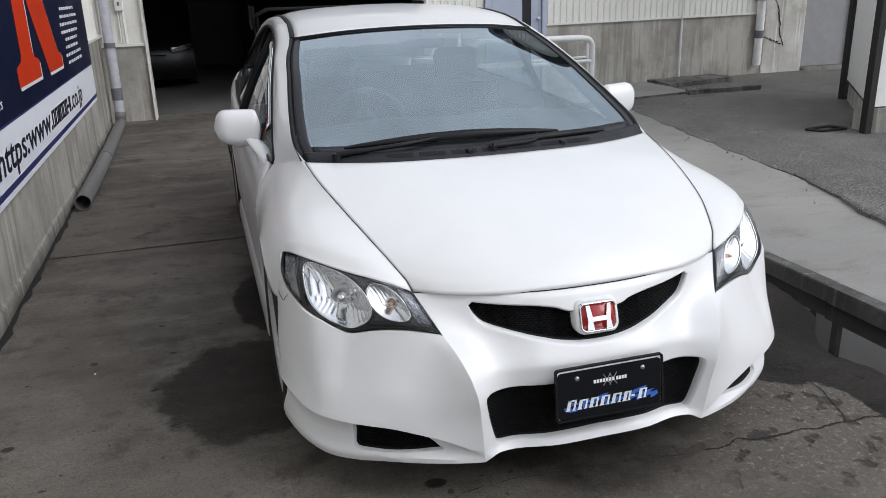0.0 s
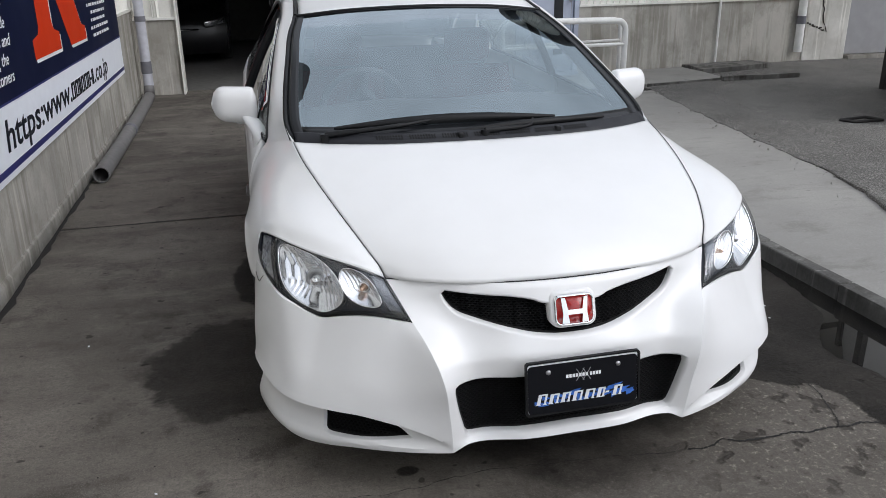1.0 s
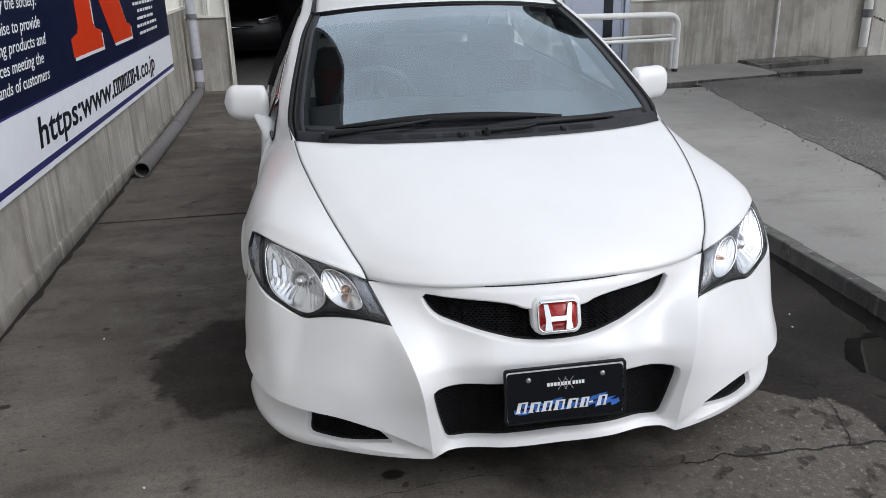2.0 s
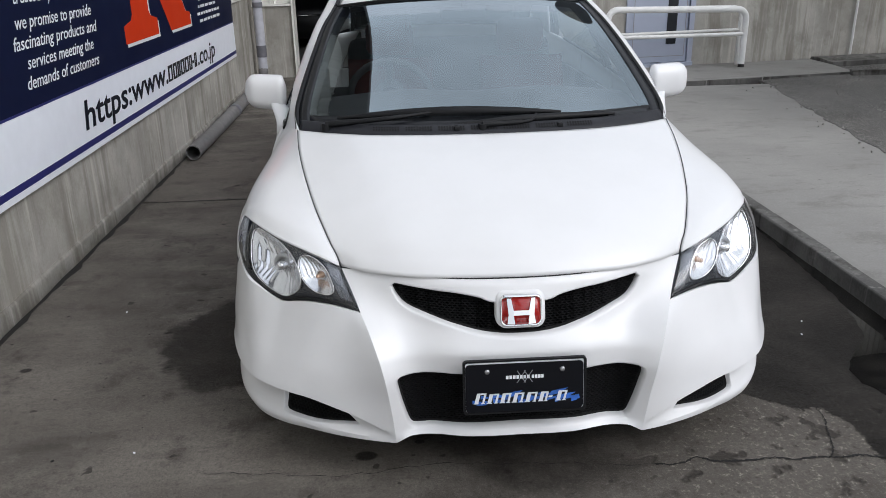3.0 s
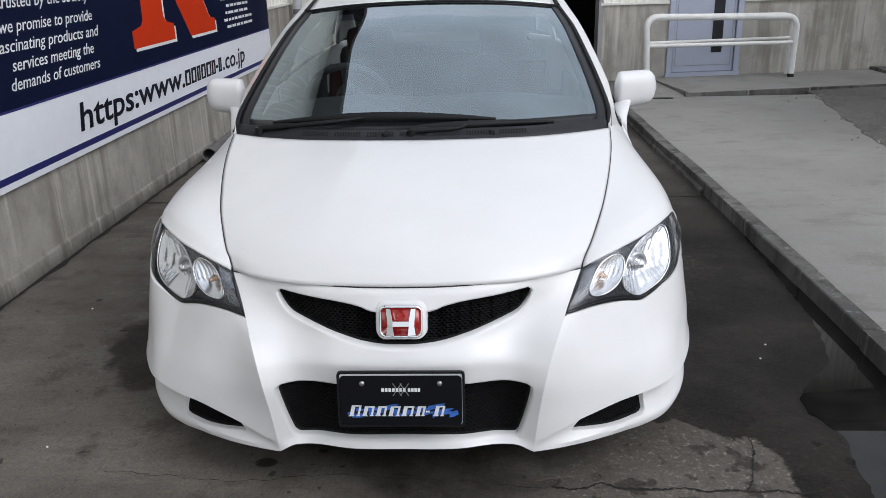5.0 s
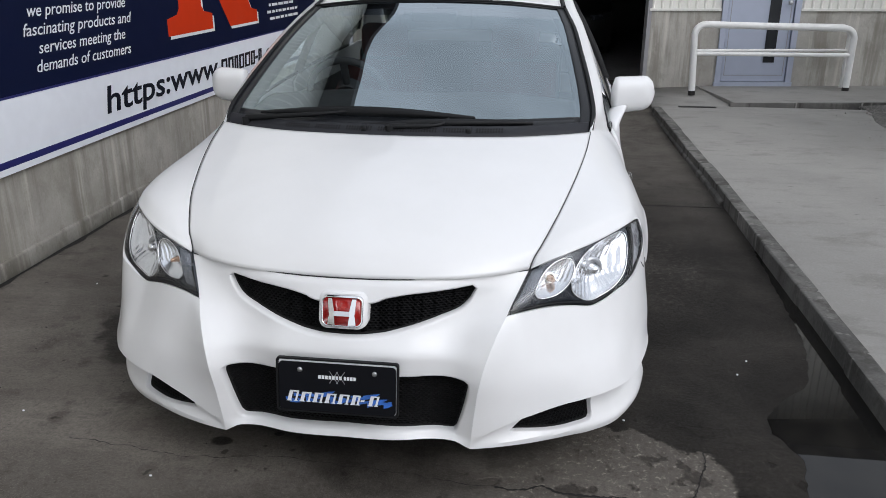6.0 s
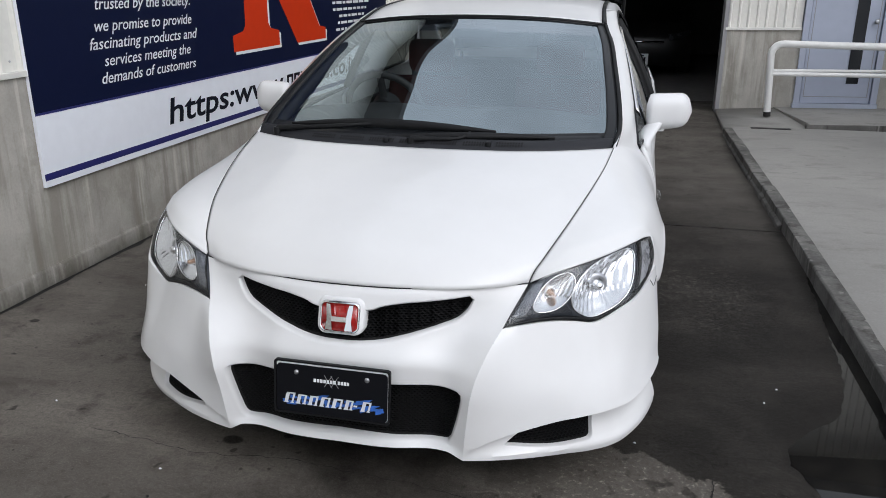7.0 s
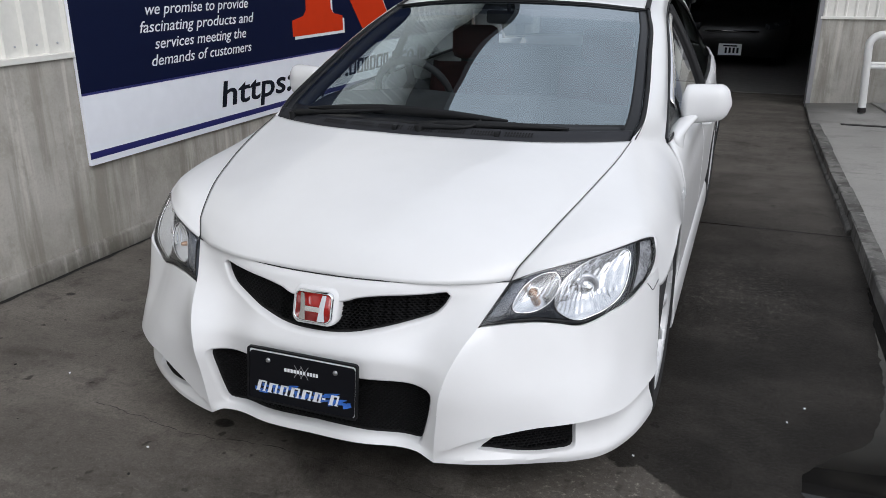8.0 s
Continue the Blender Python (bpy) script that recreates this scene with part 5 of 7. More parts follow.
# ---- mirrors ----
def door_mirror(side):
    # head: rounded sections from the body outwards
    rows = []
    for t in np.linspace(0, 1, 15):
        x = 0.824 + 0.190 * t
        grow_in = min(1.0, (math.sin(min(1.0, (t + 0.03) / 0.13) * math.pi / 2)) ** 0.8)
        grow_out = max(0.02, 1 - max(0.0, (t - 0.66) / 0.34) ** 2.8) ** 0.55
        k = min(grow_in, grow_out)
        h, d = 0.080 * k, 0.060 * k
        yc, zc = 1.640 + 0.035 * t, 0.965 - 0.006 * (1 - t)
        sec = []
        for a in np.linspace(0, math.tau, 28, endpoint=False):
            ca, sa = math.cos(a), math.sin(a)
            e = 0.70
            py = math.copysign(abs(ca) ** e, ca) * d
            pz = math.copysign(abs(sa) ** e, sa) * h
            if py > 0:
                py *= 0.55
            pz *= 1.0 if pz > 0 else (0.80 + 0.22 * (1 - t))
            sec.append((x * side, yc + py, zc + pz))
        rows.append(sec)
    bm = bmesh.new()
    vs = add_grid(bm, rows, flip=side < 0, closed=True)
    bm.faces.new(vs[0] if side < 0 else vs[0][::-1])
    bm.faces.new(vs[-1][::-1] if side < 0 else vs[-1])
    head = part("door_mirror", bm, PAINT, car, "white door mirror housing")
    bm = bmesh.new()
    rows = [[(side * (x + rx * math.cos(a)), y + 0.042 * k * math.sin(a), z) for a in np.linspace(0, math.tau, 16, endpoint=False)] for x, y, z, rx, k in ((0.842, 1.470, 0.815, 0.016, 0.6), (0.832, 1.495, 0.842, 0.025, 1.9), (0.828, 1.520, 0.864, 0.030, 2.5), (0.835, 1.550, 0.883, 0.034, 2.1), (0.852, 1.592, 0.903, 0.034, 1.3), (0.872, 1.630, 0.925, 0.030, 0.9), (0.884, 1.645, 0.945, 0.022, 0.6))]
    add_grid(bm, rows, flip=side > 0, closed=True)
    part("mirror_stalk", bm, PAINT, head, "white mirror foot")
    bm = bmesh.new()
    plate_of(bm, rounded(0.066, 0.058, 0.025), lambda x, z: (side * (0.925 + x), 1.690, 0.972 + z), lambda x, z: (side * (0.925 + x), 1.684, 0.972 + z))
    part("mirror_glass", bm, CHROME, head, "mirror glass", smooth=False)


door_mirror(1)
door_mirror(-1)


# ---- cowl and wipers ----
hood_rear = spl(negx([(0.36, 0.895, 0.915), (0.565, 0.962, 0.914), (0.705, 1.045, 0.912)])[::-1] + [(0, 0.870, 0.915)] + [(0.36, 0.895, 0.915), (0.565, 0.962, 0.914), (0.705, 1.045, 0.912)], 80)
rise = np.array([0, 0.40, 0.19])
bm = bmesh.new()
g = [hood_rear + np.array([0, 0.004, -0.018]), hood_rear + np.array([0, 0.006, -0.002]), hood_rear + rise * 0.05 + np.array([0, 0, 0.000]), hood_rear + rise * 0.13 + np.array([0, 0, 0.002]), hood_rear + rise * 0.17 + np.array([0, 0, -0.006])]
add_grid(bm, g)
cowl = part("cowl_panel", bm, (COWL, COWL), car, "grey-black plastic cowl with vent slots")
thicken(cowl, 0.004, -1)
# vent slots
bm = bmesh.new()
for n in range(84):
    x = -0.42 + 0.01 * n
    if n % 12 > 9:
        continue
    y0, z0 = (float(np.interp(x, hood_rear[:, 0], hood_rear[:, k])) for k in (1, 2))
    for lo, hi in ((0.050, 0.074), (0.082, 0.106)):
        q = [(x + dx, y0 + rise[1] * v, z0 + rise[2] * v + 0.0026) for dx, v in ((-0.0028, lo), (0.0028, lo), (0.0028, hi), (-0.0028, hi))]
        bm.faces.new([bm.verts.new(c) for c in q])
tagged(part("vent_slots", bm, VOIDBLACK, cowl, "blocks of small upright vent slits", smooth=False), kind="stuff")
for x in (-0.115, 0.27):
    y = float(np.interp(x, hood_rear[:, 0], hood_rear[:, 1]))
    bm = bmesh.new()
    box(bm, x - 0.010, x + 0.010, y + 0.018, y + 0.045, 0.918, 0.940, 0.004)
    part("washer_nozzle", bm, TRIM, car, "small black washer nozzle")


def wiper(pivot, elbow, ends, lift):
    """An arm from its pivot to the middle of a long blade, lying low on the glass."""
    bm = bmesh.new()
    tube(bm, [pivot, (pivot[0], pivot[1], pivot[2] + 0.03)], 0.017, 12)
    arm = spl([(pivot[0], pivot[1], pivot[2] + 0.026), elbow, [(ends[0][k] + ends[1][k]) / 2 + (0.022 if k == 2 else 0) for k in range(3)]], 16)
    tube(bm, arm, [0.012] * 4 + [0.009] * 6 + [0.006] * 6, 8)
    ob = part("wiper", bm, TRIM, car, "black wiper arm and blade resting on the glass")
    a, b = np.array(ends[0]), np.array(ends[1])
    c = (a + b) / 2 + np.array([0, -0.02, 0.0])
    bm = bmesh.new()
    run = spl([a, c, b], 24)
    g = []
    for i, p in enumerate(run):
        k = math.sin(math.pi * i / 23)
        w, h = 0.006 + 0.006 * k, 0.008 + lift * k
        g.append([(p[0], p[1] - w, p[2]), (p[0], p[1] - w * 0.6, p[2] + h * 0.7), (p[0], p[1] + w * 0.3, p[2] + h), (p[0], p[1] + w, p[2] + h * 0.5), (p[0], p[1] + w, p[2] - 0.004)])
    add_grid(bm, g, flip=True, closed=True)
    part("wiper_blade", bm, TRIM, ob, "black rubber blade")


wiper((-0.60, 1.000, 0.915), (-0.35, 0.975, 0.962), [(-0.56, 1.055, 0.950), (0.285, 0.985, 0.962)], 0.030)
wiper((-0.02, 0.905, 0.915), (0.15, 0.925, 0.945), [(-0.12, 0.935, 0.935), (0.50, 1.010, 0.944)], 0.018)


# ---- wheels ----
def wheel(y, side):
    c = (side * 0.787, y, 0.320)
    ax = (side, 0, 0)
    bm = bmesh.new()
    lathe(bm, [(-0.10, 0.235), (-0.112, 0.262), (-0.110, 0.300), (-0.090, 0.317), (-0.04, 0.320), (0.04, 0.320), (0.090, 0.317), (0.108, 0.300), (0.112, 0.262), (0.10, 0.235)], c, ax, 56)
    tyre = part("wheel", bm, RUBBER, car, "low-profile tyre on a pale spoked rim")
    bm = bmesh.new()
    lathe(bm, [(0.098, 0.236), (0.104, 0.232), (0.096, 0.222), (0.03, 0.212), (-0.09, 0.212), (-0.095, 0.232)], c, ax, 56)
    cc = Vector(c)
    for k in range(10):
        a = k * math.tau / 10
        u, w = Vector((0, math.cos(a), math.sin(a))), Vector((0, -math.sin(a), math.cos(a)))
        o = Vector((side, 0, 0))
        g = [[cc + o * d + u * r + w * s for s, d in ((-wd, dp - 0.03), (-wd, dp), (wd, dp), (wd, dp - 0.03))] for r, wd, dp in ((0.045, 0.018, 0.070), (0.12, 0.013, 0.082), (0.222, 0.017, 0.092))]
        add_grid(bm, g, closed=True)
    lathe(bm, [(0.02, 0.06), (0.07, 0.06), (0.082, 0.045), (0.084, 0.001)], c, ax, 24)
    part("rim", bm, RIMWHITE, tyre, "pale ten-spoke rim")
    bm = bmesh.new()
    lathe(bm, [(0.0, 0.05), (0.0, 0.155), (0.014, 0.155), (0.014, 0.05)], c, ax, 32)
    part("brake_disc", bm, SATIN, tyre)


for y in (0.90, 3.60):
    for side in (1, -1):
        wheel(y, side)
        # dark liner inside the arch
        bm = bmesh.new()
        g = [[(side * x, y - 0.37 * math.cos(a), 0.30 + 0.37 * math.sin(a)) for a in np.linspace(-0.2, math.pi + 0.2, 24)] for x in (0.60, 0.885)]
        add_grid(bm, g, flip=side < 0)
        ob = part("arch_liner", bm, (GAPBLACK, GAPBLACK), car, "black arch liner")
        thicken(ob, 0.006, 1)
# underbody
bm = bmesh.new()
box(bm, -0.80, 0.80, 1.28, 3.22, 0.17, 0.26, 0.02)
box(bm, -0.58, 0.58, 0.20, 1.28, 0.19, 0.50, 0.03)
box(bm, -0.58, 0.58, 3.22, 4.36, 0.24, 0.55, 0.03)
part("underbody", bm, GAPBLACK, car, "black underbody")
# bulkhead under the bonnet edges
bm = bmesh.new()
box(bm, -0.66, 0.66, 0.86, 1.10, 0.50, 0.86, 0.02)
part("bulkhead", bm, GAPBLACK, car)


# ---- cabin ----
def seat(x, y, material, label):
    bm = bmesh.new()
    g = loft([[(x - 0.23, y, z0), (x - 0.17, y - 0.05, z0 + 0.0), (x, y - 0.02, z0), (x + 0.17, y - 0.05, z0), (x + 0.23, y, z0)] for y, z0 in ((y + 0.10, 0.50), (y + 0.16, 0.70), (y + 0.22, 0.88), (y + 0.28, 1.00))], 14, 14)
    add_grid(bm, g)
    bmesh.ops.solidify(bm, geom=bm.faces[:], thickness=0.10)
    box(bm, x - 0.25, x + 0.25, y - 0.40, y + 0.12, 0.36, 0.50, 0.04)
    s = part("seat", bm, material, car, label)
    bm = bmesh.new()
    box(bm, x - 0.13, x + 0.13, y + 0.27, y + 0.37, 1.01, 1.19, 0.04)
    part("headrest", bm, material, s)


seat(0.36, 2.20, SEATRED, "red cloth bucket seat")
seat(-0.36, 2.20, SEATRED, "red cloth bucket seat")
bm = bmesh.new()
box(bm, -0.62, 0.62, 2.95, 3.15, 0.50, 1.05, 0.06)
box(bm, -0.62, 0.62, 2.60, 3.0, 0.36, 0.52, 0.05)
part("rear_bench", bm, CABIN, car, "dark rear bench seat")
g = loft([[(-0.66, y, z), (-0.3, y - dy, z + dz), (0, y - dy, z + dz * 0.6), (0.3, y - dy, z + dz), (0.66, y, z)] for y, z, dy, dz in ((1.10, 0.915, 0.16, 0.0), (1.25, 0.935, 0.10, 0.01), (1.45, 0.955, 0.02, 0.03), (1.58, 0.930, 0.0, 0.02), (1.62, 0.80, 0.0, 0.0), (1.60, 0.55, 0.0, 0.0))], 24, 24)
bm = bmesh.new()
add_grid(bm, g)
ob = part("dashboard", bm, (CABIN, CABIN), car, "black dashboard")
thicken(ob, 0.01, -1)
bm = bmesh.new()
box(bm, -0.62, 0.62, 1.30, 3.0, 0.30, 0.36, 0.02)
box(bm, -0.10, 0.10, 1.55, 2.6, 0.36, 0.58, 0.03)
part("cabin_floor", bm, CABIN, car, "black carpet and console")
# steering wheel on the driver's side
bm = bmesh.new()
cw, nw, uw = Vector((-0.36, 1.66, 0.93)), Vector((0, 0.90, 0.42)).normalized(), Vector((1, 0, 0))
vw = nw.cross(uw)
tube(bm, [cw + 0.18 * (uw * math.cos(a) + vw * math.sin(a)) for a in np.linspace(0, math.tau, 33)], 0.016, 10, caps=False)
for a in (0.1, math.pi - 0.1, -math.pi / 2):
    tube(bm, [cw, cw + 0.17 * (uw * math.cos(a) + vw * math.sin(a))], 0.018, 8)
tube(bm, [cw - nw * 0.03, cw + nw * 0.04], 0.065, 18)
part("steering_wheel", bm, CABIN, car, "black three-spoke steering wheel")
# rear-view mirror, headlining and inner pillar trims
bm = bmesh.new()
box(bm, -0.11, 0.11, 1.93, 1.96, 1.235, 1.295, 0.012)
tube(bm, [(0, 1.94, 1.29), (0, 1.92, 1.325)], 0.010, 8)
part("rear_view_mirror", bm, CABIN, car, "black inner mirror")
sheet("headlining", loft([negx([(x * 0.93, y + 0.03, z - 0.035) for x, y, z in r][::-1])[:-1] + [(x * 0.93, y + 0.03, z - 0.035) for x, y, z in r] for r in ROOF], 20, 14), (CABINGREY, CABINGREY), car, "grey roof lining", 0.008)
for side in (1, -1):
    bm = bmesh.new()
    tube(bm, [(side * (x - 0.03), y + 0.05, z - 0.02) for x, y, z in spl(WS_SIDE, 16)], 0.030, 8)
    part("inner_pillar_trim", bm, CABIN, car)
    g = [[(side * 0.78, y, z) for y in np.linspace(1.40, 3.3, 10)] for z in (0.30, 0.60, 0.84)]
    bm = bmesh.new()
    add_grid(bm, g, flip=side > 0)
    ob = part("door_lining", bm, (CABIN, CABIN), car)
    thicken(ob, 0.03, 0)


# ---- emblem and display plate ----
def nose_badge():
    def lift(d, ty=0.0):
        # the badge leans back with the nose
        return lambda x, z: (x, 0.074 - d + z * 0.30 + 2.0 * x * x, 0.577 + z * 0.955)
    bm = bmesh.new()
    pad = [(x, z - 0.001) for x, z in rounded(0.070, 0.0515, 0.025, 8)]
    rows = [[lift(d)(x * s, z * s) for x, z in pad] for d, s in ((-0.045, 1.05), (-0.012, 1.04), (-0.002, 1.0), (0.0, 0.95))]
    vs = add_grid(bm, rows, closed=True)
    bm.faces.new(vs[-1])
    bmesh.ops.recalc_face_normals(bm, faces=bm.faces)
    p = part("badge_pad", bm, PAINT, car, "white moulded pad for the badge")
    bm = bmesh.new()
    o = rounded(0.0605, 0.0445, 0.017, 8)
    rows = [[lift(d)(x * s, z * s2) for x, z in o] for d, s, s2 in ((-0.002, 1.0, 1.0), (0.007, 0.985, 0.98), (0.010, 0.95, 0.93), (0.007, 0.91, 0.88), (0.003, 0.90, 0.87))]
    add_grid(bm, rows, closed=True)
    bmesh.ops.recalc_face_normals(bm, faces=bm.faces)
    part("badge_ring", bm, CHROME, p, "chrome badge ring")
    bm = bmesh.new()
    plate_of(bm, [(x * 0.91, z * 0.89) for x, z in o], lift(0.0), lift(0.004))
    part("badge_field", bm, REDENAMEL, p, "red enamel field")
    for s in (1, -1):
        bm = bmesh.new()
        plate_of(bm, [(s * x, z) for x, z in ((0.029, 0.037), (0.041, 0.037), (0.037, -0.010), (0.041, -0.037), (0.019, -0.037), (0.0225, -0.012), (0.0225, 0.004))], lift(0.004), lift(0.008))
        part("badge_bar", bm, CHROME, p, "chrome bar", smooth=False)
    bm = bmesh.new()
    plate_of(bm, [(-0.0225, 0.002), (0.0225, 0.002), (0.0225, -0.012), (-0.0225, -0.012)], lift(0.004), lift(0.0075))
    part("badge_bar", bm, CHROME, p, "chrome bar", smooth=False)


nose_badge()

PLATE = thing("display_plate", "black dealer display plate in a black holder on the bumper", "plate")
PLATE.parent = None


def plate_lift(d):
    # the plate leans back a little
    return lambda x, z: (x, -0.011 - d + z * 0.13, 0.3825 + z)


bm = bmesh.new()
plate_of(bm, rounded(0.176, 0.0800, 0.010), lambda x, z: plate_lift(-0.034)(x * 0.86, z * 0.72 - 0.012), plate_lift(0.0))
part("holder", bm, TRIM, PLATE, "black plastic plate holder", smooth=False)
bm = bmesh.new()
frame_o, frame_i = rounded(0.176, 0.0800, 0.010), rounded(0.1705, 0.0752, 0.008)
rows = [[plate_lift(d)(x, z) for x, z in q] for q, d in ((frame_o, -0.004), (frame_o, 0.006), (frame_i, 0.006), (frame_i, 0.0))]
add_grid(bm, rows, closed=True)
bmesh.ops.recalc_face_normals(bm, faces=bm.faces)
part("rim", bm, TRIM, PLATE, "black raised rim", smooth=False)
bm = bmesh.new()
plate_of(bm, [(x, z) for x, z in rounded(0.169, 0.0738, 0.008)], plate_lift(0.0), plate_lift(0.0012))
part("white_edge", bm, PRINTWHITE, PLATE, "white strip above the plate", smooth=False)
bm = bmesh.new()
plate_of(bm, [(x - 0.0006, z - 0.0032) for x, z in rounded(0.1682, 0.0712, 0.012)], plate_lift(0.0012), plate_lift(0.0032))
part("plate", bm, PLATEBLACK, PLATE, "glossy black plate", smooth=False)
for sx in (-0.107, 0.107):
    bm = bmesh.new()
    lathe(bm, [(0.0, 0.0075), (0.003, 0.0068), (0.0045, 0.004), (0.0046, 0.0005)], plate_lift(0.0032)(sx, 0.046), (0, -1, 0.1), 16)
    part("screw", bm, SATIN, PLATE, "steel screw")


def bars(name, boxes, material, d, slant, label):
    bm = bmesh.new()
    for x0, x1, z0, z1 in boxes:
        plate_of(bm, [(x0 + slant * z0, z0), (x1 + slant * z0, z0), (x1 + slant * z1, z1), (x0 + slant * z1, z1)], plate_lift(d), plate_lift(d + 0.0008))
    tagged(part(name, bm, material, PLATE, label, smooth=False), kind="stuff")


# small name and large name stay plain blocks
bars("small_print", [(-0.054 + 0.0100 * i, -0.0465 + 0.0100 * i, 0.0225, 0.0325) for i in range(7)] + [(0.0195 + 0.0090 * i, 0.0265 + 0.0090 * i, 0.0225, 0.0325) for i in range(4)], PRINTWHITE, 0.0034, 0.0, "small white block lettering")
bm = bmesh.new()
for s in (1, -1):
    for off in (-0.010, 0.010):
        plate_of(bm, [(off + s * 0.012 - 0.0012, 0.046), (off + s * 0.012 + 0.0012, 0.046), (off - s * 0.012 + 0.0012, 0.010), (off - s * 0.012 - 0.0012, 0.010)], plate_lift(0.0032), plate_lift(0.0033))
part("cross_mark", bm, SATIN, PLATE, "pale crossed lines", smooth=False)
rng = random.Random(4)
bm = bmesh.new()
for i in range(26):
    x = -0.150 + 0.0118 * i
    z = -0.036 + 0.012 * rng.uniform(-1, 1)
    ln, th = rng.uniform(0.02, 0.05), rng.uniform(0.003, 0.0075)
    up = rng.uniform(-0.001, 0.012) * (1 if i > 6 else -0.5)
    pts = [(x, z - th), (x + ln * 0.6, z - th * 0.7 + up * 0.5), (min(x + ln, 0.155), z + up * 1.3), (x + ln * 0.5, z + th * 0.8 + up * 0.6), (x, z + th)]
    d = 0.0033 + 0.00001 * i
    plate_of(bm, pts, plate_lift(0.0032), plate_lift(d))
tagged(part("flames", bm, FLAMEBLUE, PLATE, "blue flame print", smooth=False), kind="stuff")


def leaning_strokes(x, w, z0, z1, slant, d):
    """One block of the large print: a heavy and a light leaning stroke with short feet."""
    bm = bmesh.new()
    at = lambda q, z: (q + slant * (z - z0), z)
    for a, b, lo, hi in ((x + 0.002, x + 0.0125, z0, z1), (x + w - 0.0105, x + w - 0.0045, z0, z1), (x, x + 0.0150, z0, z0 + 0.0022), (x + w - 0.0130, x + w - 0.0020, z0, z0 + 0.0022), (x + 0.002, x + w - 0.0045, z1 - 0.0042, z1)):
        plate_of(bm, [at(a, lo), at(b, lo), at(b, hi), at(a, hi)], plate_lift(d), plate_lift(d + 0.0008))
    return bm


# the large name stays a row of plain leaning blocks
x = -0.147
for i, w in enumerate((0.037, 0.037, 0.035, 0.037, 0.038, 0.032)):
    part("print_block", leaning_strokes(x, w - 0.003, -0.0485, -0.0195 if i else -0.0165, 0.26, 0.0042), PRINTWHITE, PLATE, "heavy leaning white strokes", smooth=False)
    x += w
bars("print_bar", [(x + 0.007, x + 0.018, -0.0375, -0.0325)], PRINTWHITE, 0.0042, 0.24, "short white bar")
part("print_block", leaning_strokes(x + 0.018, 0.032, -0.0485, -0.0185, 0.26, 0.0042), PRINTWHITE, PLATE, "heavy leaning white strokes", smooth=False)

# ---- ground, apron, asphalt ----
def ramp_z(y):
    t = min(max((y - 5.0) / 3.0, 0.0), 1.0)
    return 0.06 * t * t * (3 - 2 * t)


bm = bmesh.new()
xs = [-400, -60, -12, -4, -2.1, -1, 0, 1, 1.8, 4, 12, 60, 400]
ys = [-400, -60, -12, -4, -1, 1, 3.210, 3.216, 3.228, 3.234, 4.4, 5, 5.5, 6, 6.5, 7, 7.5, 8, 9, 14, 30, 60, 400]
JOINT = {3.216: 0.020, 3.228: 0.020}
add_grid(bm, [[(x, y, ramp_z(y) - (JOINT.get(y, 0.0) if abs(x) < 3 else 0.0)) for x in xs] for y in ys])
ground = tagged(part("ground", bm, GROUND, None, smooth=False), "worn dark concrete yard with damp stains, painted shade under the car and a slab joint", "ground", kind="structure")


def ribbon(path, widths, z):
    bm = bmesh.new()
    p = [Vector((x, y, 0)) for x, y in path]
    rows = []
    for i, c in enumerate(p):
        t = (p[min(i + 1, len(p) - 1)] - p[max(i - 1, 0)]).normalized()
        n = Vector((-t.y, t.x, 0)) * widths[i]
        rows.append([(c.x - n.x, c.y - n.y, z), (c.x + n.x, c.y + n.y, z)])
    add_grid(bm, rows, flip=True)
    return bm


CRACK = simple("crack_shadow_dirt", (0.014, 0.013, 0.012), 0.95, grain=0.3, scale=60)
rng = random.Random(11)
for pts, w in (
    ([(-0.99, 0.184), (-0.80, 0.165), (-0.55, 0.135), (-0.25, 0.170), (-0.07, 0.154), (0.17, 0.138), (0.31, 0.113), (0.44, 0.106)], 0.0012),
    ([(0.44, 0.106), (0.50, 0.104), (0.555, 0.113), (0.59, 0.128), (0.65, 0.108), (0.71, 0.098), (0.79, 0.108), (0.87, 0.099), (0.96, 0.096), (1.10, 0.094), (1.19, 0.086)], 0.0042),
    ([(1.19, 0.086), (1.35, 0.06), (1.70, 0.03)], 0.0012),
    ([(-2.07, 3.205), (-1.5, 3.222), (-1.0, 3.228), (0.0, 3.22), (0.9, 3.226), (1.3, 3.214), (1.75, 3.222)], 0.0075),
    ([(1.008, 0.095), (1.04, 0.14), (1.068, 0.215), (1.102, 0.308), (1.107, 0.375)], 0.0026),
):
    run = spl(pts, 90)
    run = [(x + rng.uniform(-0.003, 0.003), y + rng.uniform(-0.0035, 0.0035) + 0.004 * math.sin(x * 47)) for x, y in run]
    ws = [w * rng.uniform(0.3, 1.4) for _ in run]
    part("crack", ribbon(run, ws, 0.0022), CRACK, ground, "thin crack across the slab", smooth=False)


# rain water standing against the kerb
rng = random.Random(31)
shore = spl([(1.36, -0.35), (1.375, -0.05), (1.388, 0.217), (1.418, 0.351), (1.399, 0.442), (1.362, 0.538), (1.377, 0.643), (1.48, 0.779), (1.56, 0.87), (1.62, 1.02), (1.67, 1.3), (1.70, 1.8), (1.73, 2.4)], 110)
bm = bmesh.new()
add_grid(bm, [[(x + rng.uniform(-0.006, 0.006), y, 0.0008), (max(1.70, x + 0.012), y, 0.0008), (1.762, y, 0.0008)] for x, y in shore], flip=True)
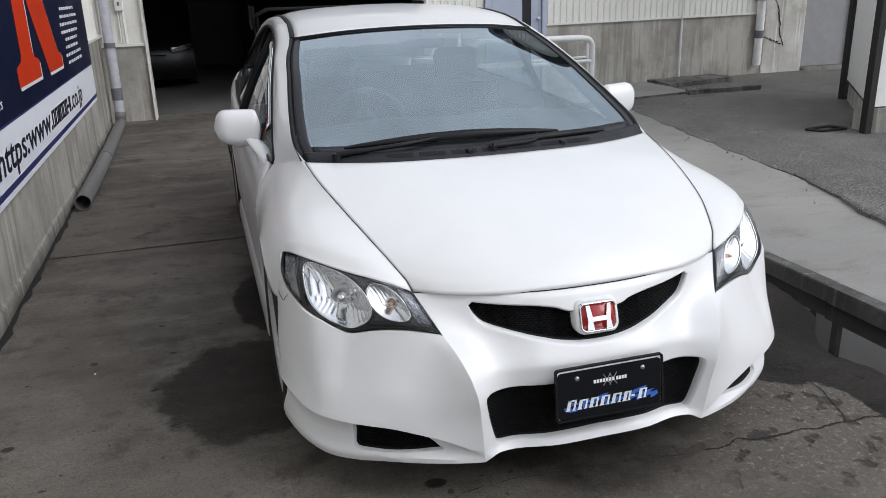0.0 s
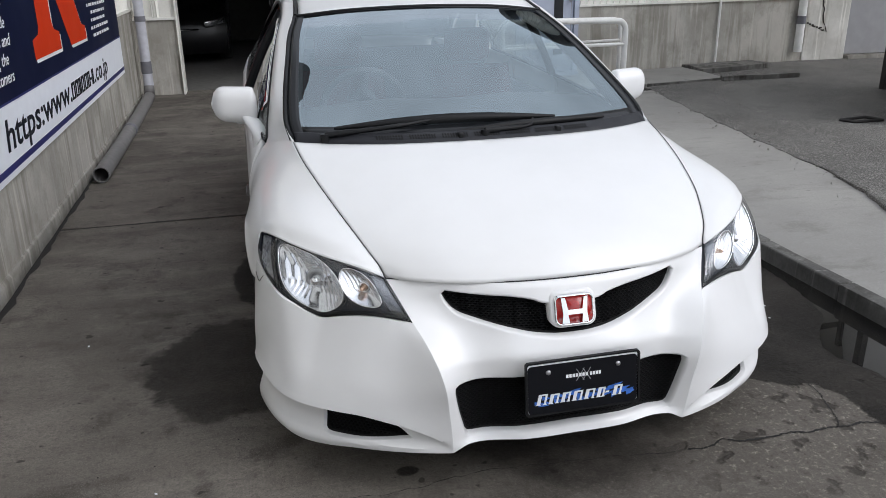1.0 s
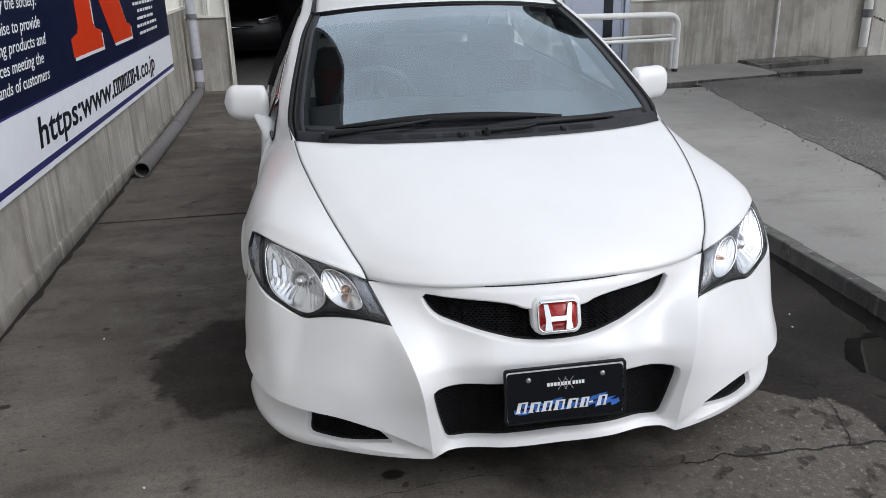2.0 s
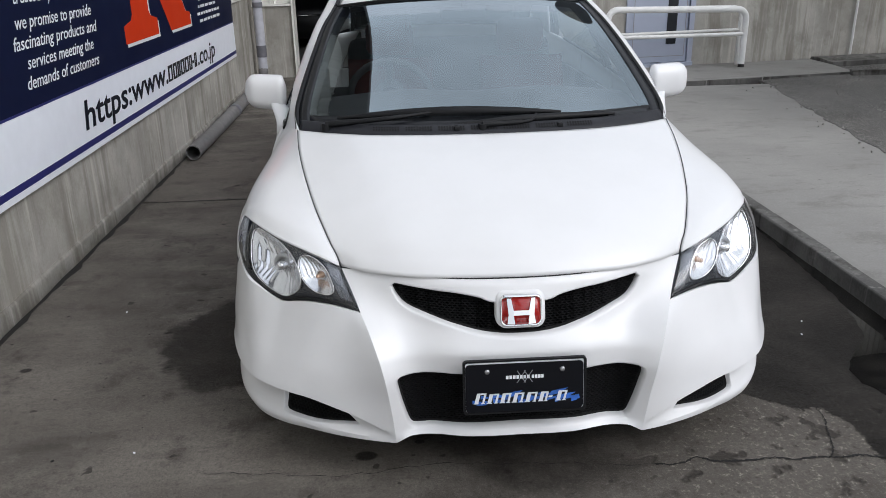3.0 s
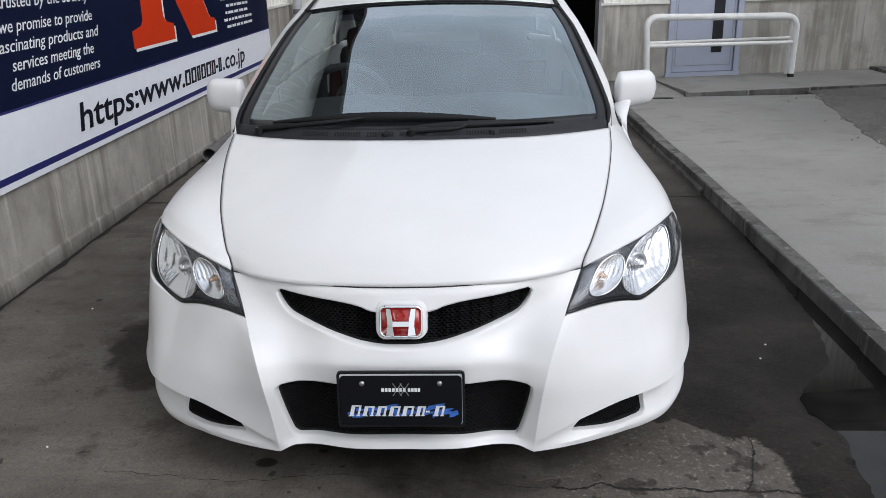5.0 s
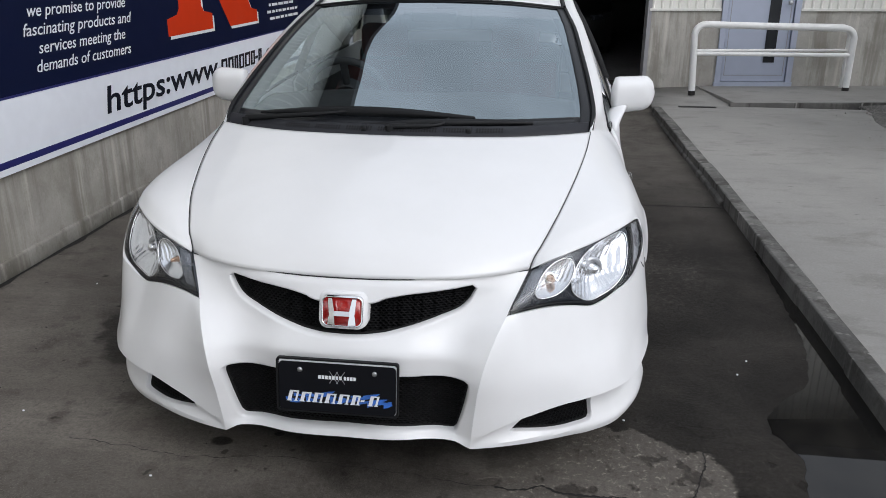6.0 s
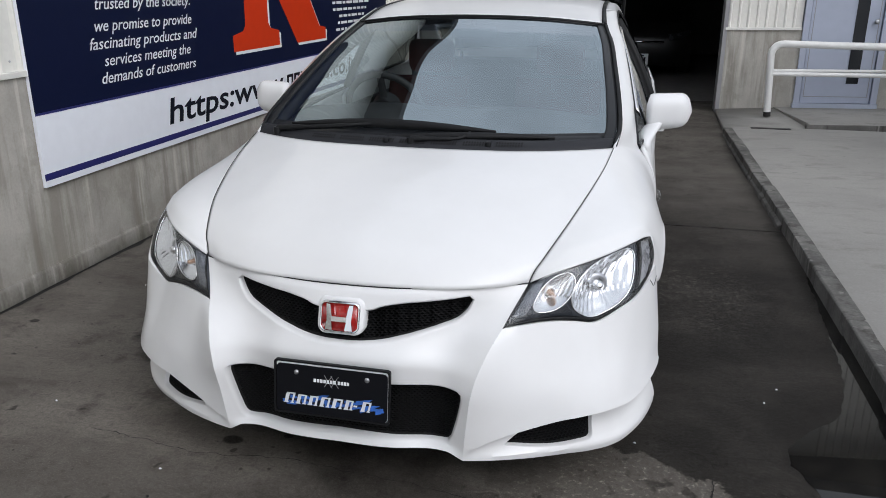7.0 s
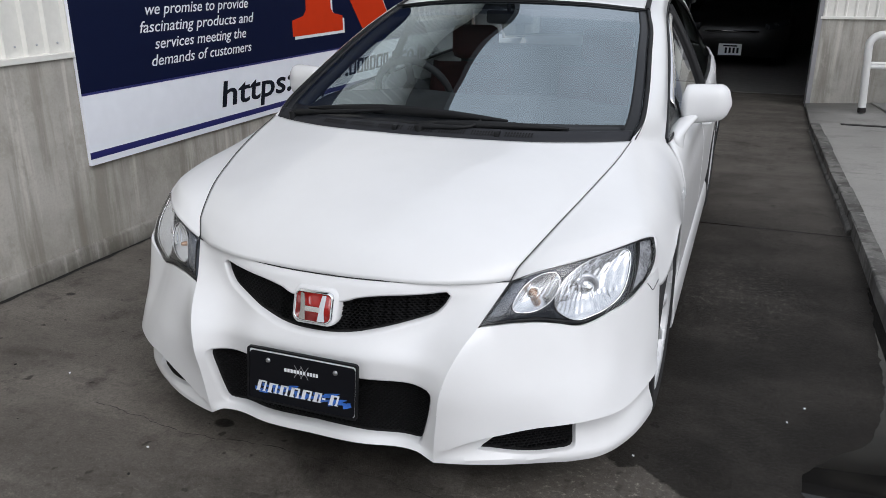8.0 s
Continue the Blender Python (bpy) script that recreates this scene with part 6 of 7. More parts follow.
tagged(part("water", bm, WATER, None, smooth=False), "shallow rain puddle along the foot of the kerb", "puddle", kind="structure")
# crumbs and chips on the slab
rng = random.Random(33)
bm = bmesh.new()
for _ in range(90):
    x, y, r = rng.uniform(-1.95, 1.5), rng.uniform(-0.7, 5.5), rng.choice((0.002, 0.003, 0.003, 0.005))
    bmesh.ops.create_icosphere(bm, subdivisions=1, radius=1.0, matrix=Matrix.Translation((x, y, r * 0.3)) @ pose(0, 0, 0, 0, 0, rng.uniform(0, 360)) @ Matrix.Diagonal((r * 1.5, r, r * 0.6, 1)))
tagged(part("grit", bm, CRACK, ground, "dark crumbs lying on the slab", smooth=False), kind="stuff")
bm = bmesh.new()
for x, y in ((-1.247, 0.316), (0.865, 0.54), (-1.62, 1.45), (-0.62, 0.02), (1.33, 0.93), (1.39, 1.05)):
    bmesh.ops.create_icosphere(bm, subdivisions=1, radius=1.0, matrix=Matrix.Translation((x, y, 0.003)) @ pose(0, 0, 0, 0, 0, rng.uniform(0, 360)) @ Matrix.Diagonal((0.006, 0.004, 0.003, 1)))
tagged(part("chips", bm, PRINTWHITE, ground, "small pale chips on the slab", smooth=False), kind="stuff")


def apron_edge(y):
    """Where the pale apron ends and the asphalt begins."""
    return herm([-6, 0.5, 2.0, 2.8, 3.8, 5.2, 6.7, 7.2], [2.1, 2.45, 2.86, 3.12, 3.28, 3.52, 3.82, 3.95])(y)


# the kerb line closes in on the yard towards the garage
kerb_in = herm([-8, 1.0, 2.3, 3.0, 4.0, 5.0, 6.7], [0.0, 0.0, -0.015, -0.024, -0.040, -0.066, -0.100])

rng = random.Random(2)
ey = np.linspace(-8, 6.72, 150)
edge = [(apron_edge(y) + 0.020 * math.sin(y * 9) * rng.uniform(0.2, 1) + rng.uniform(-0.012, 0.012), y) for y in ey]
bm = bmesh.new()
add_grid(bm, [[(1.829 + kerb_in(y), y, -0.02), (1.829 + kerb_in(y), y, 0.082), (1.86 + kerb_in(y), y, 0.085), (x + 0.03, y, 0.085)] for x, y in edge], flip=True)
apron = tagged(part("pavement", bm, APRON, None, smooth=False), "pale brushed concrete apron beside the kerb", "pavement", kind="structure")
bm = bmesh.new()
rows = []
for (x, y) in edge:
    h = 0.006 + 0.030 * min(1.0, max(0.0, (3.3 - y) / 1.2))
    rows.append([(x, y, 0.070), (x + 0.004, y, 0.085 + h * 0.7), (x + 0.03, y, 0.085 + h), (x + 0.3, y, 0.098), (8, y, 0.10), (40, y, 0.10)])
rows += [[(r[0], y, r[2]) for r in rows[-1]] for y in (7.2, 9.5)]
add_grid(bm, rows, flip=True)
asphalt = tagged(part("asphalt_yard", bm, ASPHALT, None, smooth=False), "coarse worn grey asphalt with a broken edge", "asphalt", kind="structure")
# loose stones along the broken edge
rng = random.Random(8)
bm = bmesh.new()
for k in range(170):
    y = rng.uniform(2.2, 6.7) if k < 200 else rng.uniform(-1, 6.5)
    x = apron_edge(y) + rng.gauss(0.05, 0.13)
    s = rng.choice((0.004, 0.006, 0.008, 0.013)) * rng.uniform(0.7, 1.3)
    m = Matrix.Translation((x, y, 0.092 + s * 0.3)) @ pose(0, 0, 0, rng.uniform(0, 360), rng.uniform(0, 360), 0) @ Matrix.Diagonal((s, s * 0.8, s * 0.5, 1))
    bmesh.ops.create_icosphere(bm, subdivisions=1, radius=1.0, matrix=m)
# a swept seam of pale grit that curves across the asphalt
seam = spl([(4.85, 6.75), (4.35, 6.2), (4.10, 5.5), (4.05, 4.8), (3.95, 4.1), (3.70, 3.5), (3.45, 3.0), (3.2, 2.2)], 60)
for k in range(520):
    c = seam[rng.randrange(60)]
    s = rng.choice((0.003, 0.004, 0.006, 0.009)) * rng.uniform(0.7, 1.3)
    m = Matrix.Translation((c[0] + rng.gauss(0, 0.045), c[1] + rng.uniform(-0.05, 0.05), 0.101)) @ pose(0, 0, 0, rng.uniform(0, 360), rng.uniform(0, 360), 0) @ Matrix.Diagonal((s, s * 0.8, s * 0.5, 1))
    bmesh.ops.create_icosphere(bm, subdivisions=1, radius=1.0, matrix=m)
for k in range(170):
    y = rng.uniform(2.2, 6.9)
    s = rng.choice((0.003, 0.004, 0.006)) * rng.uniform(0.7, 1.3)
    m = Matrix.Translation((apron_edge(y) + 0.15 + abs(rng.gauss(0, 0.9)), y, 0.100)) @ pose(0, 0, 0, rng.uniform(0, 360), rng.uniform(0, 360), 0) @ Matrix.Diagonal((s, s * 0.8, s * 0.5, 1))
    bmesh.ops.create_icosphere(bm, subdivisions=1, radius=1.0, matrix=m)
STONE = simple("pale_gravel", (0.27, 0.26, 0.24), 0.9, grain=0.3, scale=40)
tagged(part("gravel", bm, STONE, None, smooth=False), "loose pale stones along the asphalt edge", "gravel", kind="stuff")

# kerb stones
kerb = thing("kerb", "row of weathered concrete kerb stones beside the yard", "kerb")
kerb["kind"] = "structure"
rng = random.Random(5)
y = -5.18
while y < 6.55:
    y1 = min(y + 0.62, 6.72)
    bm = bmesh.new()
    j = rng.uniform(-0.004, 0.004)
    box(bm, 1.752 + j, 1.840 + j, y + 0.003, y1 - 0.003, -0.05, 0.089 + rng.uniform(-0.004, 0.004), 0.010)
    for v in bm.verts:
        v.co += Vector((rng.uniform(-1, 1) + 400 * kerb_in(v.co.y), rng.uniform(-1, 1), rng.uniform(-1, 1))) * 0.0025
    part("kerb_stone", bm, KERB, kerb, smooth=False)
    y += 0.62

# low mortar ledge along the foot of the far kerb stones
rng = random.Random(12)
bm = bmesh.new()
add_grid(bm, [[(1.734 + kerb_in(y) + rng.uniform(-0.004, 0.004), y, -0.01), (1.736 + kerb_in(y), y, 0.026 + rng.uniform(-0.004, 0.004)), (1.758 + kerb_in(y), y, 0.040 + rng.uniform(-0.004, 0.004))] for y in np.linspace(3.26, 6.6, 40)], flip=True)
bm.faces.new([bm.verts.new(p) for p in ((1.709, 3.26, -0.01), (1.711, 3.26, 0.026), (1.733, 3.26, 0.040), (1.733, 3.26, -0.01))])
part("mortar_ledge", bm, KERB, kerb, "rough mortar ledge", smooth=False)
# ---- wall with the sign ----
WX = -2.10
bm = bmesh.new()
box(bm, WX - 0.22, WX, -7.0, 8.45, -0.1, 1.058, 0.004)
wall_w = tagged(part("wall_west", bm, WALL_C, None, smooth=False), "stained poured-concrete base wall", "wall", kind="structure")
bm = bmesh.new()
rng = random.Random(3)
prof = [(WX - 0.02, -0.05), (WX + 0.014, -0.02), (WX + 0.013, 0.080), (WX + 0.006, 0.097), (WX - 0.02, 0.098)]
add_grid(bm, [[(x + (rng.uniform(-0.004, 0.004) if 0 < i < 4 else 0), y, z + (rng.uniform(-0.004, 0.004) if i > 1 else 0)) for i, (x, z) in enumerate(prof)] for y in np.arange(-7, 8.46, 0.15)])
tagged(part("footing", bm, WALL_D, None), "low rough concrete footing along the wall", "footing", kind="structure")
bm = bmesh.new()
run = [(WX + 0.022 + 0.006 * math.sin(y * 7), y) for y in np.arange(-3, 7.6, 0.08)]
rng = random.Random(9)
part("dirt_line", ribbon(run, [0.013 + 0.020 * rng.random() ** 2 for _ in run], 0.0024), CRACK, ground, "dark dirt along the foot of the wall", smooth=False)


def ribbed(bm, a, b, z0, z1, pitch=0.125, depth=0.016, out=(1, 0)):
    """Upright ribs of sheet cladding along the line from a to b in plan."""
    a, b = Vector(a), Vector(b)
    n = int((b - a).length / pitch)
    t = (b - a).normalized()
    o = Vector(out)
    pts = []
    for i in range(n + 1):
        c = a + t * (i * pitch)
        pts += [c, c + t * pitch * 0.10 + o * depth, c + t * pitch * 0.24 + o * depth, c + t * pitch * 0.34]
    add_grid(bm, [[(p.x, p.y, z) for p in pts] for z in (z0, z1)])


bm = bmesh.new()
ribbed(bm, (WX - 0.015, -7.0), (WX - 0.015, 8.45), 1.085, 4.6)
box(bm, WX - 0.24, WX - 0.03, -7.0, 8.45, 1.058, 4.6)
tagged(part("cladding_west", bm, SHEET, None, smooth=False), "cream ribbed sheet-metal cladding", "wall", kind="structure")
bm = bmesh.new()
box(bm, WX - 0.05, WX + 0.018, -7.0, 8.45, 1.059, 1.088, 0.003)
tagged(part("trim", bm, SHEET, None, smooth=False), "cream flashing strip under the cladding", "flashing", kind="structure")
bm = bmesh.new()
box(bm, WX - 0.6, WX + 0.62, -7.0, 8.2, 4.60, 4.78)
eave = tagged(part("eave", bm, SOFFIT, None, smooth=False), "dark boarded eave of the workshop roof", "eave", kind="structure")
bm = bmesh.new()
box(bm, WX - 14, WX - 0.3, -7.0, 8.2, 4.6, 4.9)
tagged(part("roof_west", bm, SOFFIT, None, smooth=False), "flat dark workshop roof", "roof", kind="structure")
# screw heads along the sheet foot
bm = bmesh.new()
for i, yy in enumerate(np.arange(-1.0, 1.38, 0.125)):
    bmesh.ops.create_icosphere(bm, subdivisions=1, radius=0.006, matrix=Matrix.Translation((WX - 0.012, yy + 0.08, 1.135)))
tagged(part("screw_heads", bm, SATIN, wall_w, "small screw heads", smooth=False), kind="stuff")

# sign
SX = -2.078
sign = thing("sign_board", "large navy and white printed sign board on the wall", "sign", at=(WX, 4.2, 0.505))
sign.location = (0, 0, 0)
box_part("board", (WX + 0.002, SX, 1.395, 7.05, 0.505, 2.45), SIGNWHITE, sign, "white board", 0.002)
box_part("navy_field", (SX, SX + 0.001, 1.3955, 7.0495, 0.866, 2.449), SIGNNAVY, sign, "navy printed field")
box_part("blue_stripe", (SX, SX + 0.001, 1.3955, 7.0495, 0.539, 0.574), SIGNSTRIPE, sign, "dark blue stripe")
# soft blue edge above the white band
box_part("blue_edge", (SX + 0.001, SX + 0.0015, 1.3955, 7.0495, 0.866, 0.878), SIGNSTRIPE, sign)


def wall_pose(y, z):
    """Writing on the wall: reads away from the yard's mouth, faces the yard."""
    return Matrix(((0, 0, 1, SX + 0.002), (1, 0, 0, y), (0, 1, 0, z), (0, 0, 0, 1)))


def wall_words(words, y, z, height, width, material, shear=0.26, bold=0.004):
    bm = text_mesh(words, height * 1.42, wall_pose(y, z), 0.0005, shear, 1.0, width, height * bold)
    # one part for each letter
    todo, letters = set(bm.verts), []
    while todo:
        stack, isle = [todo.pop()], []
        while stack:
            v = stack.pop()
            isle.append(v)
            for e in v.link_edges:
                o = e.other_vert(v)
                if o in todo:
                    todo.discard(o)
                    stack.append(o)
        lo, hi = min(v.co.y for v in isle), max(v.co.y for v in isle)
        for l in letters:
            if min(hi, l[1]) - max(lo, l[0]) > 0.5 * min(hi - lo, l[1] - l[0]) and abs((lo + hi) / 2 - (l[0] + l[1]) / 2) < 0.02:
                l[2].extend(isle)
                l[0], l[1] = min(lo, l[0]), max(hi, l[1])
                break
        else:
            letters.append([lo, hi, isle])
    for lo, hi, isle in sorted(letters, key=lambda q: q[0]):
        one, new_of = bmesh.new(), {}
        for v in isle:
            new_of[v] = one.verts.new(v.co)
        for f in {f for v in isle for f in v.link_faces}:
            one.faces.new([new_of[v] for v in f.verts])
        part("letter", one, material, sign, smooth=False)
    bm.free()


wall_words("trusted by the society.", 1.955, 1.352, 0.062, 0.95, PRINTWHITE)
wall_words("we promise to provide", 1.93, 1.238, 0.062, 0.975, PRINTWHITE)
wall_words("fascinating products and", 1.87, 1.145, 0.062, 1.09, PRINTWHITE)
wall_words("services meeting the", 1.975, 1.052, 0.062, 0.885, PRINTWHITE)
wall_words("demands of customers", 1.935, 0.960, 0.062, 0.975, PRINTWHITE)
wall_words("https:www.", 2.535, 0.640, 0.160, 1.74, LETTERBLACK, 0.14, 0.020)
wall_words(".co.jp", 5.27, 0.640, 0.150, 0.72, LETTERBLACK, 0.14, 0.020)
for y0, w, h in ((4.29, 0.135, 0.118), (4.435, 0.125, 0.118), (4.57, 0.095, 0.118), (4.675, 0.125, 0.118), (4.81, 0.135, 0.118), (4.955, 0.11, 0.118), (5.075, 0.06, 0.024), (5.145, 0.095, 0.118)):
    z0 = 0.64 + (0.04 if h < 0.05 else 0.0)
    bm = bmesh.new()
    if h < 0.05:
        box(bm, SX + 0.001, SX + 0.003, y0, y0 + w, z0, z0 + h)
        part("name_block", bm, LETTERBLACK, sign, "short black bar", smooth=False)
        continue
    lean = lambda q, z: (q + 0.16 * (z - z0), z)
    for a, c, lo, hi in ((y0, y0 + 0.036, z0, z0 + h), (y0 + w - 0.044, y0 + w - 0.012, z0, z0 + h), (y0, y0 + w - 0.02, z0 + h - 0.022, z0 + h), (y0 + 0.01, y0 + w - 0.012, z0, z0 + 0.016)):
        plate_of(bm, [lean(a, lo), lean(c, lo), lean(c, hi), lean(a, hi)], lambda y, z: (SX + 0.001, y, z), lambda y, z: (SX + 0.003, y, z))
    part("name_block", bm, LETTERBLACK, sign, "black leaning block", smooth=False)


def sign_shape(poly, material, d0, d1, name, label):
    bm = bmesh.new()
    plate_of(bm, poly, lambda y, z: (SX + d0, y, z), lambda y, z: (SX + d1, y, z))
    part(name, bm, material, sign, label, smooth=False)


FOOT = [(3.44, 1.011), (4.21, 1.011), (4.21, 1.125), (4.06, 1.150), (4.02, 1.19), (4.03, 1.90), (3.66, 1.90), (3.64, 1.19), (3.60, 1.150), (3.44, 1.125)]
LEG = [(4.24, 1.36), (4.56, 1.002), (5.20, 1.002), (5.20, 1.10), (5.06, 1.12), (4.66, 1.60), (4.30, 1.80), (4.03, 1.62)]
for poly in (FOOT, LEG):
    sign_shape([(y + 0.03, z - 0.022) for y, z in poly], PRINTWHITE, 0.001, 0.0018, "emblem_shadow", "white edge of the red emblem")
    sign_shape(poly, SIGNRED, 0.0019, 0.0030, "emblem_stroke", "broad red slab-shaped stroke")
# small print that cannot be read
rng = random.Random(21)
bm = bmesh.new()
for i in range(8):
    z = 0.985 + 0.062 * i
    w = rng.uniform(0.65, 1.05)
    y0 = 5.90 - w / 2
    while y0 < 5.90 + w / 2:
        ln = rng.uniform(0.05, 0.16)
        box(bm, SX + 0.001, SX + 0.0022, y0, y0 + ln, z, z + 0.024)
        y0 += ln + 0.03
tagged(part("small_print", bm, PRINTWHITE, sign, "rows of small white print", smooth=False), kind="stuff")
bm = bmesh.new()
for z, w in ((1.46, 0.8), (1.55, 1.0), (1.64, 0.9)):
    box(bm, SX + 0.001, SX + 0.0022, 2.42 - w / 2, 2.42 + w / 2, z, z + 0.04)
tagged(part("small_print", bm, PRINTWHITE, sign, smooth=False), kind="stuff")

# ---- drain pipes ----
pipe = thing("drain_pipe", "grey plastic drain pipe lying along the wall foot", "pipe")
PXL = -1.985
bm = bmesh.new()
lying = [(PXL, 8.17, 0.20), (PXL, 8.10, 0.13), (PXL, 7.98, 0.10), (PXL, 6.0, 0.066), (PXL, 4.36, 0.064)]
rr = 0.060
cs = spl(lying, 40)
tube(bm, cs, rr, 20, caps=False)
inner = [(x, y, z) for x, y, z in cs]
tube(bm, inner, rr - 0.006, 20, caps=False)
end = [[Vector((PXL + r * math.cos(a), 4.36, 0.064 + r * math.sin(a))) for a in np.linspace(0, math.tau, 20, endpoint=False)] for r in (rr - 0.006, rr)]
add_grid(bm, end, closed=True)
part("lying_pipe", bm, PVC, pipe, "scuffed grey pipe, open at the end")
bm = bmesh.new()
lathe(bm, [(0, 0.061), (0.002, 0.066), (0.10, 0.066), (0.102, 0.061)], (PXL, 6.1, 0.067), (0, 1, 0), 20)
part("collar", bm, PVCBAND, pipe)
bm = bmesh.new()
tube(bm, [(PXL, 8.17, 0.17), (PXL, 8.17, 4.4)], 0.056, 18)
part("upright_pipe", bm, PVCPALE, pipe, "pale upright downpipe")
for z0, z1 in ((0.36, 0.50), (0.95, 1.01)):
    bm = bmesh.new()
    tube(bm, [(PXL, 8.17, z0), (PXL, 8.17, z1)], 0.062, 18)
    part("collar", bm, PVCBAND, pipe, "dark pipe collar")

# ---- garage front ----
GL = (-2.32, 8.55)
GLR = (-1.60, 8.42)


def gy(x):
    return 8.0 + 0.14 * (x - 2.9)


def slab(name, x0, x1, z0, z1, material, label, thick=0.2, step=0.0, kind="structure", category="wall", base=gy, bevel=0.003):
    """A piece of the back wall that follows its slant in plan."""
    bm = bmesh.new()
    v = [bm.verts.new(p) for p in ((x0, base(x0) - step, z0), (x1, base(x1) - step, z0), (x1, base(x1) + thick, z0), (x0, base(x0) + thick, z0), (x0, base(x0) - step, z1), (x1, base(x1) - step, z1), (x1, base(x1) + thick, z1), (x0, base(x0) + thick, z1))]
    for q in ((3, 2, 1, 0), (4, 5, 6, 7), (0, 1, 5, 4), (1, 2, 6, 5), (2, 3, 7, 6), (3, 0, 4, 7)):
        bm.faces.new([v[i] for i in q])
    return tagged(part(name, bm, material, None, smooth=False), label, category, kind=kind)


flat = lambda x: 8.44
slab("wall_north_1", -2.12, -1.60, -0.05, 0.95, WALL_C, "grey concrete base beside the garage opening", 0.26, base=flat)
bm = bmesh.new()
ribbed(bm, (-2.10, 8.44), (-1.64, 8.44), 0.97, 4.6, 0.23, -0.016, (0, 1))
box(bm, -2.12, -1.60, 8.452, 8.70, 0.95, 4.6)
tagged(part("cladding_north_1", bm, SHEET, None, smooth=False), "cream sheet cladding beside the garage opening", "wall", kind="structure")
box_part("sill_strip", (-2.10, -1.60, 8.415, 8.45, 0.945, 0.972), SHEET, None)
tagged(bpy.data.objects["sill_strip"], "cream flashing strip", "flashing", kind="structure")
box_part("garage_post", (-1.612, -1.590, 8.40, 8.72, 0.0, 3.3), SHEET, None)
tagged(bpy.data.objects["garage_post"], "pale steel door post of the garage", "post", kind="structure")

sw = thing("switch_box", "small pale switch box with two conduits on the cladding", "switch box")
box_part("box", (-1.889, -1.797, 8.375, 8.436, 1.349, 1.519), WHITEPAINT, sw, "pale plastic box", 0.006)
box_part("button", (-1.855, -1.831, 8.368, 8.375, 1.409, 1.449), PVCBAND, sw, "dark button", 0.002)
for xc in (-1.869, -1.817):
    bm = bmesh.new()
    tube(bm, [(xc, 8.42, 0.985), (xc, 8.42, 1.349)], 0.008, 8)
    part("conduit", bm, SHEET, sw, "thin cream conduit")

slab("wall_north_2", 1.68, 2.51, -0.05, 0.99, WALL_C, "stained concrete base of the back wall", 0.25)
slab("wall_north_3", 3.41, 7.6, -0.05, 0.99, WALL_C, "stained concrete base of the back wall", 0.25)
bm = bmesh.new()
o = Vector((0.14, -1)).normalized()
ribbed(bm, (1.70, gy(1.70) + 0.012), (2.47, gy(2.47) + 0.012), 1.01, 4.6, 0.10, 0.014, o)
ribbed(bm, (3.43, gy(3.43) + 0.012), (7.55, gy(7.55) + 0.012), 1.01, 4.6, 0.10, 0.014, o)
for x0, x1 in ((1.68, 2.50), (3.42, 7.6)):
    v = [(x0, gy(x0) + 0.014), (x1, gy(x1) + 0.014), (x1, gy(x1) + 0.25), (x0, gy(x0) + 0.25)]
    add_grid(bm, [[(x, y, z) for x, y in v] for z in (0.99, 4.6)], closed=True)
tagged(part("cladding_north_2", bm, SHEET, None, smooth=False), "cream ribbed cladding above the concrete base", "wall", kind="structure")
slab("flashing_1", 1.68, 2.50, 0.985, 1.012, SHEET, "cream flashing strip", 0.03, 0.022, category="flashing")
slab("flashing_2", 3.42, 7.6, 0.985, 1.012, SHEET, "cream flashing strip", 0.03, 0.022, category="flashing")
slab("lintel", -1.60, 1.70, 3.2, 4.6, SHEET, "cream panel over the garage opening", 0.25, base=lambda x: 8.44 + (gy(1.7) - 8.44) * (x + 1.6) / 3.3)
slab("lintel_door", 2.50, 3.42, 2.16, 4.6, SHEET, "cream panel over the steel door", 0.25)
slab("garage_jamb", 1.655, 1.70, 0.0, 3.2, DOORGREY, "grey steel jamb of the garage", 0.28, 0.02, category="jamb")
# garage hall
bm = bmesh.new()
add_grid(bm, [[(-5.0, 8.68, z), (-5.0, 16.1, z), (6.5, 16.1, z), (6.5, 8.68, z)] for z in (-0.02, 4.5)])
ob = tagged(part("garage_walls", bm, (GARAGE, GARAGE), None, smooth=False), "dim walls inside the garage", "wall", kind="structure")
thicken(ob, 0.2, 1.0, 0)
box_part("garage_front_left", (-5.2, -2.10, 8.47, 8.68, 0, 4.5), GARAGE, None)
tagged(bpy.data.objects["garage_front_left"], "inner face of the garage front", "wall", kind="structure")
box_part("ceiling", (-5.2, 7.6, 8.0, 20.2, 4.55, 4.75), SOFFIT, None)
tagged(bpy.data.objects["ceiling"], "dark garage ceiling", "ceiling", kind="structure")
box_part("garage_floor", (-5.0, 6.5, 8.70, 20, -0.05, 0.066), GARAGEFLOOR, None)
tagged(bpy.data.objects["garage_floor"], "oil-darkened garage floor", "floor", kind="structure")

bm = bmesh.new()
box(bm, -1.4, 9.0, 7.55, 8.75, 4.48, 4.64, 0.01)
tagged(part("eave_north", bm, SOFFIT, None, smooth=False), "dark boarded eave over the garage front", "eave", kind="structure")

# ---- steel door ----
door = thing("door_1", "pale blue steel door with a narrow dark window", "door")
door["kind"] = "structure"


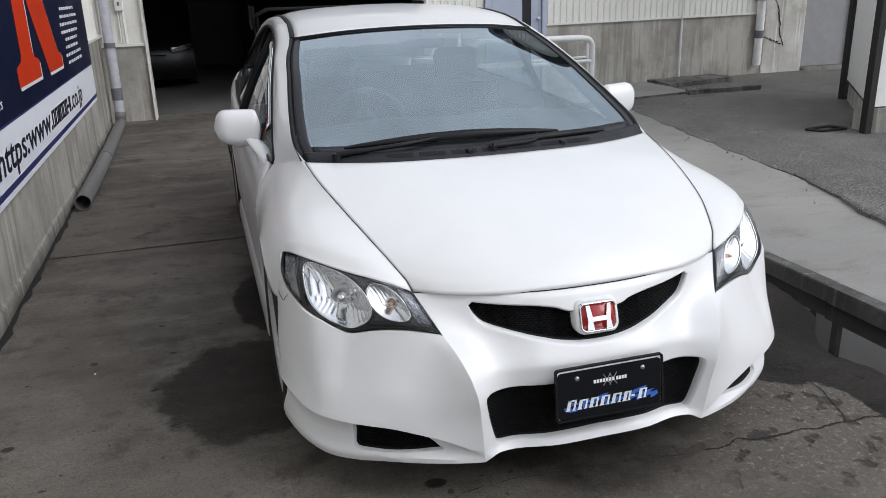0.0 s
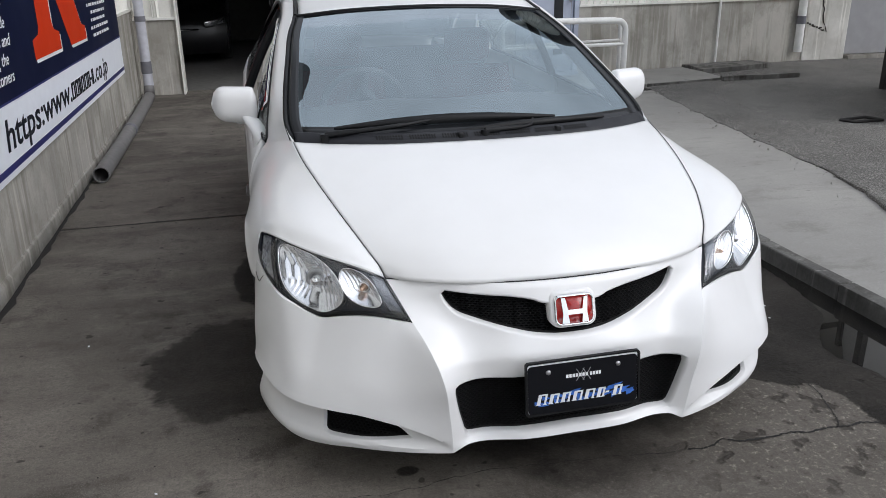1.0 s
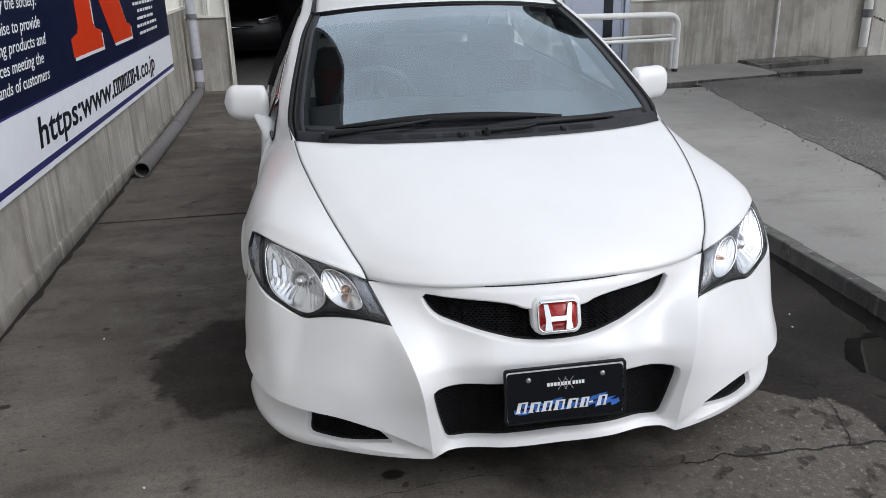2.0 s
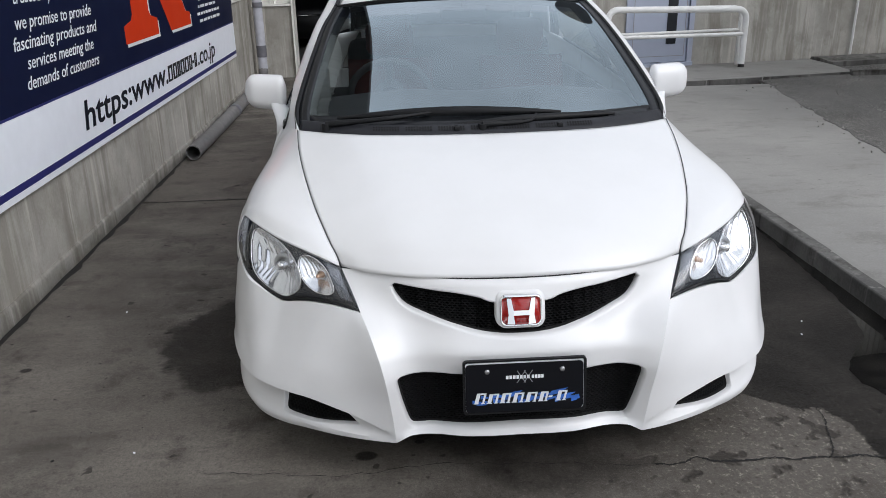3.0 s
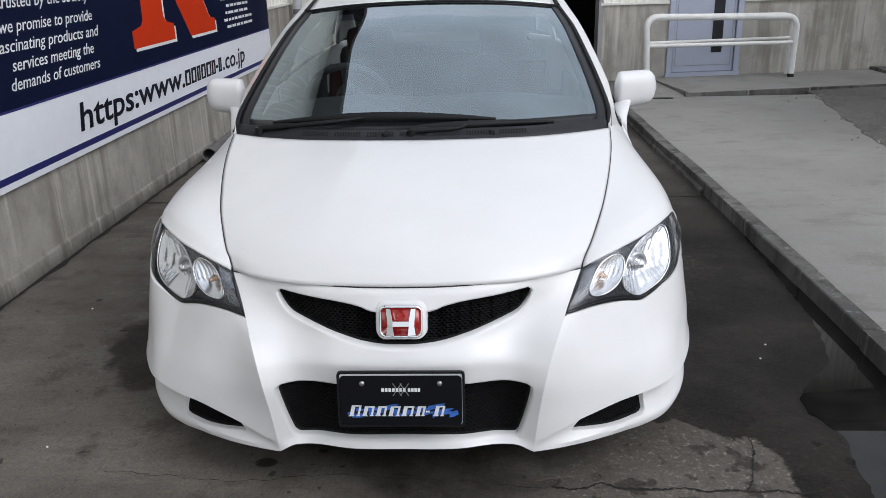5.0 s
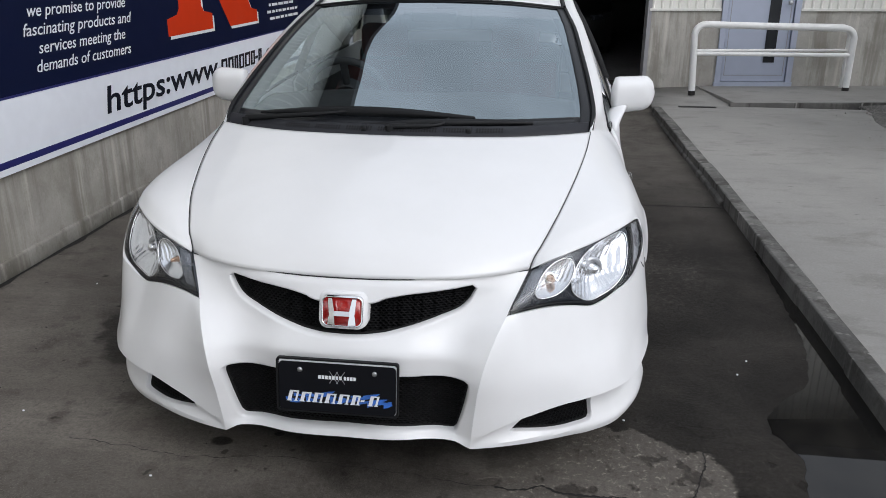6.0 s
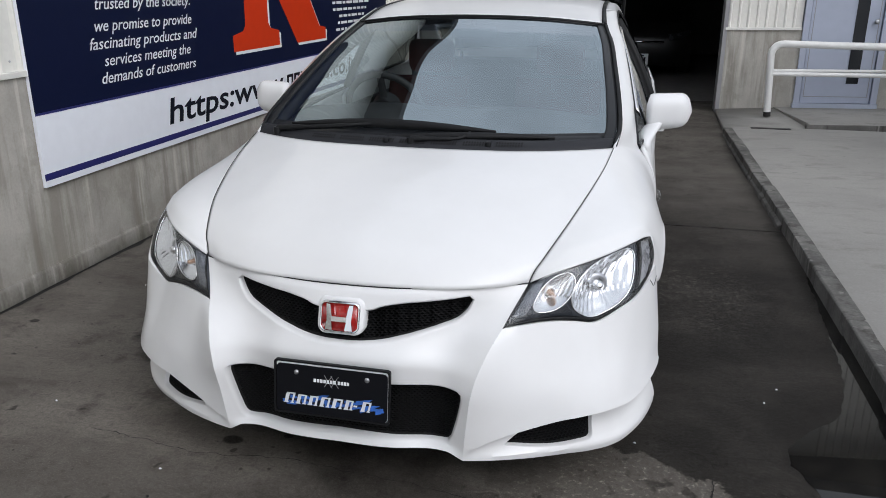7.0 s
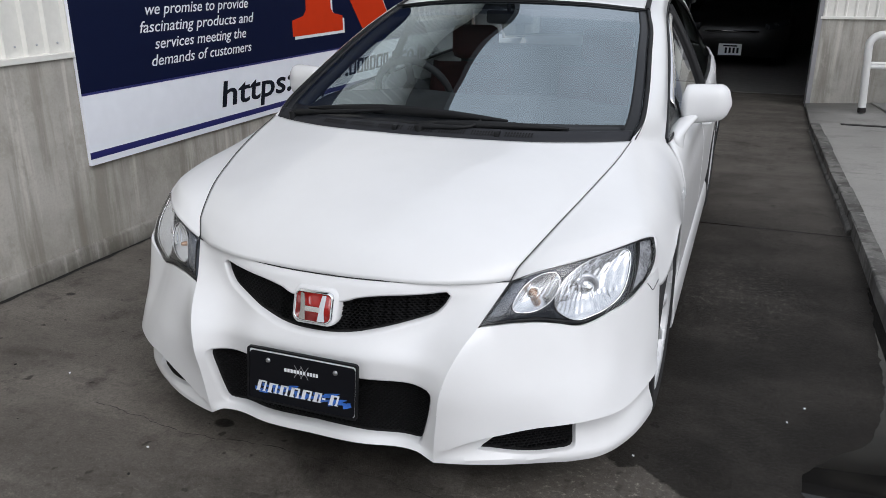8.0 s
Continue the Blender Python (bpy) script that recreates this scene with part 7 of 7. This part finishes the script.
def wall_box(name, x0, x1, z0, z1, d0, d1, material, parent, label=""):
    """A box on the slanted back wall, from d0 to d1 in front of it."""
    bm = bmesh.new()
    v = [(x0, gy(x0) - d1), (x1, gy(x1) - d1), (x1, gy(x1) - d0), (x0, gy(x0) - d0)]
    vs = add_grid(bm, [[(x, y, z) for x, y in v] for z in (z0, z1)], closed=True)
    bm.faces.new(vs[0][::-1])
    bm.faces.new(vs[1])
    return part(name, bm, material, parent, label, smooth=False)


wall_box("frame", 2.51, 2.575, 0.12, 2.14, -0.12, 0.03, DOORBLUE, door, "pale blue door frame")
wall_box("frame", 3.345, 3.41, 0.12, 2.14, -0.12, 0.03, DOORBLUE, door)
wall_box("frame", 2.575, 3.345, 2.08, 2.14, -0.12, 0.03, DOORBLUE, door)
wall_box("threshold", 2.50, 3.42, 0.10, 0.175, -0.10, 0.05, DOORBLUE, door, "pale blue sill")
leaf = wall_box("leaf", 2.585, 3.335, 0.18, 2.08, -0.06, 0.0, DOORBLUE, door, "pale blue door leaf")
wall_box("panel_line", 2.615, 3.305, 0.248, 0.256, 0.0, 0.003, DOORGREY, leaf)
wall_box("panel_line", 2.612, 2.620, 0.248, 2.0, 0.0, 0.003, DOORGREY, leaf)
wall_box("panel_line", 3.300, 3.308, 0.248, 2.0, 0.0, 0.003, DOORGREY, leaf)
wall_box("window_strip", 3.055, 3.185, 0.40, 1.95, 0.0, 0.006, DARKGLASS, leaf, "dark narrow window")
bm = bmesh.new()
lathe(bm, [(0, 0.012), (0.03, 0.012), (0.032, 0.026), (0.05, 0.028), (0.058, 0.018), (0.06, 0.001)], (3.27, gy(3.27), 1.08), (0.14, -1, 0), 16)
part("door_knob", bm, SATIN, leaf, "steel knob")

# ---- raised landing at the back ----
bm = bmesh.new()
top = [(2.50, 6.72), (5.05, 7.15), (5.15, 8.30), (2.30, 7.93)]
vs = add_grid(bm, [[(x, y, z) for x, y in top] for z in (0.0, 0.128)], closed=True)
bm.faces.new(vs[1])
landing = tagged(part("landing", bm, APRON, None, smooth=False), "raised concrete landing in front of the back wall", "landing", kind="structure")
bm = bmesh.new()
add_grid(bm, [[(1.66, 6.66, 0.086), (1.66, 7.95, 0.10)], [(2.52, 6.74, 0.086), (2.52, 7.98, 0.128)]], flip=True)
ob = part("slope", bm, (APRON, APRON), landing)
thicken(ob, 0.05, -1, 0)
rng = random.Random(14)
for x0, x1, dx in ((2.46, 3.15, 0), (3.16, 3.85, 0), (3.86, 4.45, 0), (4.46, 5.05, 0)):
    bm = bmesh.new()
    yy = lambda x: 6.715 + (x - 2.5) * 0.169
    box(bm, x0, x1, 0, 0.09, 0.0, 0.126, 0.010)
    for v in bm.verts:
        v.co.y += yy(v.co.x)
        v.co += Vector((rng.uniform(-1, 1), rng.uniform(-1, 1), rng.uniform(-1, 1))) * 0.003
    part("edge_stone", bm, KERB, landing, "dark weathered edge stone", smooth=False)
box_part("drain_cover", (1.92, 2.30, 6.60, 6.66, 0.084, 0.092), IRON, None)
tagged(bpy.data.objects["drain_cover"], "short dark iron drain strip at the apron end", "drain cover")
# second step and broken kerb further along
for nm, pts, z0, z1, lab in (
    ("step_block", [(5.10, 7.72), (6.3, 7.98), (6.3, 8.42), (5.10, 8.28)], 0.0, 0.165, "low dark concrete step against the wall"),
    ("broken_kerb", [(4.95, 7.02), (6.05, 7.02), (6.10, 7.14), (5.0, 7.16)], 0.09, 0.155, "broken dark kerb piece on the asphalt"),
):
    bm = bmesh.new()
    vs = add_grid(bm, [[(x, y, z) for x, y in pts] for z in (z0, z1)], closed=True)
    bm.faces.new(vs[1])
    bmesh.ops.subdivide_edges(bm, edges=bm.edges[:], cuts=3)
    rng = random.Random(6)
    for v in bm.verts:
        v.co += Vector((rng.uniform(-1, 1), rng.uniform(-1, 1), rng.uniform(-1, 1) if v.co.z > z0 else 0)) * 0.008
    tagged(part(nm, bm, KERB, None, smooth=False), lab, "kerb")

# ---- bent tube barrier ----
rail = thing("barrier_rail", "white-painted bent steel tube barrier on the landing", "barrier")
A, B = Vector((2.16, 7.33, 0.11)), Vector((3.945, 7.77, 0.126))


def on_rail(u, z):
    # the barrier leans a little out of true
    zz = z + (1 - u) * 0.075 * min(1.0, z / 0.6)
    p = A.lerp(B, u)
    return (p.x - 0.055 * (1 - u) * zz, p.y, p.z + zz)


R = 0.125
path = [on_rail(0, 0), on_rail(0, 0.3), on_rail(0, 0.69 - R)]
path += [on_rail(R / 1.84 * (1 - math.cos(a)), 0.69 - R + R * math.sin(a)) for a in np.linspace(0.2, math.pi / 2, 6)]
path += [on_rail(u, 0.69) for u in np.linspace(0.12, 0.88, 8)]
path += [on_rail(1 - R / 1.84 * (1 - math.cos(a)), 0.69 - R + R * math.sin(a)) for a in np.linspace(math.pi / 2, 0.2, 6)]
path += [on_rail(1, 0.69 - R), on_rail(1, 0.3), on_rail(1, 0)]
bm = bmesh.new()
tube(bm, path, 0.0375, 16)
part("hoop", bm, WHITEPAINT, rail, "thick white bent tube")
bm = bmesh.new()
tube(bm, [on_rail(0, 0.40), on_rail(0.5, 0.40), on_rail(1, 0.40)], 0.023, 12)
part("cross_bar", bm, WHITEPAINT, rail, "thinner white cross bar")
# a second, thinner hoop close behind the first
behind = lambda p, u: (p[0] + 0.01, p[1] + 0.04 + 0.13 * u, p[2] + 0.012 * u)
bm = bmesh.new()
tube(bm, [behind(p, min(1.0, max(0.0, (p[0] - A.x) / (B.x - A.x)))) for p in path], 0.027, 14)
part("rear_hoop", bm, WHITEPAINT, rail, "thinner white tube behind")
bm = bmesh.new()
tube(bm, [behind(on_rail(u, 0.425), u) for u in (0, 0.5, 1)], 0.018, 12)
part("cross_bar", bm, WHITEPAINT, rail, "thinner white cross bar")
for u in (0, 1):
    bm = bmesh.new()
    tube(bm, [on_rail(u, -0.003), on_rail(u, 0.04)], 0.0385, 16)
    part("foot_rust", bm, IRON, rail, "rusted foot of the tube")

# ---- conduit, downpipe, pillar, grey door ----
bm = bmesh.new()
tube(bm, [(5.66, gy(5.66) - 0.03, 0.16), (5.66, gy(5.66) - 0.03, 4.4)], 0.016, 10)
tagged(part("conduit", bm, WHITEPAINT, None), "thin white conduit running up the back wall", "conduit")
dp = thing("downpipe", "white downpipe with a grey collar on the back wall", "pipe")
bm = bmesh.new()
tube(bm, [(7.12, gy(7.12) - 0.07, 0.24), (7.12, gy(7.12) - 0.07, 4.4)], 0.060, 16)
part("pipe", bm, WHITEPAINT, dp, "white pipe")
bm = bmesh.new()
tube(bm, [(7.12, gy(7.12) - 0.07, 0.64), (7.12, gy(7.12) - 0.07, 0.75)], 0.066, 16)
part("collar", bm, PVCBAND, dp, "grey collar")
bm = bmesh.new()
box(bm, 7.05, 7.19, gy(7.12) - 0.14, gy(7.12) + 0.01, 1.18, 1.20)
part("bracket", bm, SATIN, dp)
bm = bmesh.new()
box(bm, 7.25, 8.00, 8.585, 9.1, -0.02, 4.6, 0.02)
bmesh.ops.subdivide_edges(bm, edges=[e for e in bm.edges if e.calc_length() > 0.3], cuts=6)
pillar = tagged(part("corner_pillar", bm, WALL_P, None, smooth=False), "cracked pale concrete corner pillar with rust-dark patches", "pillar", kind="structure")
rng = random.Random(17)
zz = [1.70 - 0.048 * i for i in range(26)]
xx = 7.16
verts = []
for z in zz:
    xx += rng.uniform(-0.006, 0.040)
    verts.append((xx, z, rng.uniform(0.004, 0.014)))
bm = bmesh.new()
add_grid(bm, [[(x - w, 8.580, z), (x + w, 8.580, z)] for x, z, w in verts], flip=True)
part("crack", bm, RUST, pillar, "dark jagged crack", smooth=False)
bm = bmesh.new()
for i in range(10):
    cx, cz = 7.28 + 0.30 * i / 10 + rng.uniform(-0.02, 0.02), 0.62 - 0.10 * i / 10 + rng.uniform(-0.015, 0.015)
    box(bm, cx, cx + rng.uniform(0.02, 0.05), 8.579, 8.583, cz, cz + rng.uniform(0.008, 0.03))
part("spall", bm, RUST, pillar, "dark spalled edge", smooth=False)
gd = thing("door_2", "plain grey steel door beside the pillar", "door")
gd["kind"] = "structure"
box_part("leaf", (8.02, 8.86, 8.64, 8.70, 0.16, 2.2), DOORGREY, gd, "grey sheet-steel leaf", 0.004)
box_part("frame", (8.86, 8.96, 8.58, 8.78, 0.09, 2.3), SHEET, gd, "pale frame")
box_part("threshold", (8.01, 8.86, 8.50, 8.76, 0.02, 0.150), WALL_D, gd, "concrete sill")
box_part("wall_north_4", (8.96, 20, 8.66, 8.9, 0, 4.6), SHEET, None)
tagged(bpy.data.objects["wall_north_4"], "pale wall beyond the grey door", "wall", kind="structure")
box_part("wall_north_5", (8.00, 8.96, 8.72, 8.9, 2.2, 4.6), SHEET, None)
tagged(bpy.data.objects["wall_north_5"], "pale wall over the grey door", "wall", kind="structure")

# ---- shed at the side ----
shed = thing("shed", "white-panelled shed with dark steel corner posts on a concrete base", "shed")
CORN, BACK, FRONT = Vector((4.86, 4.02)), Vector((6.30, 5.86)), Vector((9.5, 3.55))


def shed_box(name, a, b, d0, d1, z0, z1, material, label=""):
    """A box along the plan line a to b, from d0 to d1 behind it."""
    t = (b - a).normalized()
    n = Vector((t.y, -t.x))
    if n.dot(Vector((8, 6)) - a) < 0:
        n = -n
    bm = bmesh.new()
    c = [p + n * d for p, d in ((a, d0), (b, d0), (b, d1), (a, d1))]
    vs = add_grid(bm, [[(p.x, p.y, z) for p in c] for z in (z0, z1)], closed=True)
    bm.faces.new(vs[0][::-1])
    bm.faces.new(vs[1])
    bmesh.ops.recalc_face_normals(bm, faces=bm.faces)
    return part(name, bm, material, shed, label, smooth=False)


for c in (CORN, BACK):
    bm = bmesh.new()
    box(bm, c.x - 0.040, c.x + 0.035, c.y - 0.040, c.y + 0.035, 0.095, 3.2, 0.006)
    part("post", bm, IRON, shed, "dark steel post", smooth=False)
for a, b in ((CORN, BACK), (CORN, FRONT)):
    t = (b - a).normalized()
    a2, b2 = a + t * 0.05, b - t * 0.05
    shed_box("panel", a2, b2, 0.02, 0.06, 0.335, 3.1, WHITEPAINT, "white wall panel")
    shed_box("base", a2, b2, 0.045, 0.25, 0.05, 0.325, WALL_C, "low concrete base")
    shed_box("base_rail", a2, b2, 0.012, 0.05, 0.322, 0.337, IRON, "dark bottom rail")
bm = bmesh.new()
vs = add_grid(bm, [[(x, y, z) for x, y in ((4.5, 3.6), (9.6, 3.1), (9.6, 6.4), (6.1, 6.3))] for z in (3.2, 3.3)], closed=True)
bm.faces.new(vs[0][::-1])
bm.faces.new(vs[1])
part("roof", bm, SHEET, shed, "flat sheet roof", smooth=False)
bm = bmesh.new()
c = Vector((4.70, 4.25))
tube(bm, [(c.x - 0.22, c.y + 0.10, 0.112), (c.x + 0.10, c.y + 0.16, 0.112), (c.x + 0.14, c.y - 0.02, 0.112), (c.x - 0.14, c.y - 0.02, 0.112), (c.x - 0.22, c.y + 0.10, 0.112)], 0.014, 8)
tagged(part("iron_bracket", bm, IRON, None), "dark iron foot frame lying on the asphalt", "bracket")


# ---- cars in the garage ----
def dark_car(x, y, label, tall=0.0, plate=True):
    c = thing("parked_car", label, "car", "cars in the garage", at=(x, y, 0.066))
    rows = [[(-0.80, 0.0 + dy, z0), (-0.5, dy - 0.10, z0), (0, dy - 0.14, z0), (0.5, dy - 0.10, z0), (0.80, dy, z0)] for dy, z0 in ((0.18, 0.16), (0.10, 0.30), (0.08, 0.50), (0.16, 0.68), (0.45, 0.82 + tall), (1.00, 0.95 + tall), (1.65, 1.36 + tall), (1.95, 1.46 + tall), (3.2, 1.42 + tall), (3.9, 1.05 + tall), (4.3, 0.80), (4.35, 0.25))]
    g = loft(rows, 20, 50)
    bm = bmesh.new()
    add_grid(bm, g)
    for k in (0, -1):
        col = g[:, k]
        low = np.array([[p[0], p[1], 0.20] for p in col])
        add_grid(bm, [col, low], flip=k == 0)
    part("body", bm, DULLBLACK, c, "dark glossy body")
    bm = bmesh.new()
    add_grid(bm, loft([[(-0.62, 1.08, 0.985 + tall), (0, 1.0, 0.995 + tall), (0.62, 1.08, 0.985 + tall)], [(-0.56, 1.60, 1.34 + tall), (0, 1.55, 1.36 + tall), (0.56, 1.60, 1.34 + tall)]], 10, 8))
    part("windscreen", bm, DARKGLASS, c)
    for s in (1, -1):
        bm = bmesh.new()
        g = loft([[(s * 0.45, -0.05, 0.66), (s * 0.62, 0.02, 0.68), (s * 0.77, 0.14, 0.72)], [(s * 0.47, -0.03, 0.58), (s * 0.62, 0.03, 0.59), (s * 0.78, 0.13, 0.64)]], 10, 5)
        add_grid(bm, g, flip=s > 0)
        ob = part("headlight", bm, (LAMPGREY if plate else REFLECT, TRIM), c, "clear headlight")
        thicken(ob, 0.03, 0)
        for yy in (0.85, 3.5):
            bm = bmesh.new()
            lathe(bm, [(-0.09, 0.20), (-0.10, 0.30), (0.10, 0.30), (0.10, 0.20), (0.08, 0.01)], (s * 0.72, yy, 0.30), (s, 0, 0), 28)
            part("wheel", bm, RUBBER, c)
    bm = bmesh.new()
    box(bm, -0.38, 0.38, -0.13, -0.10, 0.54, 0.56)
    part("grille_bar", bm, CHROME, c, "thin bright grille bar")
    if not plate:
        return c
    bm = bmesh.new()
    box(bm, -0.165, 0.165, -0.10, -0.085, 0.20, 0.365)
    pl = part("number_plate", bm, PRINTWHITE, c, "white plate with dark bars", smooth=False)
    bm = bmesh.new()
    for i in range(4):
        box(bm, -0.07 + 0.055 * i, -0.04 + 0.055 * i, -0.103, -0.10, 0.23, 0.31)
    box(bm, -0.10, 0.10, -0.103, -0.10, 0.325, 0.345)
    part("plate_bars", bm, LETTERBLACK, pl, smooth=False)
    return c


dark_car(-1.88, 11.6, "black car parked nose-out in the dark garage", 0.0, False)
dark_car(0.72, 11.3, "black car parked nose-out behind the white saloon", 0.05)
# bright far window of the hall
fw = thing("window_1", "bright far window at the back of the garage", "window")
fw["kind"] = "structure"
bm = bmesh.new()
box(bm, 0.07, 1.42, 16.00, 16.08, 1.03, 2.25)
part("pane", bm, emitter("daylit_window", (0.85, 0.92, 1.0), 0.8), fw, "daylit pane", smooth=False)
bm = bmesh.new()
for q in ((0.03, 0.07, 15.96, 16.1, 0.99, 2.30), (1.42, 1.46, 15.96, 16.1, 0.99, 2.30), (0.74, 0.77, 15.96, 16.1, 1.03, 2.25)):
    box(bm, *q)
part("frame", bm, SATIN, fw, smooth=False)
